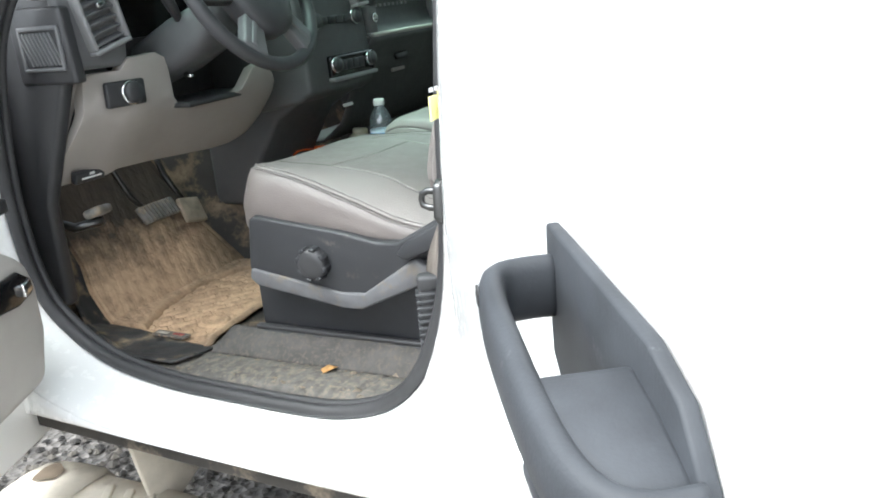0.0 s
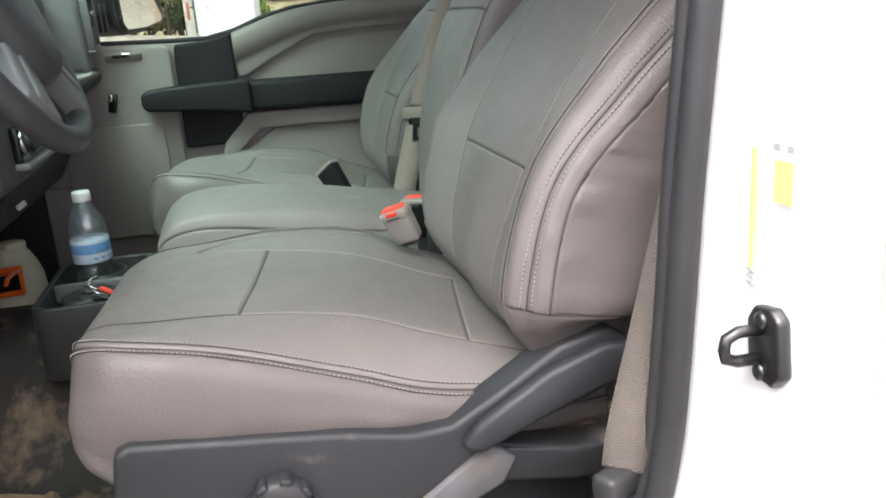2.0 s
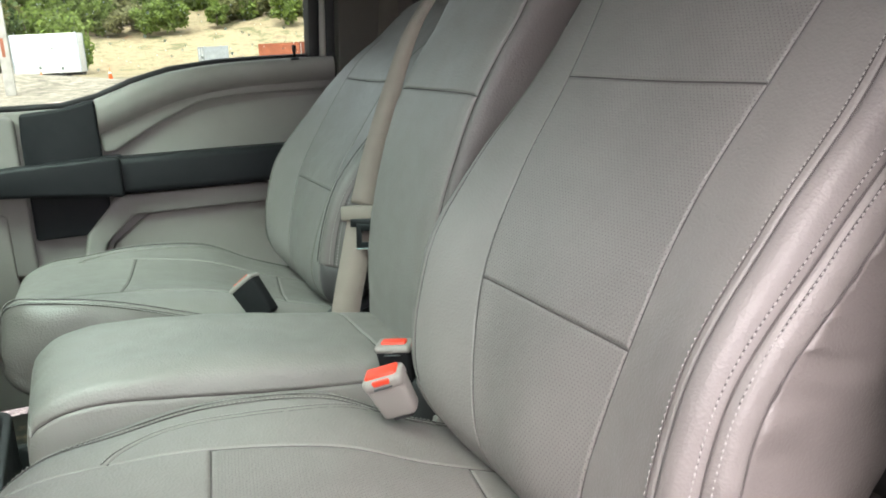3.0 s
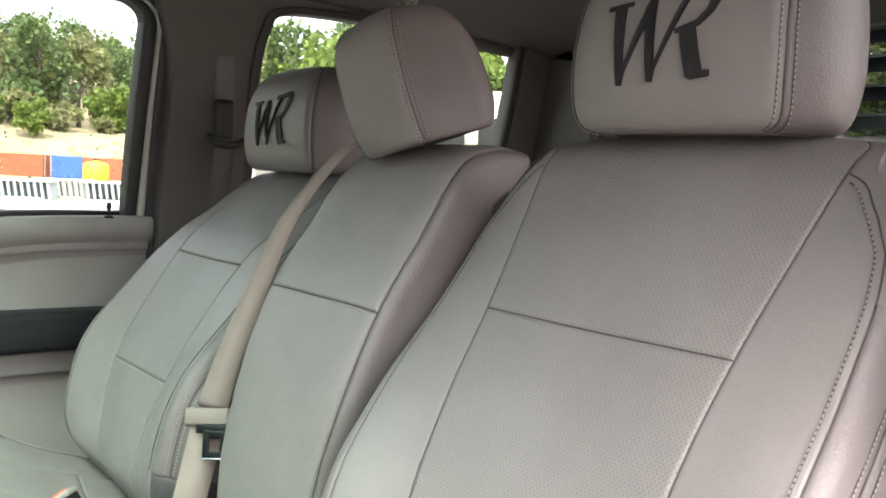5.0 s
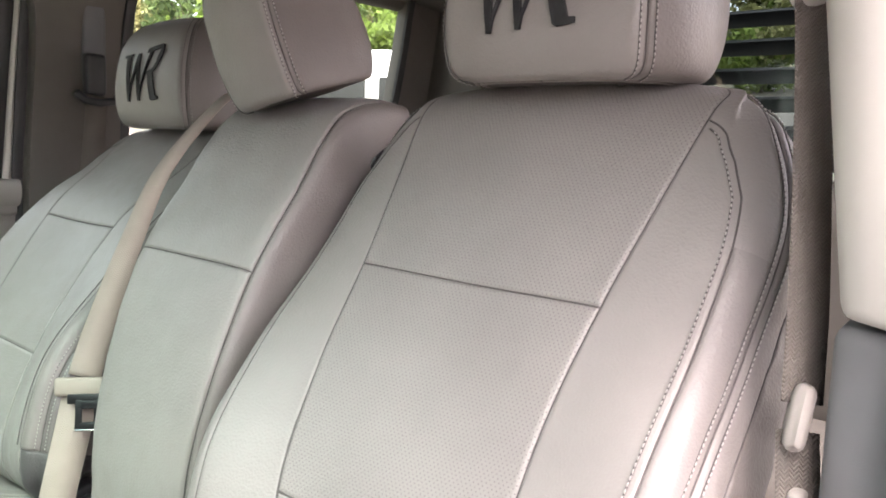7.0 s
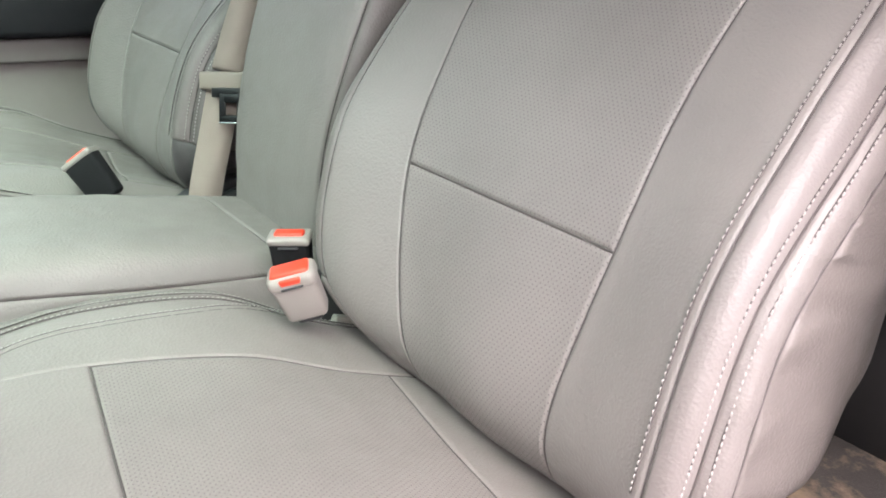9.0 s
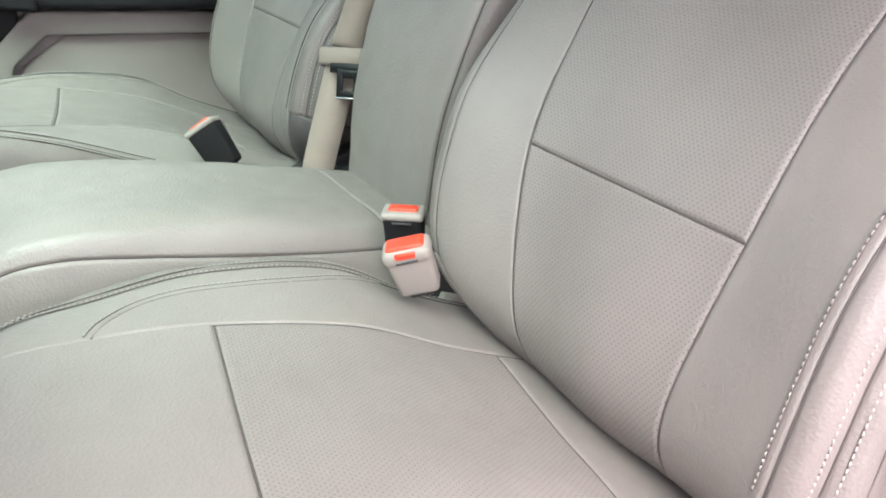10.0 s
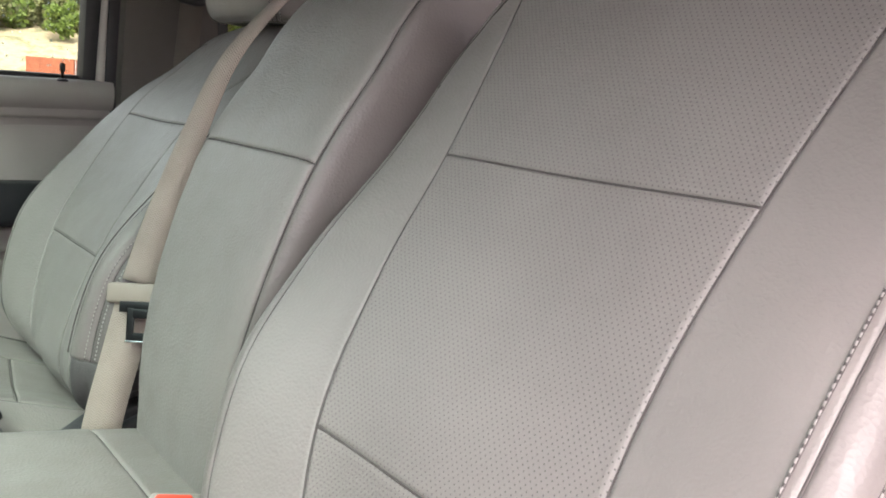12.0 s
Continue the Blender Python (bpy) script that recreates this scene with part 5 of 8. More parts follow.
    box("printed_bar", (-0.245, 1.125, 1.105), (0.014, 0.002, 0.006), LABEL_WHITE, tag, bevel=0, turn=(22, 0, 0))
    # instrument hood
    arcs = []
    for y, k, dz in ((1.16, 0.86, 0.0), (1.06, 0.94, 0.004), (0.995, 1.0, 0.0), (0.975, 1.03, 0.0), (0.985, 1.10, 0.01), (1.06, 1.14, 0.012)):
        arcs.append([(0.018 + k * 0.222 * math.cos(a) * (1 + 0.06 * math.sin(a)), y + 0.03 * (1 - math.sin(a)), 1.43 + dz + k * 0.25 * max(0, math.sin(a)) ** 0.75) for a in np.linspace(-0.15, math.pi + 0.15, 30)])
    arcs = np.array(arcs)
    put("instrument_hood", arcs[2:].reshape(-1, 3), grid_faces(4, 30), DASH_SOFT, d, solid=0.004)
    put("instrument_tunnel", (arcs[:3] * [1, 1, 1]).reshape(-1, 3), grid_faces(3, 30), PLASTIC_BLACK, d, "black instrument recess", solid=0.003)
    put("instrument_face", [(0.018 + 0.205 * math.cos(a), 1.13, 1.47 + 0.20 * math.sin(a)) for a in np.linspace(0, 2 * math.pi, 32, endpoint=False)] + [(0.018, 1.14, 1.47)], [(32, k, (k + 1) % 32) for k in range(32)], GLOSS_BLACK, d)
    # centre stack
    st = plate("radio_fascia", [(0.905, 1.615), (0.875, 1.42), (0.862, 1.31), (0.860, 1.20), (0.90, 1.175), (1.05, 1.15), (1.2, 1.6)], "x", 0.315, 0.665, DASH_DARK, d, bevel=0.012, segments=3)
    face = lambda z: 0.905 - (1.615 - z) * 0.155 if z > 1.31 else 0.861
    box("screen", (0.46, face(1.54) - 0.004, 1.53), (0.15, 0.012, 0.085), GLOSS_BLACK, st, bevel=0.003, turn=(-9, 0, 0))
    for k in range(5):
        for sx in (0.355, 0.565):
            box("radio_button", (sx, face(1.50 + 0.02 * k) - 0.003, 1.485 + 0.021 * k), (0.03, 0.01, 0.015), PLASTIC_BLACK, st, bevel=0.002, turn=(-9, 0, 0))
    vent(d, (0.618, 0.872, 1.515), 0.045, 0.17, 8, (-9, -4, 0))
    for x in (0.385, 0.600):
        knob_dial(st, (x, face(1.39) + 0.002, 1.392), (0, -1, 0.15), 0.021, 0.022)
    for k in range(4):
        box("radio_key", (0.43 + 0.042 * k, face(1.39) - 0.002, 1.392), (0.036, 0.012, 0.022), PLASTIC_BLACK, st, bevel=0.003)
    hv = box("climate_panel", (0.535, 0.857, 1.262), (0.24, 0.02, 0.062), GLOSS_BLACK, st, "glossy climate control panel", bevel=0.006)
    box("climate_trim", (0.535, 0.853, 1.226), (0.245, 0.03, 0.012), DASH_SOFT, st, bevel=0.004)
    for x in (0.435, 0.628):
        knob_dial(hv, (x, 0.850, 1.266), (0, -1, 0.1), 0.020, 0.02)
    for k in range(4):
        box("climate_key", (0.475 + 0.034 * k, 0.846, 1.262), (0.030, 0.008, 0.03), PLASTIC_BLACK, hv, bevel=0.003)
    box("phone_clip", (0.705, 0.868, 1.455), (0.035, 0.03, 0.075), PLASTIC_BLACK, d, bevel=0.006)
    box("stack_side", (0.70, 0.875, 1.375), (0.05, 0.03, 0.09), PLASTIC_DARK, d, bevel=0.008)
    turned("power_socket", [(0.014, 0), (0.014, 0.006), (0.010, 0.006), (0.009, 0.002)], (0.70, 0.858, 1.382), (0, -1, 0), CHROME, d)
    # lower middle, down to the hump
    plate("lower_console", [(0.88, 1.20), (1.02, 1.12), (1.10, 1.0), (1.14, 0.86), (1.30, 0.86), (1.30, 1.20)], "x", 0.35, 0.66, DASH_DARK, d, bevel=0.015)
    box("console_tag", (0.565, 0.905, 1.135), (0.05, 0.006, 0.010), LABEL_WHITE, d, bevel=0.001, turn=(-20, 0, 0))
    return d


dashboard()


def steering_wheel():
    w = thing("steering_wheel", (0, 0.87, 1.43), "black leather four-spoke steering wheel with a round hub", "steering wheel")
    c = Vector((-0.028, 0.757, 1.496))
    m = Matrix.Translation(c) @ pose(0, 0, 0, 65, 0, 0)
    # local x right, local y up in the wheel plane, local z towards the driver
    P = lambda x, y, z: m @ Vector((x, y, z))
    rimp = [P(0.198 * math.cos(a), 0.198 * math.sin(a), 0) for a in np.linspace(0, 2 * math.pi, 72, endpoint=False)]
    tube("rim", rimp, 0.0165, WHEEL_SKIN, w, sides=14, closed=True)
    hub = [(-0.085, 0.065), (-0.05, 0.078), (0.05, 0.078), (0.085, 0.065), (0.092, 0.02), (0.075, -0.04), (0.045, -0.085), (0, -0.095), (-0.045, -0.085), (-0.075, -0.04), (-0.092, 0.02)]
    hub = [(q[0] * 1.1, q[1] * 1.1) for q in curve(hub, 44, True)]
    rows = []
    for k, z in ((1.0, -0.02), (1.02, 0.012), (0.97, 0.028), (0.86, 0.038), (0.6, 0.044), (0.3, 0.046), (0.02, 0.046)):
        rows += [P(x * k, y * k - 0.026, z) for x, y in hub]
    put("hub", rows, grid_faces(7, 44, True) + [tuple(range(44))], WHEEL_SKIN, w)
    put("badge", [P(0.024 * math.cos(a), 0.004 + 0.0115 * math.sin(a), z) for z in (0.040, 0.048) for a in np.linspace(0, 2 * math.pi, 24, endpoint=False)], grid_faces(2, 24, True) + [tuple(range(24, 48))], BLUE, w, "small blue oval badge", bevel=0.001)
    tube("badge_rim", [P(0.025 * math.cos(a), 0.004 + 0.0125 * math.sin(a), 0.0465) for a in np.linspace(0, 2 * math.pi, 24, endpoint=False)], 0.0012, CHROME, w, closed=True, sides=6)
    # spokes: two wide side spokes with keys and two lower ones
    for s in (-1, 1):
        v = [P(s * x, y, z) for z in (-0.012, 0.016) for x, y in ((0.07, 0.029), (0.190, 0.030), (0.192, -0.012), (0.180, -0.038), (0.07, -0.046))]
        put("side_spoke", v, [(0, 1, 2, 3, 4), (9, 8, 7, 6, 5)] + [(k, (k + 1) % 5, 5 + (k + 1) % 5, 5 + k) for k in range(5)], PLASTIC_BLACK, w, bevel=0.006, bevel_segments=3)
        for kx, ky, kw, kh in ((0.115, 0.014, 0.022, 0.016), (0.115, -0.008, 0.022, 0.016), (0.145, 0.004, 0.022, 0.030), (0.115, -0.030, 0.028, 0.012)):
            v, f = block_lists((s * kx, ky, 0.018), (kw, kh, 0.012))
            put("wheel_key", [m @ Vector(p) for p in v], f, GLOSS_BLACK if kh > 0.02 else PLASTIC_DARK, w, bevel=0.003)
        v = [P(s * x, y, z) for z in (-0.010, 0.018) for x, y in ((0.030, -0.090), (0.078, -0.070), (0.126, -0.136), (0.102, -0.164), (0.074, -0.180))]
        put("lower_spoke", v, [(0, 1, 2, 3, 4), (9, 8, 7, 6, 5)] + [(k, (k + 1) % 5, 5 + (k + 1) % 5, 5 + k) for k in range(5)], PLASTIC_DARK, w, bevel=0.006, bevel_segments=3)
        v = [P(s * x, y, z) for z in (0.016, 0.021) for x, y in ((0.055, -0.098), (0.068, -0.090), (0.108, -0.142), (0.096, -0.153))]
        put("spoke_inlay", v, [(0, 1, 2, 3), (7, 6, 5, 4)] + [(k, (k + 1) % 4, 4 + (k + 1) % 4, 4 + k) for k in range(4)], PLASTIC_DARK, w, bevel=0.003)
    col = thing("steering_column", (0, 1.05, 1.36), "charcoal steering column shroud with an indicator stalk", "steering column")
    rows = []
    for y, zc, rx, rz in ((0.830, 1.452, 0.050, 0.044), (0.90, 1.408, 0.068, 0.060), (0.98, 1.376, 0.073, 0.066), (1.08, 1.338, 0.068, 0.060), (1.16, 1.31, 0.06, 0.05)):
        rows += [(rx * np.sign(math.cos(a)) * abs(math.cos(a)) ** 0.6, y, zc + rz * np.sign(math.sin(a)) * abs(math.sin(a)) ** 0.6) for a in np.linspace(0, 2 * math.pi, 36, endpoint=False)]
    rows = [(x - 0.010, y, z) for x, y, z in rows]
    put("shroud", rows, grid_faces(5, 36, True) + [tuple(range(36)), tuple(range(4 * 36, 5 * 36))], DASH_DARK, col)
    stalk = tube("indicator_stalk", [(-0.070, 0.935, 1.435), (-0.09, 0.932, 1.465), (-0.115, 0.930, 1.508), (-0.135, 0.930, 1.538)], [0.010, 0.013, 0.016, 0.0165], PLASTIC_BLACK, col, sides=14)
    turned("stalk_cap", [(0.0165, 0), (0.0165, 0.008), (0.012, 0.012), (0.001, 0.013)], (-0.134, 0.930, 1.537), (-0.55, -0.3, 0.8), PLASTIC_LIGHT, stalk, "light grey stalk end")
    tube("shift_lever", [(0.12, 0.96, 1.43), (0.15, 0.93, 1.49), (0.185, 0.905, 1.57), (0.20, 0.898, 1.62)], [0.009, 0.010, 0.015, 0.014], PLASTIC_BLACK, col, sides=12)
    turned("ignition", [(0.018, 0), (0.018, 0.010), (0.012, 0.014), (0.004, 0.014)], (0.12, 0.95, 1.37), (0.3, -1, -0.2), CHROME, col)
    tube("tilt_lever", [(-0.02, 0.99, 1.305), (-0.035, 0.97, 1.30), (-0.045, 0.95, 1.302)], 0.006, CHROME, col)


steering_wheel()


WORN = plain("worn_pedal_rubber", (0.20, 0.19, 0.175), 0.6, grain=0.6, scale=150, vary=0.35, blotch=30, dust=(0.32, 0.26, 0.19), dust_amount=0.3, dust_scale=25)
DUSTY_PEDAL = plain("dusty_pedal", (0.26, 0.215, 0.16), 0.85, grain=0.6, scale=150, vary=0.3, blotch=30)


def pedals():
    br = thing("brake_pedal", (0.11, 1.36, 0.88), "worn rubber brake pedal on a steel arm", "pedal")
    v, f = join_lists([block_lists((0.087, 1.282, 0.915), (0.135, 0.018, 0.055), (-38, 0, 0))])
    pad = put("pad", v, f, WORN, br, bevel=0.006)
    for k in range(9):
        box("pad_rib", (0.035 + 0.013 * k, 1.272, 0.919), (0.005, 0.010, 0.050), WORN, pad, bevel=0.001, turn=(-38, 0, 0))
    tube("arm", [(0.06, 1.30, 0.92), (0.03, 1.32, 0.97), (0.0, 1.34, 1.06), (-0.02, 1.38, 1.2)], 0.0075, STEEL, br)
    tube("arm_end", [(-0.01, 1.335, 1.09), (-0.025, 1.315, 1.115)], 0.009, BUCKLE_GREY, br)
    ac = thing("accelerator_pedal", (0.255, 1.34, 0.80), "dusty worn accelerator pedal pad", "pedal")
    put("pad", *block_lists((0.222, 1.285, 0.880), (0.075, 0.018, 0.085), (-40, 10, -12)), DUSTY_PEDAL, ac, bevel=0.007)
    tube("arm", [(0.25, 1.33, 0.88), (0.25, 1.40, 0.98), (0.25, 1.44, 1.1)], 0.009, STEEL, ac)
    pk = thing("parking_brake_pedal", (-0.19, 1.2, 0.9), "worn steel parking brake pedal", "pedal")
    put("pad", *block_lists((-0.225, 1.158, 1.003), (0.082, 0.045, 0.022), (-20, 8, 25)), WORN, pk, bevel=0.008)
    tube("arm", [(-0.21, 1.165, 0.975), (-0.25, 1.22, 0.965), (-0.29, 1.30, 1.0), (-0.30, 1.36, 1.15)], 0.012, STEEL, pk)


pedals()


def mud_rubber(name, rubber, mud, y_end, fade):
    """Black rubber under dried mud, which thins out up the toe board."""
    m, t, b = material(name)
    co = coords(t)
    sep = t.nodes.new("ShaderNodeSeparateXYZ")
    t.links.new(co, sep.inputs[0])
    tan = ramp(t, noise_tex(t, co, 16, 8, 0.65), [(0.25, tuple(c * 0.5 for c in mud)), (0.5, mud), (0.75, tuple(c * 1.14 for c in mud))])
    tan = mix(t, maths(t, "MULTIPLY", ramp(t, noise_tex(t, co, 42, 6, 0.7), [(0.52, (0, 0, 0)), (0.68, (1, 1, 1))]), 0.55), tan, tuple(c * 0.42 for c in mud))
    reach = maths(t, "ADD", sep.outputs[1], maths(t, "MULTIPLY", maths(t, "SUBTRACT", noise_tex(t, co, 11, 8, 0.7), 0.5), 0.24))
    bare = maths(t, "DIVIDE", maths(t, "SUBTRACT", reach, y_end - fade), fade)
    bare = ramp(t, bare, [(0.0, (0, 0, 0)), (1.0, (0.93, 0.93, 0.93))])
    # worn clean again where the shoes turn, towards the seat and the hump
    patch = maths(t, "MULTIPLY", maths(t, "SUBTRACT", noise_tex(t, co, 7, 9, 0.72), 0.5), 1.5)
    inward = maths(t, "ADD", maths(t, "DIVIDE", maths(t, "SUBTRACT", sep.outputs[0], 0.08), 0.22), patch)
    rearward = maths(t, "ADD", maths(t, "DIVIDE", maths(t, "SUBTRACT", 0.905, sep.outputs[1]), 0.06), patch)
    clean = ramp(t, maths(t, "MAXIMUM", inward, rearward), [(0.25, (0, 0, 0)), (1.1, (0.62, 0.62, 0.62))])
    bare = maths(t, "MAXIMUM", bare, clean)
    t.links.new(mix(t, bare, tan, rubber), b.inputs["Base Color"])
    b.inputs["Roughness"].default_value = 0.85
    b.inputs["Specular IOR Level"].default_value = 0.3
    bump(t, b, maths(t, "ADD", noise_tex(t, co, 190, 5, 0.7), maths(t, "MULTIPLY", noise_tex(t, co, 45, 5), 1.5)), 0.8, 0.0012)
    return m


def floor_mat():
    """Rubber mat: a muddy tray with low treads, running up the toe board, and a bare black side wall along the sill."""
    mat = thing("floor_mat", (0.0, 1.0, 0.70), "black rubber floor mat caked with dried tan mud", "floor mat")
    nx, ny = 230, 240
    left_at = lambda y: float(np.interp(y, (0.80, 0.94, 1.07, 1.20, 1.25, 1.30, 1.45), (-0.296, -0.281, -0.254, -0.246, -0.236, -0.205, -0.17)))
    wall_at = lambda y: float(np.interp(y, (0.80, 0.835, 0.96, 1.107, 1.216, 1.272, 1.307, 1.34), (-0.345, -0.396, -0.392, -0.346, -0.304, -0.272, -0.225, -0.20)))
    right_at = lambda y: float(np.interp(y, (0.80, 0.85, 0.913, 1.045, 1.12, 1.20, 1.28, 1.45), (0.235, 0.25, 0.276, 0.300, 0.312, 0.292, 0.272, 0.25)))
    rear_at = lambda x: float(np.interp(x, (-0.40, -0.345, -0.276, -0.228, -0.16, -0.04, 0.05, 0.20, 0.28), (0.81, 0.803, 0.820, 0.845, 0.855, 0.862, 0.826, 0.846, 0.87)))
    base_at = lambda x, y: floor_height(max(-0.39, min(x, 0.10)), y) + 0.012
    fold = lambda x: 1.15 - (1.0 if x < 0.05 else 1.6) * (x - 0.05) ** 2
    v = []
    for j in range(ny):
        for i in range(nx):
            p, q = i / (nx - 1), j / (ny - 1)
            y = 0.82 + 0.63 * q
            x = left_at(y) + p * (right_at(y) - left_at(y))
            rear = rear_at(x)
            y = rear + q * (1.45 - rear)
            d = min(x - left_at(y), y - rear, right_at(y) - x)
            z = base_at(x, y) + 0.006 * math.exp(-((y - rear - 0.010) / 0.006) ** 2)
            side = y - fold(x)
            # short bars, set square to each other on the two sides of the fold
            if side > 0:
                a, c = x * 0.86 - y * 0.50, x * 0.50 + y * 0.86
                cell, run = 0.030, 0.085
            else:
                a, c = x * 0.62 + y * 0.78, x * 0.78 - y * 0.62
                cell, run = 0.032, 0.070
            row = math.floor(a / cell)
            bar = abs((a / cell) % 1.0 - 0.5)
            seg_at = (c / run + 0.37 * row) % 1.0
            worn = 0.5 + 0.5 * noise.noise(Vector((x * 9, y * 9, 8)))
            ring = min(math.hypot(x - 0.226, y - 0.962), math.hypot(x + 0.153, y - 0.915))
            if d > 0.03 and abs(side) > 0.012 and seg_at > 0.2 and ring > 0.044:
                z += (0.0095 if side < 0 else 0.0035) * worn * max(0.0, min(1.0, (0.32 - bar) / 0.12))
            if d > 0.02:
                z += 0.010 / (1 + math.exp(-side / 0.0025)) - 0.015 * (0.45 + 0.55 * min(1.0, abs(x - 0.06) / 0.15)) * math.exp(-((side + 0.004) / 0.005) ** 2)
            z += 0.007 * math.exp(-((ring - 0.032) / 0.0035) ** 2) - 0.003 * math.exp(-(ring / 0.02) ** 2)
            z += 0.0026 * noise.noise(Vector((x * 26, y * 26, 1))) + 0.0013 * noise.noise(Vector((x * 90, y * 90, 4))) + 0.0007 * noise.noise(Vector((x * 240, y * 240, 4)))
            v.append((x, y, z))
    TRAY = mud_rubber("dried_mud_mat", (0.030, 0.028, 0.026), (0.50, 0.345, 0.218), 1.345, 0.10)
    put("mat_tray", v, grid_faces(ny, nx), TRAY, mat, solid=0.006)
    WALL = plain("scuffed_mat_rubber", (0.022, 0.021, 0.021), 0.5, grain=0.6, scale=300, vary=0.3, blotch=25, dust=(0.26, 0.20, 0.135), dust_amount=0.27, dust_scale=15)
    rows, ny, nt = [], 110, 18
    for y in np.linspace(0.803, 1.33, ny):
        x0, x1 = left_at(y) + 0.004, wall_at(y)
        up = max(0.0, min(1.0, (y - 1.02) / 0.2))
        for t in np.linspace(0, 1, nt):
            x = x0 + t * (x1 - x0)
            z = base_at(x0, y) + 0.006 + 0.004 * t + 0.006 * math.exp(-((t - 0.93) / 0.05) ** 2) + 0.035 * t * up
            z += 0.004 * noise.noise(Vector((x * 30, y * 22, 2))) * min(1.0, 6 * t)
            rows.append((x, y, z))
    put("mat_side_wall", rows, grid_faces(ny, nt), WALL, mat, "bare black scuffed mat edge", solid=0.005)


floor_mat()
tag = thing("mat_badge", (-0.268, 0.95, 0.712), "small dirty badge with unreadable print on the mat", "badge")
plate_ = box("badge_plate", (-0.268, 0.95, 0.714), (0.026, 0.105, 0.006), plain("badge_dirty_grey", (0.10, 0.09, 0.08), 0.7, vary=0.4, blotch=60, dust=(0.30, 0.22, 0.14), dust_amount=0.3, dust_scale=60), tag, bevel=0.002, turn=(0, 0, -2))
for dy, w, mt in ((0.026, 0.036, "badge_pale"), (-0.024, 0.030, "badge_red")):
    box("printed_bar", (-0.268, 0.95 + dy, 0.7175), (0.009, w, 0.002), plain(mt, (0.34, 0.31, 0.27) if mt == "badge_pale" else (0.22, 0.04, 0.03), 0.7, vary=0.4, blotch=80), plate_, bevel=0.0, turn=(0, 0, -2))

# side flap of the mat and loose dirt on the sill
dirt_pts, dirt_faces = [], []
rng = random.Random(4)
for k in range(190):
    x, y = rng.uniform(-0.40, -0.27), rng.uniform(0.2, 0.95)
    s = rng.uniform(0.0012, 0.0042) * (1 if rng.random() < 0.93 else 2.2)
    z = 0.702
    b = len(dirt_pts)
    for a in range(5):
        q = 2 * math.pi * a / 5 + rng.random()
        dirt_pts.append((x + s * math.cos(q), y + s * math.sin(q) * 1.3, z))
    dirt_pts.append((x, y, z + s * 0.7))
    dirt_faces += [(b + a, b + (a + 1) % 5, b + 5) for a in range(5)]
MUD = plain("loose_mud", (0.15, 0.125, 0.095), 0.95, grain=0.6, scale=300, vary=0.35, blotch=60)
tagged(put("loose_dirt", dirt_pts, dirt_faces, MUD, smooth=False), "small crumbs of dried mud on the sill", "dirt", kind="stuff")
leaf = put("dry_leaf", [(-0.335, 0.47, 0.706), (-0.318, 0.452, 0.712), (-0.300, 0.455, 0.706), (-0.306, 0.475, 0.711), (-0.322, 0.485, 0.707)], [(0, 1, 3, 4), (1, 2, 3)], plain("dry_leaf", (0.36, 0.20, 0.07), 0.8, vary=0.3, blotch=80), solid=0.001)
tagged(leaf, "small dry brown leaf on the door sill", "leaf")


# cup holder tray
def cup_tray():
    t = thing("cup_holder_tray", (0.50, 0.79, 0.86), "black plastic cup holder tray on the cab floor hump", "cup holder")
    x0, x1, y0, y1, z0, z1 = 0.345, 0.655, 0.69, 0.875, 0.86, 0.992
    w = 0.012
    outer = rect(x0, x1, y0, y1, 0.035)
    inner = rect(x0 + w, x1 - w, y0 + w, y1 - w, 0.028)
    n = len(outer)
    v = [(a, b, z0) for a, b in outer] + [(a, b, z1) for a, b in outer] + [(a, b, z1) for a, b in inner] + [(a, b, z0 + 0.075) for a, b in inner]
    put("tub", v, grid_faces(4, n, True) + [tuple(range(n)), tuple(range(3 * n, 4 * n))], PLASTIC_BLACK, t, bevel=0.003)
    for cx in (0.425, 0.572):
        rows = [(r, h) for r, h in ((0.0465, -0.045), (0.0465, 0.0), (0.0415, 0.0), (0.0415, -0.045))]
        turned("cup_ring", rows, (cx, 0.787, z1 - 0.004), (0, 0, 1), PLASTIC_BLACK, t, sides=32)
    box("divider", (0.50, 0.783, z1 - 0.02), (0.014, 0.16, 0.035), PLASTIC_DARK, t, bevel=0.004)


cup_tray()


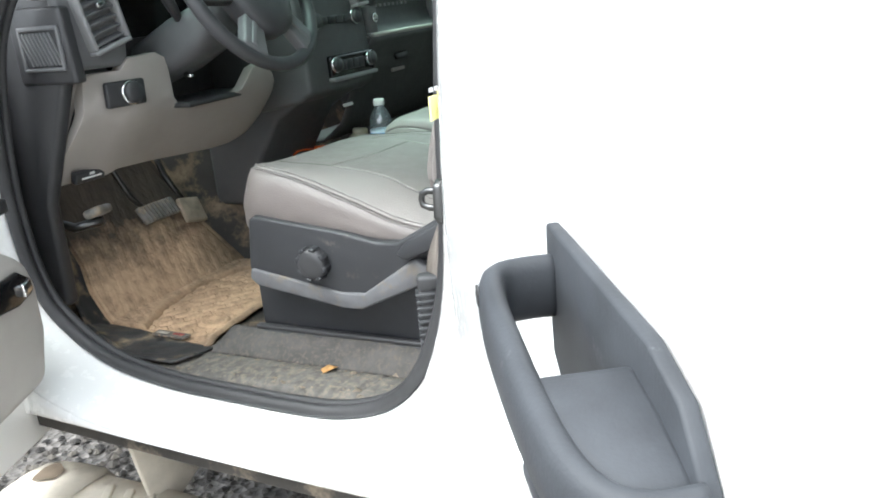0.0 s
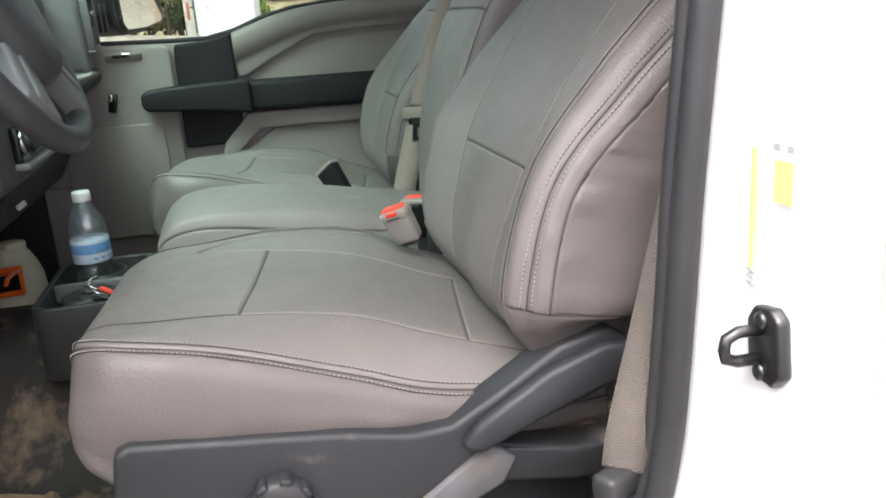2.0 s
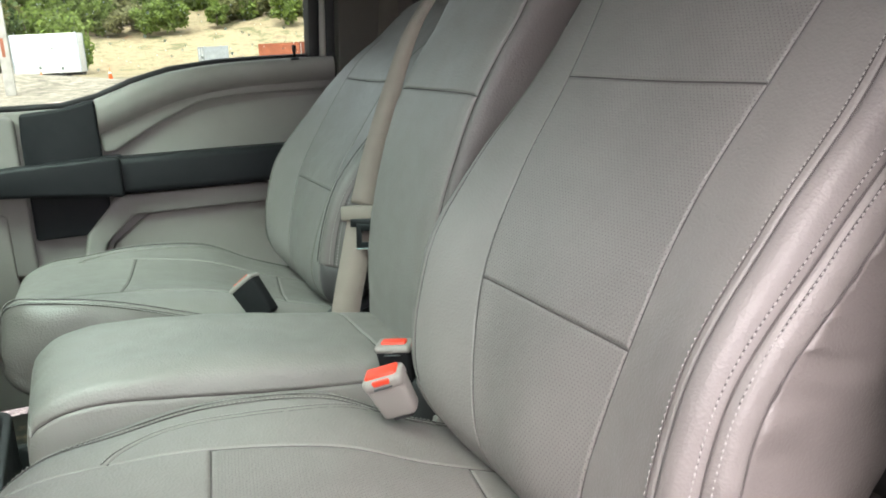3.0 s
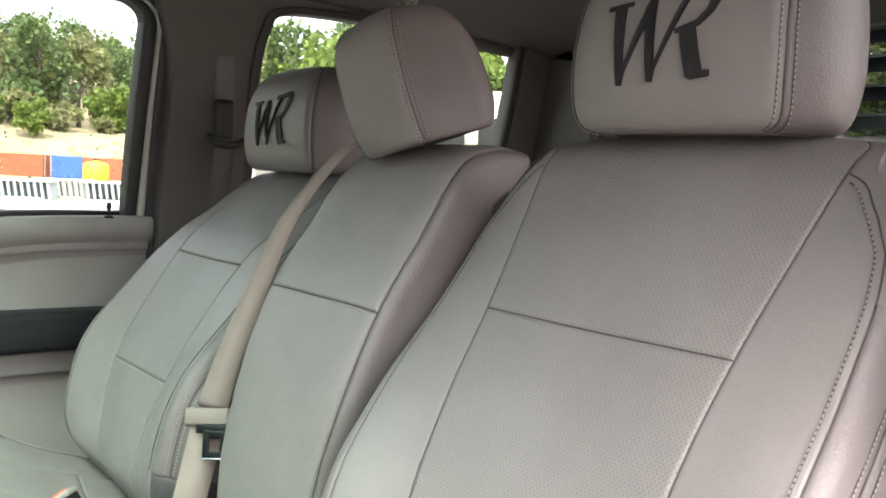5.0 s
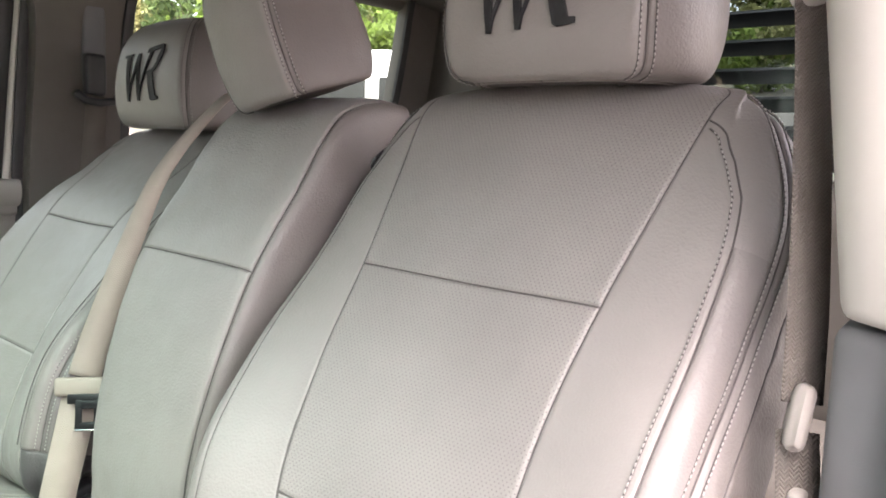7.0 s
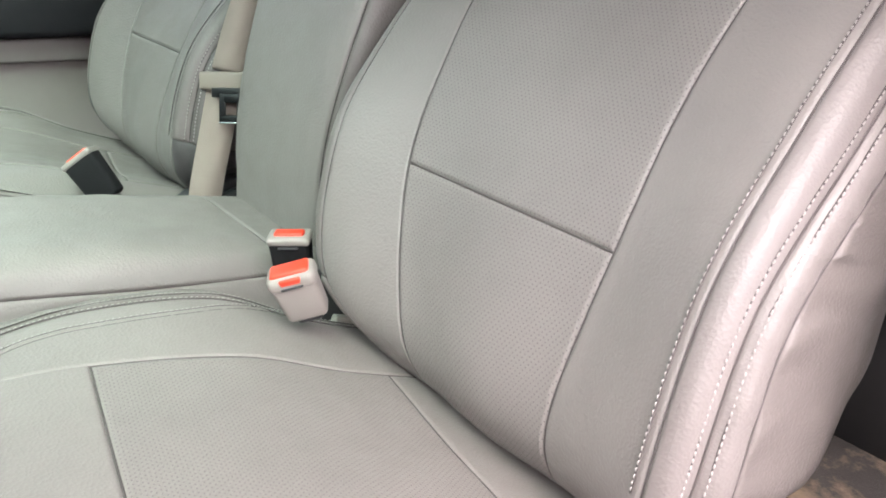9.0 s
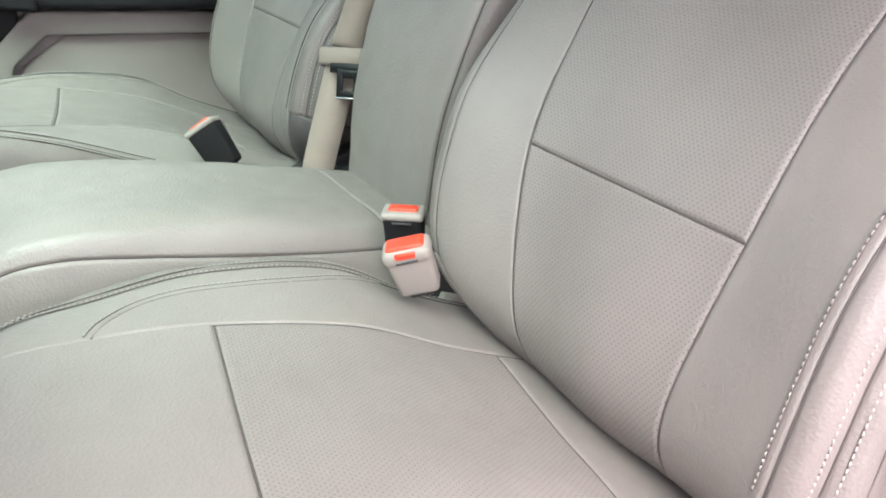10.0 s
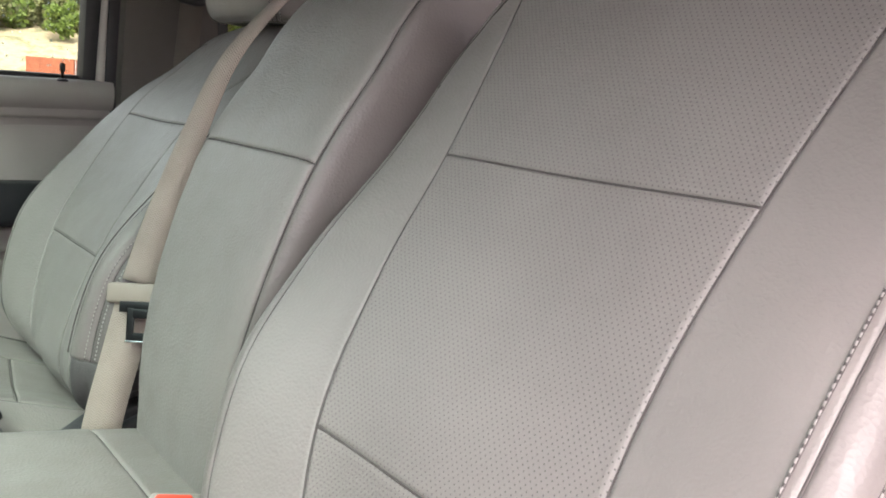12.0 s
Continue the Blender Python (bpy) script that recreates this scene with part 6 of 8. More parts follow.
# water bottle
def bottle():
    b = thing("water_bottle", (0.574, 0.80, 0.920), "clear plastic water bottle with white cap and blue label", "bottle")
    c = (0.574, 0.80, 0.921)
    prof = [(0.001, 0.004), (0.022, 0), (0.029, 0.004), (0.0315, 0.012), (0.0315, 0.022), (0.0300, 0.028), (0.0315, 0.034), (0.0315, 0.044), (0.0298, 0.050), (0.0315, 0.056), (0.0315, 0.072), (0.0300, 0.076),
            (0.0312, 0.080), (0.0312, 0.122), (0.0300, 0.126), (0.0315, 0.130), (0.0300, 0.146), (0.024, 0.163), (0.0165, 0.177), (0.0125, 0.184), (0.0125, 0.190)]
    K = 1.12
    grow = lambda p: [(r * K, h * K) for r, h in p]
    body = turned("bottle_body", grow(prof), c, (0, 0, 1), crinkled_clear("crinkled_clear_plastic"), b, "clear plastic body", 36)
    BLUE_LABEL = plain("blue_label", (0.16, 0.36, 0.66), 0.4, vary=0.15, blotch=60)
    PALE_LABEL = plain("pale_label", (0.62, 0.70, 0.80), 0.4, vary=0.08, blotch=60)
    turned("label", grow([(0.0317, 0.081), (0.0320, 0.083), (0.0320, 0.119), (0.0317, 0.121)]), c, (0, 0, 1), PALE_LABEL, body, "pale blue paper label", 36)
    turned("label_band", grow([(0.0321, 0.098), (0.0323, 0.099), (0.0323, 0.114), (0.0321, 0.115)]), c, (0, 0, 1), BLUE_LABEL, body, "blue label band", 36)
    for k in range(7):
        a = math.radians(200 + 22 * k)
        m = Matrix.Translation((c[0] + 0.0325 * K * math.cos(a), c[1] + 0.0325 * K * math.sin(a), c[2] + 0.0895 * K)) @ pose(0, 0, 0, 0, 0, math.degrees(a))
        v, f = block_lists((0, 0, 0), (0.0006, 0.008, 0.004))
        put("printed_bar", [m @ Vector(p) for p in v], f, BLUE_LABEL, body, smooth=False)
    WATER = glass("water", (0.90, 0.95, 0.98), 0.02)
    cap = turned("cap", grow([(0.0145, 0.186), (0.0152, 0.188), (0.0152, 0.200), (0.0140, 0.203), (0.001, 0.2035)]), c, (0, 0, 1), LABEL_WHITE, b, "white ribbed screw cap", 30)
    turned("water", grow([(0.001, 0.006), (0.027, 0.006), (0.0300, 0.014), (0.0300, 0.075), (0.001, 0.075)]), c, (0, 0, 1), WATER, b, "water", 32)


bottle()


def keys():
    k = thing("key_ring", (0.405, 0.765, 0.985), "bunch of keys on steel rings with an orange tag", "keys")
    for c, r, tilt in (((0.410, 0.775, 0.998), 0.019, 35), ((0.440, 0.785, 1.006), 0.015, -30), ((0.392, 0.765, 0.994), 0.012, 20)):
        m = pose(*c, tilt, 25, 10)
        tube("split_ring", [m @ Vector((r * math.cos(a), r * math.sin(a), 0)) for a in np.linspace(0, 2 * math.pi, 28, endpoint=False)], 0.0013, CHROME, k, sides=8, closed=True)
    for c, t in (((0.385, 0.775, 0.992), (20, 10, 30)), ((0.375, 0.750, 0.990), (10, -20, 75))):
        key = box("key", c, (0.05, 0.010, 0.0022), STEEL, k, bevel=0.0006, turn=t)
        box("key_head", (c[0] + 0.02, c[1] + 0.008, c[2] + 0.002), (0.026, 0.024, 0.007), PLASTIC_BLACK, k, bevel=0.003, turn=t)
    box("key_tag", (0.398, 0.748, 0.994), (0.045, 0.012, 0.006), ORANGE, k, "orange key tag", bevel=0.002, turn=(10, -15, 50))


keys()


def jug():
    MILKY, t, b = material("milky_plastic")
    t.links.new(ramp(t, noise_tex(t, coords(t), 12, 4), [(0.3, (0.50, 0.49, 0.36)), (0.7, (0.62, 0.60, 0.46))]), b.inputs["Base Color"])
    b.inputs["Roughness"].default_value = 0.4
    b.inputs["Subsurface Weight"].default_value = 0.4
    b.inputs["Subsurface Radius"].default_value = (0.03, 0.03, 0.02)
    j = thing("plastic_jug", (0.72, 1.0, 0.78), "translucent yellowish plastic jug on the floor", "jug")
    c = (0.725, 1.0, 0.775)
    turned("jug_body", [(0.02, 0), (0.052, 0.003), (0.058, 0.012), (0.058, 0.16), (0.055, 0.185), (0.045, 0.21), (0.032, 0.232), (0.026, 0.238)], c, (0.1, -0.05, 1), MILKY, j, "translucent jug body", 36)
    turned("jug_cap", [(0.024, 0.236), (0.026, 0.238), (0.026, 0.252), (0.022, 0.256), (0.001, 0.256)], c, (0.1, -0.05, 1), MILKY, j, "jug cap", 30)


jug()


def safety_glasses():
    OR = plain("orange_plastic", (0.85, 0.13, 0.02), 0.35, vary=0.05)
    DARK = plain("dark_lens", (0.01, 0.01, 0.012), 0.08, vary=0.05)
    g = thing("safety_glasses", (0.565, 0.99, 0.93), "orange wraparound safety glasses with dark lenses", "glasses")
    a, b = Vector((0.640, 0.955, 0.932)), Vector((0.632, 1.105, 0.922))
    u = (b - a).normalized()
    up = Vector((0.12, 0, 1)).normalized()
    n = u.cross(up).normalized()
    W = (b - a).length
    P = lambda s, h, d=0.0: a + u * s * W + up * h * 1.3 + n * d
    bow = lambda s: -0.022 * (1 - (2 * s - 1) ** 2)
    for s0, s1, name in ((0.03, 0.46, "lens"), (0.54, 0.97, "lens")):
        rows = []
        for d in (0.0, 0.003):
            for h in (0.010, 0.030, 0.045):
                rows.append([P(s, h - (0.008 if (h < 0.02 and 0.35 < s < 0.65) else 0), -bow(s) + d) for s in np.linspace(s0, s1, 10)])
        v = np.array(rows).reshape(-1, 3)
        put(name, v, grid_faces(3, 10) + [tuple(30 + k for k in f) for f in grid_faces(3, 10)], DARK, g, "dark lens")
    top = [P(s, 0.046, -bow(s) + 0.001) for s in np.linspace(0, 1, 24)]
    tube("brow_bar", top, 0.0085, OR, g, sides=8)
    low = [P(s, 0.010 + 0.016 * math.exp(-((s - 0.5) / 0.07) ** 2), -bow(s) + 0.001) for s in np.linspace(0, 1, 40)]
    tube("lower_frame", low, 0.0060, OR, g, sides=8)
    for s in (0.0, 1.0):
        tube("frame_end", [P(s, 0.046), P(s, 0.028), P(s, 0.010)], 0.0045, OR, g)
        e = P(s, 0.044)
        tube("temple", [e, e - n * 0.05 + up * 0.004, e - n * 0.10 + up * 0.002, e - n * 0.125 - up * 0.008], [0.006, 0.005, 0.005, 0.004], OR, g, flat=0.6)


safety_glasses()


# ---- doors, pillars, belts ----
def passenger_door():
    d = thing("door_1", (1.42, 0.47, 0.70), "closed far-side truck door with taupe trim, black armrest and pull handle", "door", kind="structure")
    low = [(-0.085, 0.70), (-0.085, 1.472), (0.016, 1.472), (0.20, 1.470), (0.31, 1.460), (0.40, 1.438), (0.48, 1.408), (0.56, 1.392), (0.66, 1.392), (0.84, 1.398), (1.05, 1.402), (1.10, 0.70)]
    plate("inner_trim", low, "x", 1.405, 1.46, PLASTIC_MID, d, "taupe plastic door trim", bevel=0.006, segments=3)
    box("rear_seal", (1.412, -0.100, 1.09), (0.060, 0.045, 0.78), RUBBER, d, "dark rubber seal on the door's rear edge", bevel=0.008)
    tube("belt_line_seal", [(1.442, -0.06, 1.476), (1.442, 0.10, 1.477), (1.442, 0.20, 1.475), (1.442, 0.31, 1.465), (1.442, 0.40, 1.443), (1.442, 0.48, 1.413), (1.442, 0.56, 1.397), (1.442, 0.66, 1.397), (1.442, 0.84, 1.403), (1.442, 1.05, 1.407)], 0.008, RUBBER, d, "black rubber strip along the window's foot", sides=8)
    # raised upper moulding behind the dark band, hollowed below its rounded top
    n = 30
    rows = []
    for x, dz in ((1.405, -0.002), (1.392, 0.004), (1.375, 0.0), (1.368, -0.012), (1.368, -0.03), (1.378, -0.05), (1.398, -0.062), (1.404, -0.09)):
        top = cr([(-0.08, 1.472), (0.02, 1.472), (0.16, 1.470), (0.27, 1.462), (0.37, 1.443), (0.488, 1.404)], np.linspace(0, 5, n))
        slope = np.clip(-np.gradient(top[:, 1]) / np.gradient(top[:, 0]), 0, 0.5)
        rows.append([(x, p[0], p[1] + dz * (1 + s)) for p, s in zip(top, slope)])
    put("upper_moulding", np.array(rows).reshape(-1, 3), grid_faces(len(rows), n), PLASTIC_MID, d, "rounded taupe window sill moulding")
    plate("recess_frame", [(-0.08, 1.395), (0.14, 1.395), (0.26, 1.385), (0.38, 1.33), (0.46, 1.285), (0.485, 1.285), (0.487, 1.395), (0.40, 1.43), (0.25, 1.46), (-0.08, 1.465)], "x", 1.388, 1.41, PLASTIC_MID, d, bevel=0.008, segments=3)
    # dark band crossing the sill
    plate("dark_band", [(0.487, 1.10), (0.655, 1.10), (0.652, 1.34), (0.648, 1.388), (0.56, 1.394), (0.49, 1.410)], "x", 1.378, 1.41, DOOR_BLACK, d, "black plastic band", bevel=0.008, segments=3)
    # front panel with the switch
    plate("front_panel", [(0.66, 1.02), (0.66, 1.375), (0.675, 1.388), (0.84, 1.394), (1.05, 1.398), (1.05, 1.02)], "x", 1.380, 1.41, PLASTIC_MID, d, bevel=0.010, segments=3)
    plate("speaker_panel", [(0.705, 0.86), (0.705, 1.165), (0.73, 1.18), (0.92, 1.185), (0.98, 1.16), (0.98, 0.86)], "x", 1.374, 1.385, PLASTIC_GREY, d, bevel=0.006)
    sw = box("switch_plate", (1.378, 0.785, 1.366), (0.014, 0.10, 0.026), PLASTIC_GREY, d, bevel=0.006, turn=(0, -35, 0))
    box("window_switch", (1.370, 0.775, 1.372), (0.012, 0.030, 0.012), CHROME, sw, bevel=0.003, turn=(0, -35, 0))
    box("switch_hollow", (1.372, 0.795, 1.370), (0.010, 0.035, 0.010), PLASTIC_BLACK, sw, bevel=0.002, turn=(0, -35, 0))
    lk = box("lock_switch", (1.376, 0.832, 1.245), (0.012, 0.022, 0.052), GLOSS_BLACK, d, "black lock switch with chrome edge", bevel=0.004, turn=(12, 0, 0))
    box("chrome_edge", (1.371, 0.835, 1.258), (0.008, 0.012, 0.022), CHROME, lk, bevel=0.003, turn=(12, 0, 0))
    # pull handle and armrest
    pull = plate("pull_handle", [(0.455, 1.188), (0.455, 1.280), (0.475, 1.283), (0.69, 1.277), (0.735, 1.272), (0.750, 1.262), (0.752, 1.232), (0.74, 1.216), (0.60, 1.205)], "x", 1.318, 1.365, DOOR_BLACK, d, "black pull handle", bevel=0.014, segments=4)
    box("handle_post", (1.375, 0.470, 1.235), (0.05, 0.05, 0.09), DOOR_BLACK, d, bevel=0.008)
    box("handle_post", (1.375, 0.715, 1.245), (0.03, 0.04, 0.05), DOOR_BLACK, d, bevel=0.008)
    plate("armrest", [(-0.085, 1.185), (-0.085, 1.268), (0.2, 1.273), (0.47, 1.276), (0.47, 1.192), (0.2, 1.186)], "x", 1.335, 1.41, DOOR_BLACK, d, "black padded armrest", bevel=0.016, segments=4)
    # lower trim with the map pocket edge
    plate("pocket_frame", [(-0.085, 1.176), (0.47, 1.184), (0.545, 1.105), (0.60, 0.90), (0.56, 0.90), (0.505, 1.075), (0.440, 1.135), (-0.085, 1.128)], "x", 1.372, 1.41, PLASTIC_MID, d, bevel=0.008, segments=3)
    plate("pocket_panel", [(-0.085, 1.13), (0.40, 1.135), (0.49, 1.07), (0.55, 0.90), (0.55, 0.72), (-0.085, 0.72)], "x", 1.392, 1.412, PLASTIC_GREY, d, bevel=0.006)
    # glass, window surround and lock pin
    lean = lambda x, z: x - max(0.0, z - 1.45) * 0.17
    g = [(-0.052, 1.44), (1.06, 1.38), (1.00, 1.47), (0.78, 1.69), (0.50, 1.90), (0.36, 1.965), (0.20, 1.982), (0.0, 1.972), (-0.045, 1.955), (-0.055, 1.70)]
    put("pane", [(lean(1.445, z), y, z) for y, z in g], [tuple(range(len(g)))], TINT, d, smooth=False)
    # window surround, inside to outside: black run, thin light strip, dark door seal
    A = [(-0.026, 1.462), (-0.028, 1.68), (-0.034, 1.867), (-0.034, 1.912), (-0.016, 1.936), (0.032, 1.946), (0.195, 1.932), (0.36, 1.912), (0.52, 1.85), (0.80, 1.66), (1.02, 1.45)]
    B = [(-0.051, 1.462), (-0.057, 1.68), (-0.063, 1.857), (-0.063, 1.902), (-0.048, 1.932), (0.0, 1.953), (0.19, 1.956), (0.37, 1.940), (0.54, 1.875), (0.82, 1.685), (1.05, 1.46)]
    C = [(-0.067, 1.44), (-0.067, 1.685), (-0.071, 1.858), (-0.070, 1.908), (-0.052, 1.938), (0.0, 1.957), (0.19, 1.960), (0.37, 1.944), (0.54, 1.879), (0.82, 1.689), (1.05, 1.464)]
    D = [(-0.090, 1.44), (-0.093, 1.687), (-0.096, 1.873), (-0.090, 1.915), (-0.062, 1.952), (-0.005, 1.974), (0.19, 1.980), (0.37, 1.966), (0.55, 1.90), (0.84, 1.71), (1.07, 1.48)]
    def band(name, inner, outer, x0, x1, mat, label=""):
        p, q = curve(inner, 70), curve(outer, 70)
        v = []
        for (ya, za), (yb, zb) in zip(p, q):
            v += [(lean(x1, za), ya, za), (lean(x0, za), ya, za), (lean(x0 - 0.003, (za + zb) / 2), (ya + yb) / 2, (za + zb) / 2), (lean(x0, zb), yb, zb), (lean(x1, zb), yb, zb)]
        put(name, v, grid_faces(70, 5), mat, d, label, bevel=0.0015)
    band("window_run", A, B, 1.405, 1.45, RUBBER, "black rubber window run")
    band("light_strip", B, C, 1.395, 1.45, PLASTIC_LIGHT, "thin light strip")
    band("frame_seal", C, D, 1.392, 1.45, RUBBER, "dark grey door seal")
    pin = turned("lock_pin", [(0.0035, 0), (0.0035, 0.018), (0.0055, 0.019), (0.0055, 0.032), (0.003, 0.035)], (1.378, 0.018, 1.472), (0, 0, 1), PLASTIC_BLACK, d, sides=12)
    turned("pin_collar", [(0.011, 0), (0.011, 0.003), (0.005, 0.006)], (1.378, 0.018, 1.471), (0, 0, 1), PLASTIC_BLACK, pin, sides=16)
    # rain drops on the outside of the pane
    rng = random.Random(11)
    v, f = [], []
    for k in range(420):
        y, z = rng.uniform(-0.04, 0.80), rng.uniform(1.46, 1.95)
        if z > 1.95 - max(0, y - 0.36) * 0.85:
            continue
        r = rng.uniform(0.0008, 0.0022) * (1.0 if rng.random() < 0.9 else 1.6)
        b = len(v)
        x = lean(1.4455, z)
        for a in range(8):
            v.append((x, y + r * math.cos(a * math.pi / 4), z + r * 1.15 * math.sin(a * math.pi / 4)))
        v.append((x + r * 0.7, y, z))
        f += [(b + a, b + (a + 1) % 8, b + 8) for a in range(8)]
    DROP = plain("water_drop", (0.9, 0.92, 0.93), 0.15, vary=0.02)
    put("rain_drops", v, f, DROP, d, "small bright rain drops", kind="stuff")


passenger_door()

# windshield and front pillars
ws = put("windshield", [(x, y, z) for y, z in ((1.60, 1.575), (1.26, 1.735), (0.88, 1.895), (0.52, 2.035)) for x in np.linspace(-0.36, 1.22, 10)], grid_faces(4, 10), WINDSHIELD)
tagged(ws, "green-tinted windshield glass", "windshield", kind="structure")
for side, x0, x1 in ((-1, -0.43, -0.36), (1, 1.27, 1.20)):
    p = tube("pillar_front", [(x0 if side < 0 else 1.34, 1.62, 1.40), (x0 if side < 0 else 1.31, 1.25, 1.62), (x1 - 0.02 if side < 0 else 1.25, 0.85, 1.84), (x1 if side < 0 else 1.20, 0.55, 1.99), (x1 if side < 0 else 1.20, 0.40, 2.03)], 0.048, PLASTIC_DARK, sides=10)
    tagged(p, "charcoal windshield pillar trim", "pillar", kind="structure")


def door_pose(hinge, ahead, out):
    """Local s along the door, d out of its outer skin, z up."""
    a, o = Vector((*ahead, 0)).normalized(), Vector((*out, 0)).normalized()
    return lambda s, d, z: Vector((hinge[0], hinge[1], 0)) + a * s + o * d + Vector((0, 0, z))


def remap(ob, P):
    for v in ob.data.vertices:
        v.co = P(v.co.x, v.co.y, v.co.z)
    bm = bmesh.new()
    bm.from_mesh(ob.data)
    bmesh.ops.recalc_face_normals(bm, faces=bm.faces)
    bm.to_mesh(ob.data)
    bm.free()
    return ob


HANDLE = plain("weathered_handle_plastic", (0.034, 0.037, 0.042), 0.6, grain=0.2, scale=500, vary=0.3, blotch=20, dust=(0.22, 0.22, 0.225), dust_amount=0.10, dust_scale=14, spec=0.3)


def far_mirror():
    """Towing mirror outside the far window, turned towards the cab."""
    P = door_pose((1.720, 0.815), (0.868, -0.497), (-0.497, -0.868))
    m = thing("towing_mirror", (1.47, 1.0, 1.40), "black two-arm towing mirror outside the far window", "mirror")
    shell = [(0.015, 1.420), (-0.022, 1.445), (-0.034, 1.50), (-0.034, 1.84), (-0.015, 1.868), (0.215, 1.865), (0.236, 1.845), (0.236, 1.475), (0.222, 1.458), (0.12, 1.428)]
    remap(plate("housing", shell, "y", -0.12, -0.006, PLASTIC_BLACK, m, "black mirror housing", bevel=0.02, segments=3), P)
    upper = remap(plate("main_glass_rim", [(-0.015, 1.555), (-0.015, 1.850), (0.222, 1.850), (0.222, 1.552)], "y", -0.008, 0.002, PLASTIC_BLACK, m, bevel=0.004), P)
    remap(plate("main_glass", [(-0.006, 1.563), (-0.006, 1.842), (0.214, 1.842), (0.214, 1.560)], "y", 0.002, 0.0045, MIRROR, upper, "mirror glass", bevel=0.0), P)
    lower = remap(plate("spot_glass_rim", [(0.018, 1.430), (-0.004, 1.455), (-0.008, 1.53), (0.004, 1.546), (0.16, 1.541), (0.185, 1.530), (0.214, 1.475), (0.208, 1.456), (0.12, 1.436)], "y", -0.008, 0.002, PLASTIC_BLACK, m, bevel=0.004), P)
    remap(plate("spot_glass", [(0.022, 1.438), (0.004, 1.458), (0.000, 1.528), (0.008, 1.538), (0.155, 1.533), (0.178, 1.524), (0.206, 1.474), (0.201, 1.460), (0.12, 1.443)], "y", 0.002, 0.0045, MIRROR, lower, "lower spot mirror glass", bevel=0.0), P)
    for z in (1.475, 1.70):
        box("arm", (1.605, 0.935, z), (0.30, 0.085, 0.075), PLASTIC_BLACK, m, bevel=0.016, turn=(0, 0, -18))
        for k in range(4):
            box("arm_rib", (1.55 + 0.03 * k, 0.91 - 0.01 * k, z), (0.010, 0.075, 0.084), PLASTIC_BLACK, m, bevel=0.003, turn=(0, 0, -18))
    box("foot", (1.475, 1.01, 1.58), (0.05, 0.12, 0.36), PLASTIC_BLACK, m, bevel=0.015)


far_mirror()


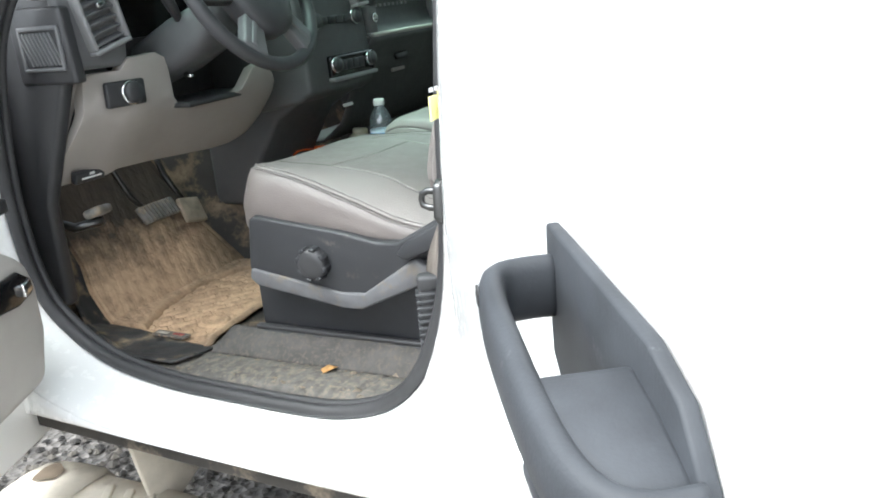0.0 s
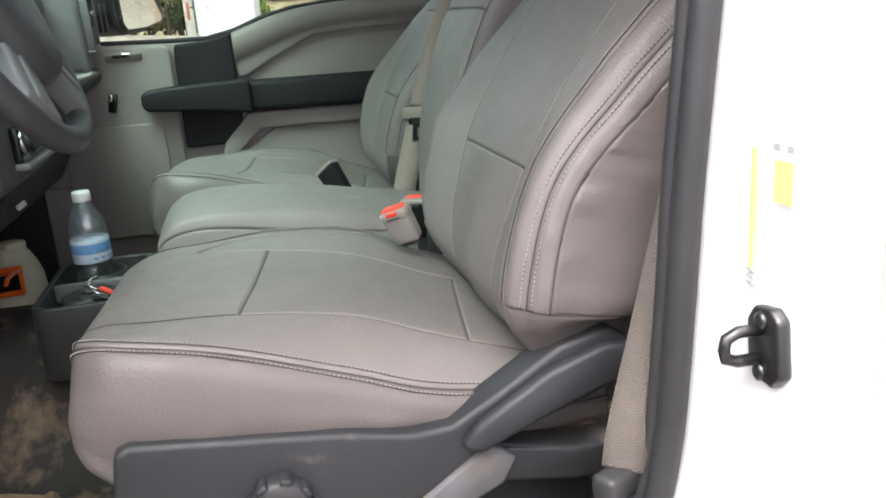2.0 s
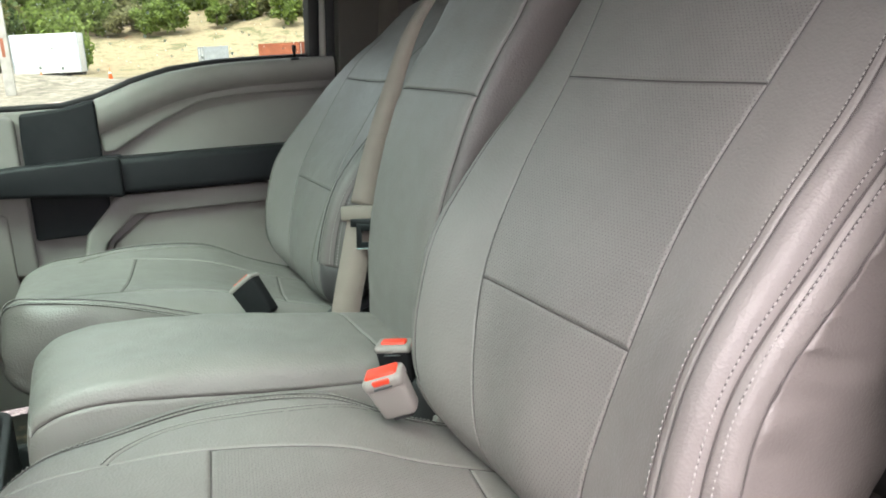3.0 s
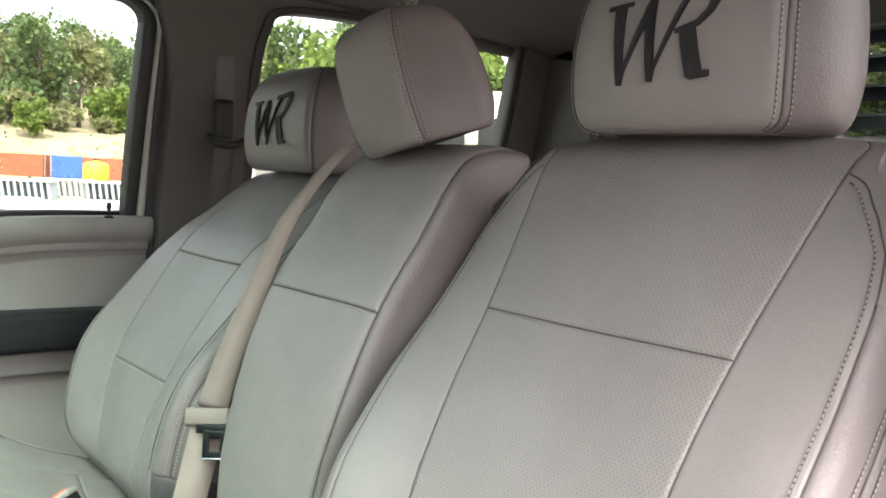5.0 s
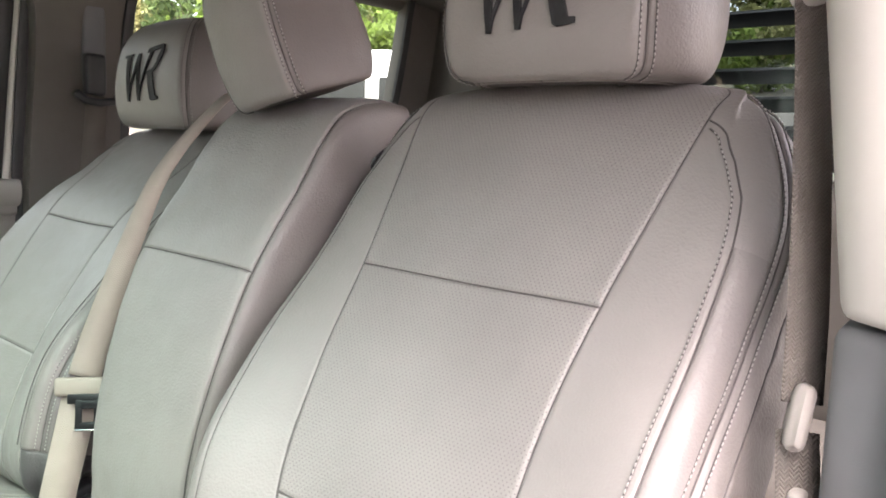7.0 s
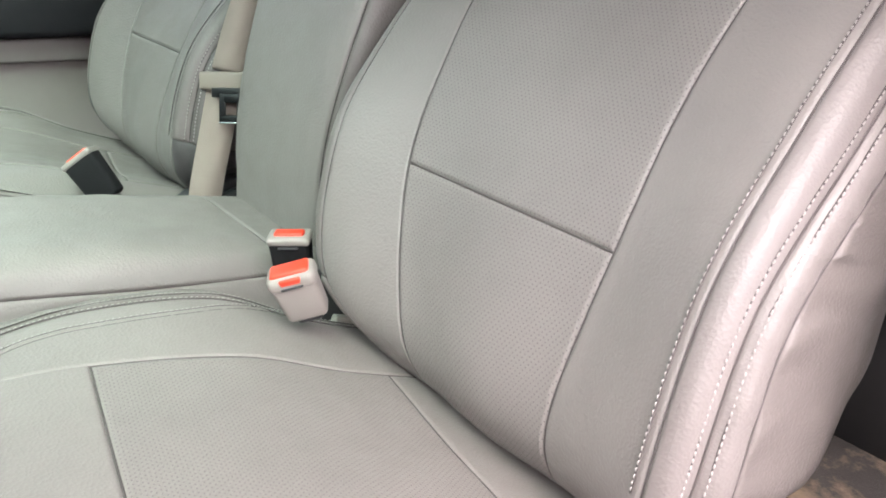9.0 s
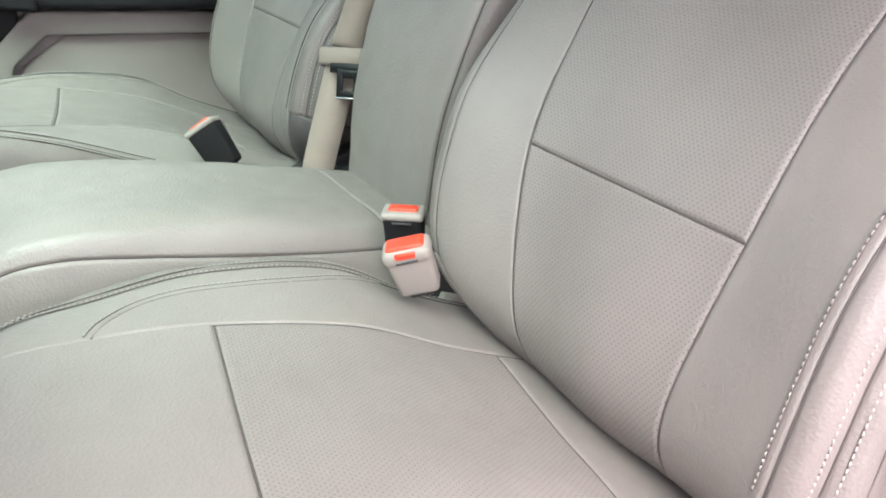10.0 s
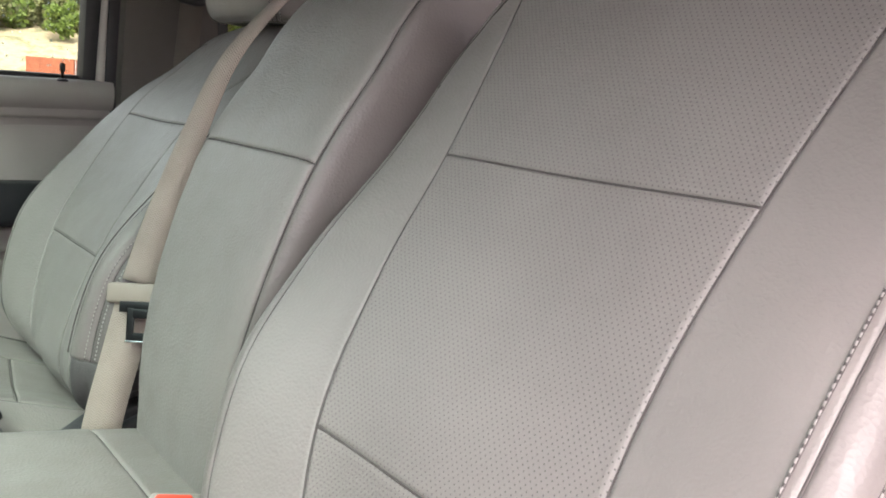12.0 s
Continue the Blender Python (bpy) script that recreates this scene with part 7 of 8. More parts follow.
def rear_door():
    """The near rear door, standing open, its painted outside towards the front."""
    P = door_pose((-0.600, 0.020), (-0.846, -0.533), (-0.533, 0.846))
    d = thing("door_2", P(0.5, 0, 0.66), "white painted rear truck door standing open", "door", kind="structure")
    prof = [(0.62, -0.030), (0.66, -0.012), (0.74, -0.004), (0.90, 0.004), (1.06, 0.006), (1.22, 0.004), (1.36, -0.004), (1.44, -0.010), (1.478, -0.018)]
    n = 26
    v = []
    for s in np.linspace(-0.004, 1.03, n):
        for z, dd in prof:
            v.append((s, dd - 0.012 * max(0, (0.06 - s) / 0.05) ** 2, z))
    remap(put("outer_skin", v, grid_faces(n, len(prof)), WHITE_PAINT, d, solid=0.002), P)
    remap(plate("inner_shell", [(0.07, 0.63), (1.02, 0.63), (1.02, 1.46), (0.07, 1.46)], "y", -0.11, -0.035, PLASTIC_DARK, d), P)
    # window frame and glass
    fr = [(0.035, 1.475), (0.035, 1.95), (0.10, 2.0), (0.80, 2.0), (0.92, 1.90), (1.0, 1.475)]
    inn = [(0.20, 1.495), (0.12, 1.90), (0.15, 1.945), (0.77, 1.945), (0.86, 1.87), (0.92, 1.485)]
    k = len(fr)
    vv = [(a, dd, b) for dd, src in ((-0.02, fr), (-0.02, inn), (-0.06, inn), (-0.06, fr)) for a, b in src]
    remap(put("window_frame", vv, grid_faces(4, k, True) + [(3 * k + i, 3 * k + (i + 1) % k, (i + 1) % k, i) for i in range(k)], PLASTIC_BLACK, d, smooth=False), P)
    remap(put("pane", [(a, -0.04, b) for a, b in inn], [tuple(range(k))], TINT, d, smooth=False), P)
    # handle: backing cup, strap on two feet, lock hole
    h = remap(plate("handle_cup", [(0.700, 1.296), (0.700, 1.3175), (0.73, 1.317), (0.862, 1.314), (0.895, 1.304), (0.916, 1.280), (0.922, 1.24), (0.91, 1.215), (0.74, 1.215), (0.705, 1.24)], "y", 0.002, 0.010, HANDLE, d, "black plastic handle cup", bevel=0.002, segments=2), P)
    path = [(0.712, 0.008), (0.712, 0.028), (0.717, 0.041), (0.732, 0.048), (0.78, 0.052), (0.84, 0.053), (0.888, 0.049), (0.908, 0.040), (0.915, 0.026), (0.915, 0.008)]
    path = curve(path, 40)
    rows = []
    for i, (s, dd) in enumerate(path):
        t = path[min(i + 1, 39)] - path[max(i - 1, 0)]
        t /= np.linalg.norm(t)
        nn = np.array([-t[1], t[0]])
        for a in np.linspace(0, 2 * math.pi, 14, endpoint=False):
            w = 0.0075 * math.cos(a)
            rows.append((s + nn[0] * w, dd + nn[1] * w, 1.284 - 0.018 * max(0.0, (s - 0.80) / 0.115) ** 1.6 + 0.0185 * np.sign(math.sin(a)) * abs(math.sin(a)) ** 0.6))
    remap(put("handle_strap", rows, grid_faces(40, 14, True) + [tuple(range(14)), tuple(range(39 * 14, 40 * 14))], HANDLE, d, "dark grey strap handle"), P)
    remap(plate("handle_block", [(0.838, 1.250), (0.838, 1.292), (0.846, 1.296), (0.875, 1.291), (0.905, 1.281), (0.910, 1.276), (0.910, 1.250)], "y", 0.008, 0.050, HANDLE, d, "solid foot of the handle", bevel=0.004, segments=3), P)
    remap(plate("handle_shelf", [(0.80, 1.222), (0.80, 1.234), (0.912, 1.240), (0.912, 1.222)], "y", 0.008, 0.050, HANDLE, d, bevel=0.004), P)
    hole = [(0.735 + 0.005 * math.cos(a), 0.0555, 1.292 + 0.006 * math.sin(a)) for a in np.linspace(0, 2 * math.pi, 16, endpoint=False)]
    remap(put("lock_hole", hole + [(s, 0.0565, z) for s, _, z in hole], grid_faces(2, 16, True) + [tuple(range(16, 32))], PLASTIC_BLACK, d, smooth=False), P)


rear_door()


def driver_door():
    P = door_pose((-0.585, 1.175), (-0.90, -0.44), (-0.44, 0.90))
    d = thing("door_3", P(0.5, 0, 0.64), "open driver's door with taupe inner trim and white painted edge", "door", kind="structure")
    remap(plate("shell", [(0.0, 0.63), (1.05, 0.63), (1.05, 1.46), (0.02, 1.46)], "y", -0.085, 0.0, WHITE_DUSTY, d, bevel=0.012, segments=3), P)
    remap(plate("upper_trim", [(0.07, 1.045), (1.0, 1.05), (1.0, 1.47), (0.09, 1.45), (0.06, 1.40), (0.055, 1.08)], "y", -0.135, -0.085, PLASTIC_MID, d, "taupe door trim", bevel=0.02, segments=4), P)
    remap(plate("map_pocket", [(0.10, 0.745), (1.0, 0.74), (1.0, 1.035), (0.13, 1.04), (0.075, 1.01), (0.05, 0.95), (0.055, 0.85)], "y", -0.185, -0.085, PLASTIC_MID, d, "taupe map pocket", bevel=0.035, segments=5), P)
    sw = remap(plate("switch_panel", [(0.10, 0.945), (0.16, 0.935), (0.30, 0.95), (0.30, 1.0), (0.14, 1.0), (0.10, 0.975)], "y", -0.195, -0.18, GLOSS_BLACK, d, bevel=0.006), P)
    remap(plate("switch_key", [(0.115, 0.955), (0.15, 0.95), (0.15, 0.975), (0.118, 0.98)], "y", -0.204, -0.19, CHROME, sw, bevel=0.003), P)
    remap(plate("check_stop", [(-0.02, 1.085), (0.02, 1.085), (0.02, 1.115), (-0.02, 1.115)], "y", -0.12, -0.05, PLASTIC_BLACK, d, bevel=0.004), P)
    remap(plate("lower_corner", [(-0.05, 0.58), (0.30, 0.602), (0.30, 0.76), (0.12, 0.745), (0.05, 0.70), (0.01, 0.64)], "y", -0.100, -0.084, WHITE_DUSTY, d, bevel=0.006, segments=3), P)
    return d


driver_door()


def b_pillar():
    # painted pillar body between the doors
    body = plate("pillar_body", [(-0.585, 0.014), (-0.56, 0.034), (-0.45, 0.064), (-0.41, 0.03), (-0.41, -0.16), (-0.57, -0.16), (-0.595, -0.02)], "z", 0.75, 1.99, WHITE_PAINT, bevel=0.012, segments=3)
    # the body follows the door opening's lean
    for v in body.data.vertices:
        v.co.y += -0.09 * (v.co.z - 1.14) * (0.5 if v.co.z > 1.14 else 0.2) - 0.012
    tagged(body, "white painted door pillar", "pillar", kind="structure")
    post = plate("hinge_post", [(-0.612, -0.06), (-0.607, -0.008), (-0.598, 0.006), (-0.575, 0.006), (-0.575, -0.10)], "z", 0.655, 1.995, WHITE_PAINT, bevel=0.006)
    for v in post.data.vertices:
        v.co.y -= 0.075 * (v.co.z - 1.14)
    tagged(post, "white painted hinge post behind the door opening", "pillar", kind="structure")
    up = plate("pillar_trim", [(-0.425, 0.052), (-0.385, 0.050), (-0.352, 0.028), (-0.345, -0.02), (-0.350, -0.12), (-0.425, -0.13)], "z", 1.480, 2.05, PLASTIC_LIGHT, bevel=0.012, segments=3)
    for v in up.data.vertices:
        v.co.x += 0.14 * (v.co.z - 1.48)
    tagged(up, "light taupe upper pillar trim", "pillar trim", kind="structure")
    lo = plate("pillar_trim", [(-0.425, 0.056), (-0.383, 0.052), (-0.350, 0.028), (-0.343, -0.02), (-0.348, -0.125), (-0.425, -0.135)], "z", 0.70, 1.477, PLASTIC_DARK, bevel=0.010, segments=3)
    tagged(lo, "charcoal lower pillar trim", "pillar trim", kind="structure")
    # striker on the jamb
    s = thing("door_striker", (-0.505, 0.062, 1.14), "black steel door striker loop bolted to the white jamb", "striker")
    base = [(-0.548, 1.118), (-0.542, 1.168), (-0.530, 1.176), (-0.506, 1.172), (-0.497, 1.158), (-0.500, 1.124), (-0.516, 1.107), (-0.536, 1.105)]
    plate("base", base, "y", 0.052, 0.066, STEEL, s, bevel=0.004, segments=3)
    tube("loop", [(-0.518, 0.060, 1.154), (-0.517, 0.086, 1.154), (-0.517, 0.097, 1.149), (-0.517, 0.099, 1.140), (-0.517, 0.097, 1.131), (-0.517, 0.086, 1.127), (-0.518, 0.060, 1.127)], 0.0055, STEEL, s, sides=10)
    for z in (1.163, 1.116):
        turned("bolt", [(0.008, 0), (0.008, 0.004), (0.004, 0.006), (0.001, 0.006)], (-0.521, 0.065, z), (0, 1, 0), STEEL, s, sides=12)
    # placards with unreadable print
    YEL = plain("yellow_label", (0.80, 0.76, 0.30), 0.5, vary=0.05)
    GREYP = plain("grey_print", (0.45, 0.45, 0.46), 0.6, vary=0.1)
    st = thing("placard", (-0.50, 0.058, 1.27), "white and yellow certification labels on the door jamb", "label")
    def y_at(z):
        return 0.059 - 0.09 * (z - 1.14) * 0.5 + 0.004
    box("yellow_strip", (-0.497, y_at(1.25) + 0.004, 1.255), (0.006, 0.003, 0.105), YEL, st, bevel=0.0)
    box("yellow_patch", (-0.530, y_at(1.28) + 0.000, 1.283), (0.024, 0.003, 0.035), YEL, st, bevel=0.0)
    for x in (-0.518, -0.536):
        box("printed_bar", (x, y_at(1.31), 1.310), (0.009, 0.003, 0.006), GREYP, st, bevel=0.0)
    for k in range(3):
        box("printed_bar", (-0.498, y_at(1.20) + 0.003, 1.190 + 0.006 * k), (0.010, 0.003, 0.002), GREYP, st, bevel=0.0)


b_pillar()


def driver_belt():
    b = thing("driver_belt", (-0.41, 0.15, 0.98), "grey seat belt hanging beside the driver's seat", "seat belt")
    ribbon("strap", [(-0.270, -0.045, 1.86), (-0.296, -0.035, 1.68), (-0.316, -0.016, 1.50), (-0.326, 0.004, 1.41)], [(0.006, 0.022, 0.004)] * 2 + [(0.008, 0.020, 0.004)] * 2, 0.0014, BELT_GREY, b)
    ribbon("lower_strap", [(-0.326, 0.008, 1.39), (-0.352, 0.045, 1.26), (-0.384, 0.095, 1.12), (-0.408, 0.134, 1.02), (-0.414, 0.146, 0.975)], [(0.010, 0.016, 0.003), (0.010, 0.018, 0.003), (0.010, 0.020, 0.003), (0.010, 0.020, 0.003), (0.010, 0.018, 0.003)], 0.0014, BELT_GREY, b)
    box("latch_tongue", (-0.326, 0.010, 1.402), (0.016, 0.050, 0.050), BUCKLE_GREY, b, "grey plastic latch tongue", bevel=0.008, turn=(12, -8, 20))
    box("belt_button", (-0.336, 0.026, 1.345), (0.012, 0.015, 0.017), BUCKLE_GREY, b, bevel=0.004)
    box("belt_guide", (-0.287, -0.040, 1.740), (0.020, 0.040, 0.08), PLASTIC_LIGHT, b, "light plastic belt guide on the pillar", bevel=0.012, segments=4)
    boot = box("boot", (-0.412, 0.150, 0.962), (0.03, 0.055, 0.03), PLASTIC_BLACK, b, "black rubber belt boot", bevel=0.008, turn=(0, 0, 28))
    for k in range(9):
        box("boot_fold", (-0.412, 0.152, 0.942 - 0.0125 * k), (0.034, 0.060, 0.008), PLASTIC_TRIM, b, bevel=0.003, turn=(0, 0, 28))
    box("boot_core", (-0.412, 0.152, 0.84), (0.026, 0.050, 0.22), PLASTIC_BLACK, b, bevel=0.004, turn=(0, 0, 28))
    # far side belt on its pillar
    f = thing("passenger_belt", (1.26, -0.17, 1.66), "grey seat belt in its loop on the far pillar", "seat belt")
    box("height_slide", (1.287, -0.205, 1.80), (0.02, 0.05, 0.24), PLASTIC_DARK, f, bevel=0.008)
    box("loop_body", (1.268, -0.198, 1.705), (0.03, 0.045, 0.09), PLASTIC_BLACK, f, bevel=0.010)
    tube("loop", [(1.252, -0.150, 1.665), (1.250, -0.170, 1.650), (1.250, -0.20, 1.646), (1.250, -0.230, 1.650), (1.252, -0.252, 1.668)], 0.009, PLASTIC_BLACK, f, sides=10)
    ribbon("strap", [(1.253, -0.197, 1.66), (1.245, -0.180, 1.52), (1.235, -0.160, 1.38), (1.222, -0.135, 1.20)], [(0.004, 0.022, 0.004)] * 4, 0.0014, BELT_GREY, f)


driver_belt()

# headliner hook, rear bench, slatted guard behind the back window
hk = thing("coat_hook", (1.08, -0.58, 2.02), "small taupe plastic coat hook on the headliner", "hook")
box("hook_base", (1.08, -0.58, 2.026), (0.06, 0.025, 0.02), PLASTIC_MID, hk, bevel=0.006)
for dx in (-0.018, 0.018):
    tube("hook_arm", [(1.08 + dx, -0.58, 2.018), (1.08 + dx, -0.575, 2.000), (1.08 + dx, -0.56, 1.996), (1.08 + dx, -0.55, 2.004)], 0.006, PLASTIC_MID, hk)
rb = thing("rear_bench", (0.43, -0.95, 0.70), "taupe cloth rear bench seat", "seat")
box("bench_back", (0.43, -1.12, 1.22), (1.56, 0.16, 0.62), HEADLINER, rb, bevel=0.05, turn=(-12, 0, 0), segments=4)
box("bench_cushion", (0.43, -0.86, 1.0), (1.56, 0.46, 0.16), HEADLINER, rb, bevel=0.05, segments=4)
box("bench_base", (0.43, -0.86, 0.80), (1.50, 0.42, 0.26), PLASTIC_BLACK, rb, bevel=0.02)
for x in (0.43, 1.0):
    box("bench_headrest", (x, -1.19, 1.585), (0.24, 0.09, 0.13), HEADLINER, rb, bevel=0.035, segments=4)
pane = put("window_1", [(-0.26, -1.30, 1.50), (1.12, -1.30, 1.50), (1.12, -1.30, 2.02), (-0.26, -1.30, 2.02)], [(0, 1, 2, 3)], PRIVACY, smooth=False)
tagged(pane, "tinted rear window pane", "window", kind="structure")
pane = put("window_2", [(1.40, -1.16, 1.46), (1.40, -0.34, 1.46), (1.315, -0.34, 2.03), (1.315, -1.16, 2.03)], [(0, 1, 2, 3)], TINT, smooth=False)
tagged(pane, "tinted rear door window pane", "window", kind="structure")
rack = thing("window_guard", (0.43, -1.52, 0.9), "black slatted steel guard behind the rear window", "window guard")
for k in range(9):
    box("guard_slat", (0.43, -1.50, 1.43 + 0.072 * k), (1.50, 0.05, 0.012), STEEL, rack, bevel=0.002, turn=(38, 0, 0))
for x in (-0.34, 1.20):
    box("guard_post", (x, -1.52, 1.45), (0.05, 0.05, 1.30), STEEL, rack, bevel=0.004)

fr = tube("roof_rail", [(1.312, 0.62, 1.92), (1.312, 0.40, 1.995), (1.308, 0.1, 2.012), (1.305, -0.4, 2.022), (1.30, -1.3, 2.0)], 0.036, HEADLINER, sides=12)
tagged(fr, "taupe headliner edge above the far doors", "roof rail", kind="structure")
# near side: roof rail and the wall behind the near rear opening
rr = tube("roof_rail", [(-0.40, 0.42, 2.03), (-0.40, 0.0, 2.055), (-0.40, -0.6, 2.06), (-0.40, -1.3, 2.03)], 0.05, HEADLINER, sides=10)
tagged(rr, "taupe headliner edge above the doors", "roof rail", kind="structure")
cq = plate("wall_near_rear", [(-1.36, 0.60), (-0.95, 0.60), (-1.02, 1.0), (-1.0, 1.45), (-1.1, 1.9), (-1.0, 2.06), (-1.36, 2.06)], "x", -0.58, -0.46, WHITE_PAINT)
tagged(cq, "white painted rear cab corner", "cab corner", kind="structure")


# ---- outside: yard, bank, woods, things in the yard ----
def ground_height(x, y):
    r = math.hypot(x, y)
    az = math.degrees(math.atan2(y, x))
    def ramp01(a, b):
        t = min(1, max(0, (r - a) / (b - a)))
        return t * t * (3 - 2 * t)
    side = 1.0 if -150 < az < 70 else 0.25
    back = min(1, max(0, (-az - 22) / 14)) if az < 0 and az > -120 else 0.0
    h = side * ((6.0 + 1.2 * noise.noise(Vector((x * 0.02, y * 0.02, 0)))) * ramp01(114, 138) + 13 * ramp01(138, 230) + 22 * ramp01(190, 420) - 0.6 * ramp01(45, 95))
    h += back * 8.0 * ramp01(26, 75)
    # low gravel berm along the yard's edge
    h += float(np.interp(az, (-5, -1.9, 3.9, 10, 15, 21), (0, 0.42, 0.95, 1.30, 1.35, 0))) * math.exp(-((r - 46) / 4.5) ** 2)
    h += 0.5 * noise.noise(Vector((x * 0.08, y * 0.08, 5))) * ramp01(100, 130) + 0.03 * noise.noise(Vector((x * 0.9, y * 0.9, 2))) * ramp01(3, 8)
    return h


GRAVEL, t, b = material("gravel_and_dirt")
co = coords(t)
stones = node(t, "ShaderNodeTexVoronoi", Scale=38.0)
t.links.new(co, stones.inputs["Vector"])
grey = ramp(t, stones.outputs["Color"], [(0.0, (0.05, 0.046, 0.042)), (0.5, (0.12, 0.11, 0.10)), (1.0, (0.24, 0.22, 0.20))])
tan = ramp(t, noise_tex(t, co, 0.35, 9, 0.7), [(0.3, (0.20, 0.145, 0.085)), (0.5, (0.36, 0.285, 0.175)), (0.62, (0.12, 0.125, 0.055)), (0.75, (0.30, 0.23, 0.14))])
dist = t.nodes.new("ShaderNodeVectorMath")
dist.operation = "LENGTH"
t.links.new(co, dist.inputs[0])
far = maths(t, "DIVIDE", dist.outputs["Value"], 100.0)
pale = ramp(t, noise_tex(t, co, 1.7, 9, 0.75), [(0.34, (0.10, 0.088, 0.07)), (0.48, (0.25, 0.215, 0.165)), (0.62, (0.42, 0.37, 0.30))])
yard = mix(t, ramp(t, far, [(0.10, (0, 0, 0)), (0.22, (1, 1, 1)), (0.455, (1, 1, 1)), (0.475, (0, 0, 0))]), grey, pale)
t.links.new(mix(t, ramp(t, far, [(0.46, (0, 0, 0)), (0.95, (1, 1, 1))]), yard, tan), b.inputs["Base Color"])
b.inputs["Roughness"].default_value = 0.95
bump(t, b, maths(t, "ADD", stones.outputs["Distance"], noise_tex(t, co, 1.2, 8)), 0.8, 0.02)

rad = [0, 0.6, 1.2, 2, 3, 4.5, 6.5, 9, 12, 16, 21, 27, 34, 38, 41, 43.5, 46, 48.5, 51, 54, 58, 65, 70, 74, 78, 82, 86, 90, 95, 102, 112, 125, 140, 160, 185, 220, 280, 360, 480, 700, 1100, 1800, 3000]
seg = 144
gv = [(0.0, 0.0, 0.0)]
for r in rad[1:]:
    for k in range(seg):
        a = 2 * math.pi * k / seg
        gv.append((r * math.cos(a), r * math.sin(a), ground_height(r * math.cos(a), r * math.sin(a))))
gf = [(0, 1 + k, 1 + (k + 1) % seg) for k in range(seg)]
for j in range(len(rad) - 2):
    o, p = 1 + j * seg, 1 + (j + 1) * seg
    gf += [(o + k, o + (k + 1) % seg, p + (k + 1) % seg, p + k) for k in range(seg)]
tagged(put("ground", gv, gf, GRAVEL), "grey gravel yard rising into a tan dirt bank", "ground", kind="structure")

# loose stones beside the truck
rng = random.Random(2)
pv, pf = [], []
for k in range(2600):
    x, y = rng.uniform(-0.75, 0.75), rng.uniform(-0.1, 2.2)
    s = rng.uniform(0.008, 0.022)
    o = len(pv)
    sx, sy, sz = s * rng.uniform(0.7, 1.3), s * rng.uniform(0.7, 1.3), s * rng.uniform(0.5, 0.9)
    q = rng.uniform(0, 6.28)
    for dx, dy, dz in ((1, 0, 0), (0.3, 0.95, 0.1), (-0.8, 0.6, 0), (-0.8, -0.6, 0.1), (0.3, -0.95, 0), (0.1, 0.1, 0.9), (0, 0, -0.6)):
        dx, dy = dx * math.cos(q) - dy * math.sin(q), dx * math.sin(q) + dy * math.cos(q)
        pv.append((x + dx * sx, y + dy * sy, 0.008 + dz * sz))
    for a in range(5):
        pf += [(o + a, o + (a + 1) % 5, o + 5), (o + (a + 1) % 5, o + a, o + 6)]
PEBBLE, t, b = material("pebble")
geo = t.nodes.new("ShaderNodeNewGeometry")
t.links.new(ramp(t, geo.outputs["Random Per Island"], [(0, (0.02, 0.018, 0.016)), (0.6, (0.055, 0.048, 0.042)), (1, (0.14, 0.125, 0.105))]), b.inputs["Base Color"])
b.inputs["Roughness"].default_value = 0.9
tagged(put("gravel", pv, pf, PEBBLE, smooth=False), "loose grey gravel stones beside the truck", "gravel", kind="stuff")

# step and frame under the door
STEP = plain("dusty_step", (0.55, 0.50, 0.42), 0.75, grain=0.5, scale=120, vary=0.2, blotch=9, dust=(0.30, 0.25, 0.19), dust_amount=0.15, dust_scale=7)
stp = thing("running_board", (-0.56, 0.6, 0.34), "dusty pale running board below the door", "running board")
rows = []
for y in np.linspace(-0.9, 1.03, 24):
    rows += [(x, y, z) for x, z in ((-0.46, 0.37), (-0.455, 0.41), (-0.47, 0.436), (-0.53, 0.442), (-0.60, 0.438), (-0.66, 0.42), (-0.69, 0.39), (-0.68, 0.36), (-0.60, 0.345), (-0.49, 0.35))]
put("board", rows, grid_faces(24, 10, True) + [tuple(range(10)), tuple(range(230, 240))], STEP, stp)
rows = []
for y, k, dz in ((1.034, 1.06, 0.006), (1.10, 1.06, 0.006), (1.18, 1.03, 0.002), (1.225, 0.96, -0.006), (1.245, 0.8, -0.02)):
    rows += [(-0.57 + (x + 0.57) * k, y, 0.39 + (z - 0.39) * k + dz) for x, z in ((-0.46, 0.37), (-0.452, 0.41), (-0.47, 0.440), (-0.53, 0.448), (-0.60, 0.444), (-0.66, 0.425), (-0.69, 0.39), (-0.68, 0.36), (-0.60, 0.345), (-0.49, 0.35))]
put("end_cap", rows, grid_faces(5, 10, True) + [tuple(range(10)), tuple(range(40, 50))], STEP, stp, "pale dusty end cap with a wet stain")
STAIN = plain("wet_stain", (0.16, 0.125, 0.09), 0.6, vary=0.15, blotch=30)
put("stain", [(-0.535 + 0.034 * (1 + 0.22 * math.sin(3 * a)) * math.cos(a), 1.135 + 0.036 * (1 + 0.16 * math.sin(2 * a + 1)) * math.sin(a), 0.4605) for a in np.linspace(0, 2 * math.pi, 30, endpoint=False)], [tuple(range(30))], STAIN, stp, "dark wet stain", smooth=False)
for k in range(15):
    box("tread_bar", (-0.555, 0.10 + 0.060 * k, 0.444), (0.105, 0.020, 0.012), STEP, stp, bevel=0.004, turn=(0, 0, 32))
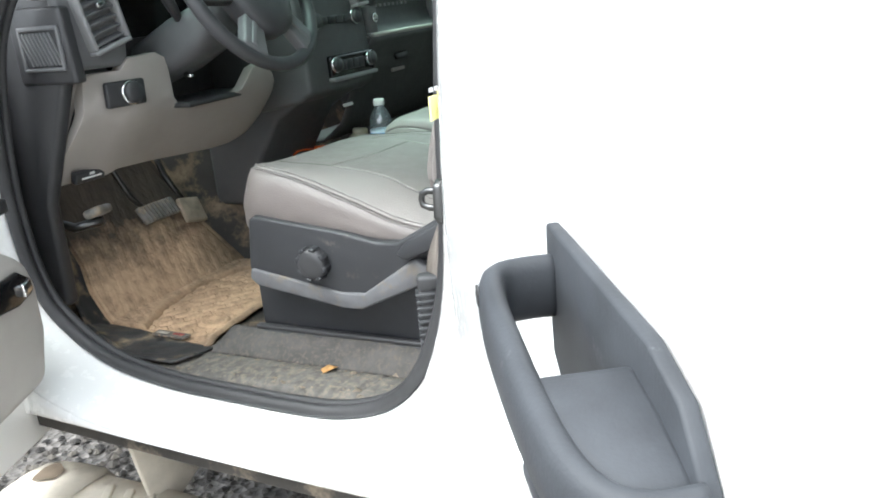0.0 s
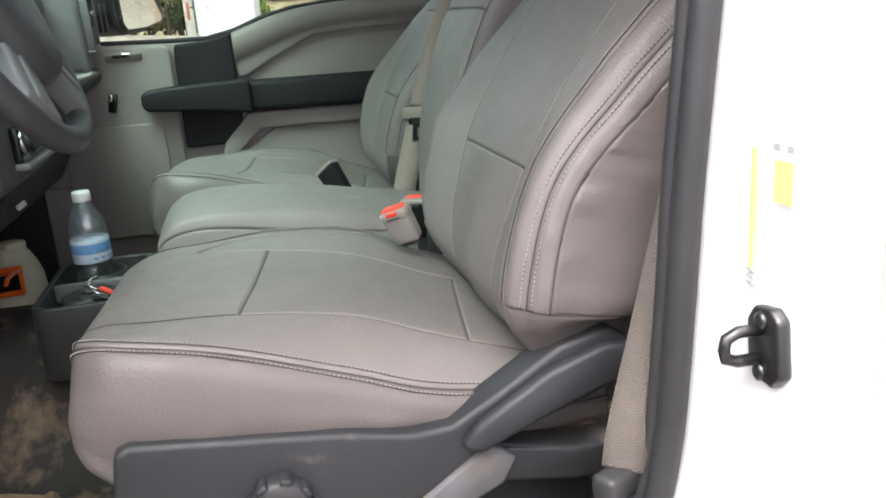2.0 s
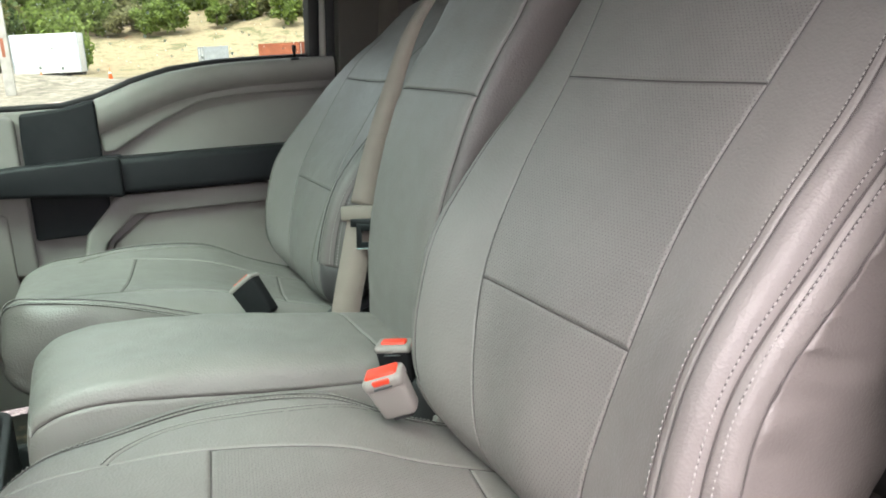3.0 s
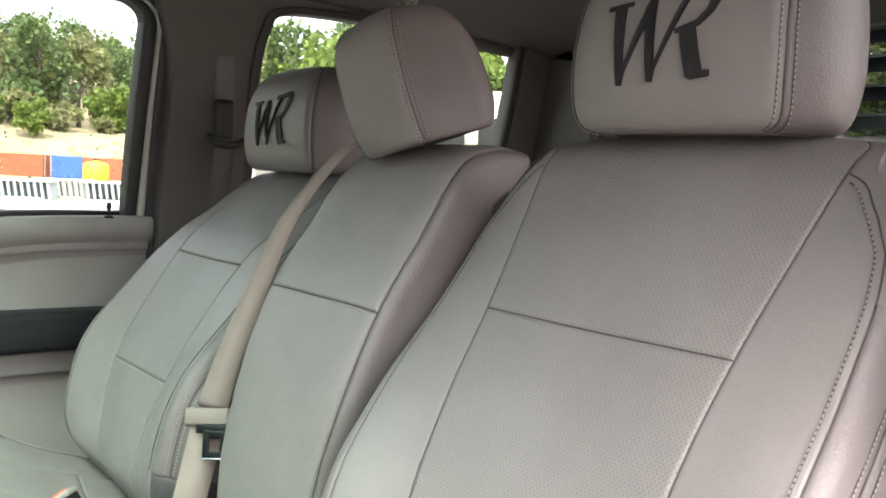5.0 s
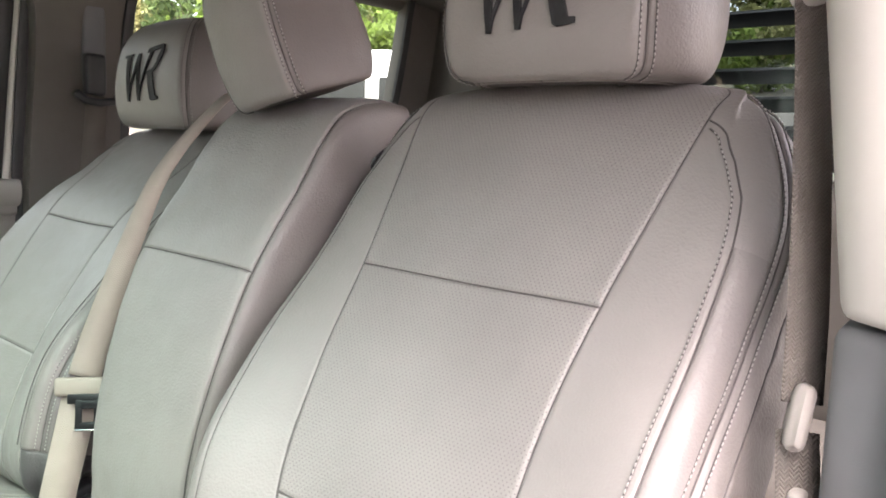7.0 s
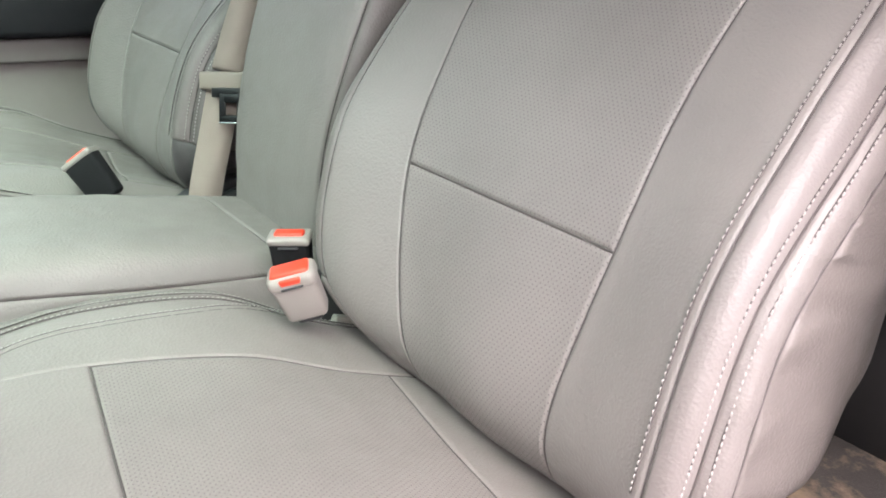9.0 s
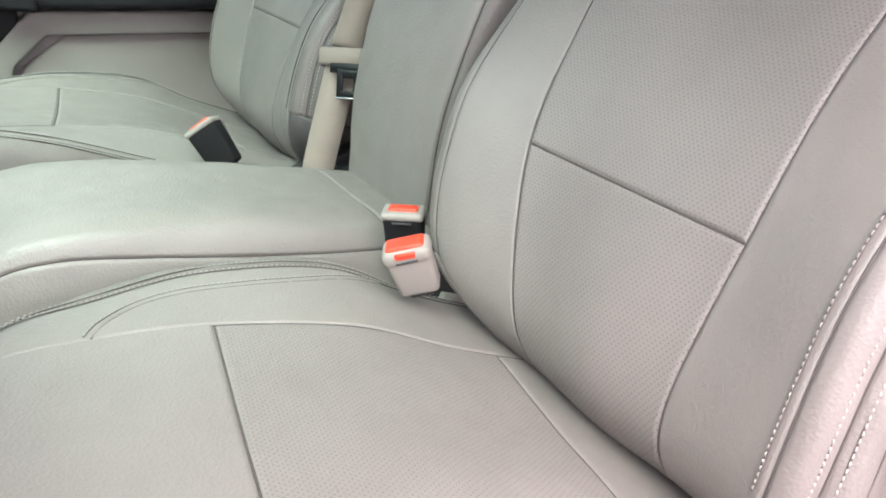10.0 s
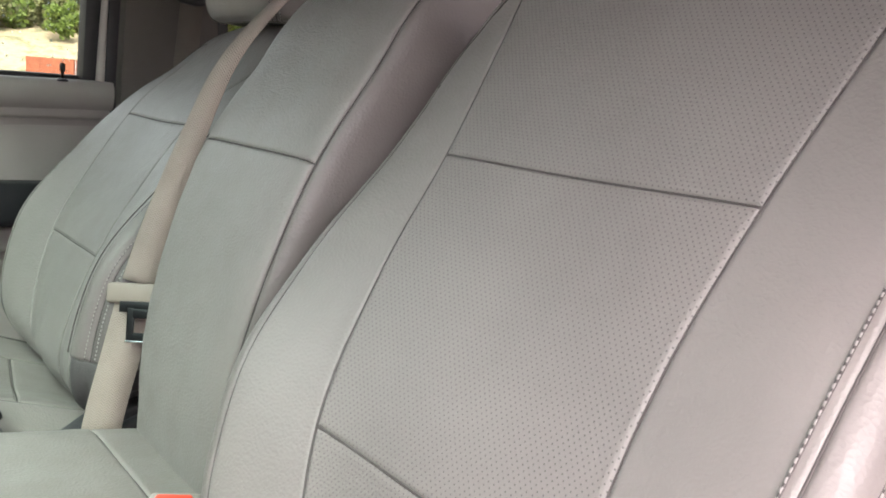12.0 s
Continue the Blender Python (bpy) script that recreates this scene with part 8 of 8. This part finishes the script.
for y in (0.84, -0.2):
    plate("bracket", [(-0.55, 0.625), (-0.34, 0.625), (-0.34, 0.44), (-0.43, 0.40), (-0.50, 0.40), (-0.52, 0.45)], "y", y, y + 0.012, STEP, stp, bevel=0.004)
    plate("bracket_web", [(-0.36, 0.625), (-0.34, 0.625), (-0.34, 0.42), (-0.36, 0.42)], "y", y + 0.013, y + 0.17, STEP, stp, bevel=0.003)
fr = box("frame_rail", (-0.10, 0.5, 0.47), (0.08, 3.6, 0.18), plain("dirty_frame", (0.04, 0.038, 0.035), 0.8, vary=0.3, dust=(0.2, 0.16, 0.12), dust_amount=0.1), bevel=0.01)
tagged(fr, "dirty black steel frame rail under the cab", "frame rail", kind="structure")
pinch = box("rocker_flange", (-0.565, 0.62, 0.616), (0.022, 1.30, 0.040), plain("dirty_flange", (0.05, 0.045, 0.04), 0.8, vary=0.3, dust=(0.28, 0.23, 0.17), dust_amount=0.2, dust_scale=8), bevel=0.006, turn=(2.4, 0, 0))
tagged(pinch, "dirty black flange below the rocker panel", "flange", kind="structure")

# woods
BARK = plain("bark", (0.10, 0.08, 0.06), 0.95, grain=0.8, scale=30, vary=0.3)


def leaf_material(name, dark, light):
    m, t, b = material(name)
    geo = t.nodes.new("ShaderNodeNewGeometry")
    t.links.new(ramp(t, geo.outputs["Random Per Island"], [(0, dark), (0.6, light), (1, tuple(min(1, c * 1.5) for c in light))]), b.inputs["Base Color"])
    b.inputs["Roughness"].default_value = 0.7
    through_leaf = t.nodes.new("ShaderNodeBsdfTranslucent")
    t.links.new(b.inputs["Base Color"].links[0].from_socket, through_leaf.inputs["Color"])
    both = node(t, "ShaderNodeMixShader", Fac=0.45)
    t.links.new(b.outputs[0], both.inputs[1])
    t.links.new(through_leaf.outputs[0], both.inputs[2])
    t.links.new(both.outputs[0], t.nodes["Material Output"].inputs["Surface"])
    return m


LEAVES = [leaf_material("leaves_deep", (0.055, 0.085, 0.03), (0.12, 0.17, 0.06)), leaf_material("leaves_fresh", (0.09, 0.13, 0.03), (0.19, 0.26, 0.06)), leaf_material("leaves_olive", (0.10, 0.11, 0.04), (0.21, 0.21, 0.09))]


def make_tree(seed, height, spread, mat, bushy=0.25):
    rng = random.Random(seed)
    tr = thing("tree", (0, 0, 0), "green leafy tree on the dirt bank", "tree", "trees on the bank")
    items = [tube_lists([(0, 0, -0.5), (0.1, 0, height * 0.3), (0.0, 0.15, height * 0.6), (0.1, 0, height * 0.85)], [0.03 * height, 0.022 * height, 0.014 * height, 0.004 * height], 7)]
    clumps = []
    for k in range(16):
        a = rng.uniform(0, 6.28)
        h = height * rng.uniform(bushy, 0.95)
        rr = spread * (1 - ((h / height - 0.5) / 0.62) ** 2) * rng.uniform(0.35, 0.85)
        c = (rr * math.cos(a), rr * math.sin(a), h)
        clumps.append((c, spread * rng.uniform(0.28, 0.48)))
        items.append(tube_lists([(0, 0, h * 0.65), (c[0] * 0.5, c[1] * 0.5, h * 0.85), c], [0.008 * height, 0.005 * height, 0.002 * height], 5))
    v, f = join_lists(items)
    put("trunk", v, f, BARK, tr)
    lv, lf = [], []
    for c, r in clumps:
        for k in range(95):
            d = Vector((rng.gauss(0, 1), rng.gauss(0, 1), rng.gauss(0, 0.8))).normalized() * r * rng.uniform(0.5, 1.05)
            p = Vector(c) + d
            u = Vector((rng.gauss(0, 1), rng.gauss(0, 1), rng.gauss(0, 1))).normalized()
            w = u.cross(Vector((rng.gauss(0, 1), rng.gauss(0, 1), rng.gauss(0, 1)))).normalized()
            s = rng.uniform(0.26, 0.50)
            o = len(lv)
            lv += [p - u * s, p + w * s * 0.6 - u * s * 0.1, p + u * s, p - w * s * 0.6 + u * s * 0.1]
            lf.append((o, o + 1, o + 2, o + 3))
    put("crown", lv, lf, mat, tr, smooth=False)
    return tr


kinds = [make_tree(21, 13, 4.2, LEAVES[0]), make_tree(22, 11, 4.6, LEAVES[0]), make_tree(23, 9, 3.8, LEAVES[1]), make_tree(24, 10, 4.0, LEAVES[2]), make_tree(25, 5, 2.8, LEAVES[1], 0.1), make_tree(26, 4, 2.6, LEAVES[2], 0.1)]
rng = random.Random(8)
spots = []
for k in range(92):
    az = rng.uniform(-42, 22)
    r = rng.uniform(142, 215)
    spots.append((az, r, rng.choice((0, 0, 1, 1, 2, 3, 3)), rng.uniform(1.0, 1.5)))
for k in range(45):
    az = rng.uniform(-100, -26)
    r = rng.uniform(55, 110)
    spots.append((az, r, rng.choice((2, 3, 3, 4, 5)), rng.uniform(0.6, 0.95)))
for k in range(26):
    spots.append((rng.uniform(-22, 12), rng.uniform(132, 142), rng.choice((4, 5)), rng.uniform(0.6, 1.1)))
for k in range(20):
    spots.append((rng.uniform(-0.5, 14), rng.uniform(92, 112), rng.choice((1, 2, 3)), rng.uniform(0.6, 0.9)))
for k in range(16):
    spots.append((rng.uniform(22, 80), rng.uniform(60, 120), rng.choice((0, 1, 2, 3)), rng.uniform(0.7, 1.1)))
for k in range(84):
    spots.append((rng.uniform(-42, 22), rng.uniform(139, 172), rng.choice((4, 5, 4)), rng.uniform(1.1, 1.9)))
for n, (az, r, kind, s) in enumerate(spots):
    x, y = r * math.cos(radians(az)), r * math.sin(radians(az))
    m = pose(x, y, ground_height(x, y) - 0.1, 0, 0, rng.uniform(0, 360)) @ Matrix.Scale(s, 4)
    tr = copy_thing(kinds[kind], m)
    tr.scale = (s, s, s * rng.uniform(0.9, 1.15))
for k, tr in enumerate(kinds):
    az, r = -30 - 6 * k, 84
    x, y = r * math.cos(radians(az)), r * math.sin(radians(az))
    tr.location = (x, y, ground_height(x, y) - 0.1)

# yard things
RUST = plain("rust_red_steel", (0.33, 0.10, 0.05), 0.6, vary=0.2, blotch=1.2)
BLUE_STEEL = plain("blue_steel", (0.04, 0.12, 0.38), 0.5, vary=0.15, blotch=1.2)
YELLOW = plain("yellow_tank", (0.75, 0.45, 0.04), 0.5, vary=0.1, blotch=2)
GALV = plain("galvanised_sheet", (0.40, 0.43, 0.46), 0.45, metal=0.3, vary=0.15, blotch=2)
WHITE_BOX = plain("white_box_body", (0.80, 0.80, 0.80), 0.5, vary=0.03)
TYRE = plain("tyre", (0.02, 0.02, 0.02), 0.8)


def at(az, r):
    x, y = r * math.cos(radians(az)), r * math.sin(radians(az))
    return x, y, ground_height(x, y)


def container(az, r, turn, L, mat, label):
    x, y, z = at(az, r)
    c = thing("shipping_container", (x, y, z), label, "shipping container", "shipping containers")
    m = pose(x, y, z, 0, 0, turn)
    def add(name, items, mt):
        v, f = join_lists(items)
        put(name, [m @ Vector(p) for p in v], f, mt, c, smooth=False)
    add("body", [block_lists((0, 0, 1.3), (L, 2.36, 2.5))], mat)
    for sx in (-1, 1):
        for sy in (-1, 1):
            add("corner_post", [block_lists((sx * L / 2, sy * 1.18, 1.3), (0.16, 0.16, 2.6))], mat)
    for k in range(int(L / 0.28)):
        for sy in (-1, 1):
            add("rib", [block_lists((-L / 2 + 0.2 + 0.28 * k, sy * 1.19, 1.3), (0.12, 0.06, 2.3))], mat)
    for sx in (-1, 1):
        for k in range(4):
            add("lock_bar", [block_lists((sx * (L / 2 + 0.03), -0.8 + 0.53 * k, 1.3), (0.05, 0.05, 2.3))], WHITE_BOX if k % 2 else mat)
    return c


container(-13.6, 108, 40, 6.0, RUST, "rust-red shipping container in the yard")
container(-18.0, 109, 64, 6.0, RUST, "rust-red shipping container at the foot of the bank")
container(-20.6, 111, 80, 6.0, RUST, "rust-red shipping container at the foot of the bank")
container(-15.9, 104, 76, 3.0, BLUE_STEEL, "blue steel container behind the panel stacks")
container(-9.0, 112, -80, 3.0, GALV, "small grey container on the bank's foot")


def tank(az, r):
    x, y, z = at(az, r)
    tk = thing("liquid_tank", (x, y, z), "yellow plastic liquid tank in the yard", "tank")
    turned("tank_body", [(0.1, 0), (0.9, 0.05), (1.0, 0.2), (1.0, 1.5), (0.85, 1.75), (0.3, 1.85), (0.25, 1.95)], (x, y, z), (0, 0, 1), YELLOW, tk, sides=24)
    turned("tank_lid", [(0.28, 1.93), (0.28, 2.02), (0.05, 2.05)], (x, y, z), (0, 0, 1), TYRE, tk, sides=16)


tank(-17.5, 72)


def sheet_stack(az, r, turn, n, label):
    """Upright ribbed panels leaning in a row."""
    x, y, z = at(az, r)
    s = thing("panel_stack", (x, y, z), label, "panel stack", "panel stacks")
    m = pose(x, y, z, 0, 0, turn)
    for k in range(n):
        v, f = block_lists((-n * 0.12 + 0.24 * k, 0, 0.33), (0.10, 1.1, 0.66), (0, 8, 0))
        put("panel", [m @ Vector(p) for p in v], f, GALV, s, smooth=False)
    v, f = block_lists((0, 0, 0.69), (n * 0.25, 1.2, 0.06))
    put("cap_sheet", [m @ Vector(p) for p in v], f, WHITE_BOX, s, smooth=False)


sheet_stack(-15.6, 40, 70, 9, "row of grey ribbed steel panels under a pale sheet")
sheet_stack(-18.4, 37, 80, 12, "row of grey ribbed steel panels stored on edge")
sheet_stack(-12.0, 36, 60, 14, "low row of grey steel panels stored on edge")
for az, r, w in ((-11, 27, 2.4), (-14.5, 25, 2.8), (-18.5, 26, 3.0), (-8.5, 24, 2.2)):
    x, y, z = at(az, r)
    b_ = thing("wrapped_pallet", (x, y, z), "low pallet of pale wrapped goods on the gravel", "pallet", "wrapped pallets")
    m = pose(x, y, z, 0, 0, rng.uniform(50, 110))
    for k in range(5):
        v, f = block_lists((-w / 2 + w * k / 4, 0, 0.07), (0.12, 1.1, 0.14))
        put("runner", [m @ Vector(p) for p in v], f, BARK, b_, smooth=False)
    v, f = block_lists((0, 0, 0.27), (w, 1.1, 0.26))
    put("wrapped_load", [m @ Vector(p) for p in v], f, WHITE_BOX, b_, bevel=0.08)


def box_trailer(az, r, turn):
    x, y, z = at(az, r)
    c = thing("box_trailer", (x, y, z), "white box trailer parked at the edge of the yard", "trailer")
    m = pose(x, y, z, 0, 0, turn)
    def add(name, v, f, mt, parent=c, **kw):
        return put(name, [m @ Vector(p) for p in v], f, mt, parent, **kw)
    add("cargo_box", *block_lists((0, 0, 2.3), (5.0, 2.4, 3.1)), WHITE_BOX, bevel=0.05)
    for sx in (-1, 1):
        for sy in (-1, 1):
            add("corner_trim", *block_lists((sx * 2.5, sy * 1.2, 2.3), (0.09, 0.09, 3.12)), GALV, smooth=False)
    for k in range(9):
        for sy in (-1, 1):
            add("panel_joint", *block_lists((-2.2 + 0.55 * k, sy * 1.203, 2.3), (0.03, 0.02, 2.95)), WHITE_BOX, smooth=False)
    add("chassis", *block_lists((0, 0, 0.62), (5.0, 1.6, 0.2)), TYRE, smooth=False)
    add("drawbar", *block_lists((3.1, 0, 0.55), (1.4, 0.14, 0.14)), TYRE, smooth=False)
    for px in (-0.9, 0.0):
        for sy in (-1, 1):
            turned("wheel", [(0.1, 0), (0.36, 0), (0.39, 0.05), (0.39, 0.22), (0.36, 0.26), (0.1, 0.26)], m @ Vector((px, sy * 1.0 - 0.13, 0.39)), m.to_3x3() @ Vector((0, 1, 0)), TYRE, c, sides=20)


box_trailer(0.9, 76, 78)


def cone(az, r):
    x, y, z = at(az, r)
    c = thing("traffic_cone", (x, y, z), "orange traffic cone with a white band", "traffic cone", "traffic cones")
    OR = bpy.data.materials.get("cone_orange") or plain("cone_orange", (0.85, 0.16, 0.03), 0.5, vary=0.05)
    put("base", *block_lists((x, y, z + 0.03), (0.42, 0.42, 0.06)), OR, c, bevel=0.01)
    turned("body", [(0.17, 0.05), (0.03, 0.95)], (x, y, z), (0, 0, 1), OR, c, sides=18)
    turned("band", [(0.115, 0.45), (0.09, 0.62)], (x, y, z), (0, 0, 1), WHITE_BOX, c, sides=18)


for az, r in ((1.56, 68), (4.6, 56), (-2.4, 72)):
    cone(az, r)


def gate_post(az, r):
    x, y, z = at(az, r)
    p = thing("gate_post", (x, y, z), "pale weathered square post with a rusty slot", "post")
    body = box("shaft", (x, y, z + 2.2), (0.40, 0.40, 4.4), plain("pale_concrete", (0.42, 0.40, 0.37), 0.9, grain=0.4, scale=30, vary=0.2, blotch=3), p, bevel=0.02)
    box("slot", (x - 0.2, y + 0.02, z + 1.95), (0.02, 0.13, 0.75), RUST, body, bevel=0.01)


gate_post(3.75, 39)


def barrier_fence(az0, az1, r, n):
    """Sagging orange safety fence on thin stakes."""
    x, y, z = at(0.5 * (az0 + az1), r)
    p = thing("safety_fence", (x, y, z), "sagging orange plastic safety fence along the yard", "fence")
    OR = bpy.data.materials["cone_orange"]
    tops = []
    for k in range(n):
        x, y, z = at(az0 + (az1 - az0) * k / (n - 1), r)
        tops.append((x, y, z + 0.50 - 0.08 * (k % 2)))
        tube("stake", [(x + 0.03, y, z - 0.05), (x + 0.03, y, z + 0.62)], 0.015, GALV, p, sides=6)
    for dz in (0.0, -0.10, -0.20):
        ribbon("rail", [(a, b, c + dz) for a, b, c in tops], [(0.0, 0.0, 0.035)] * n, 0.004, OR, p, n=40)


barrier_fence(4.9, 9.5, 40.5, 7)


def van(az, r, turn):
    x, y, z = at(az, r)
    c = thing("van", (x, y, z), "tan and white van parked behind the truck", "van")
    TAN = plain("tan_paint", (0.42, 0.20, 0.09), 0.35, vary=0.05, coat=0.4)
    m = pose(x, y, z, 0, 0, turn)
    def add(name, v, f, mt, **kw):
        return put(name, [m @ Vector(p) for p in v], f, mt, c, **kw)
    add("lower_body", *block_lists((0, 0, 1.25), (5.6, 2.1, 1.7)), TAN, bevel=0.12, bevel_segments=3)
    add("roof", *block_lists((0, 0, 2.55), (5.2, 1.95, 0.95)), WHITE_BOX, bevel=0.25, bevel_segments=4)
    for sy in (-1, 1):
        for k in range(4):
            add("side_window", *block_lists((-1.9 + 1.25 * k, sy * 1.0, 2.30), (1.0, 0.06, 0.55)), TYRE, bevel=0.05)
    add("front_window", *block_lists((-2.62, 0, 2.3), (0.06, 1.6, 0.6)), TYRE, bevel=0.05)
    add("front_window", *block_lists((2.62, 0, 2.3), (0.06, 1.6, 0.6)), TYRE, bevel=0.05)
    for px in (-1.8, 1.8):
        for sy in (-1, 1):
            turned("wheel", [(0.1, 0), (0.36, 0), (0.4, 0.05), (0.4, 0.22), (0.36, 0.26), (0.1, 0.26)], m @ Vector((px, sy * 1.0 - 0.13, 0.4)), m.to_3x3() @ Vector((0, 1, 0)), TYRE, c, sides=20)


van(-43.5, 13.5, 20)
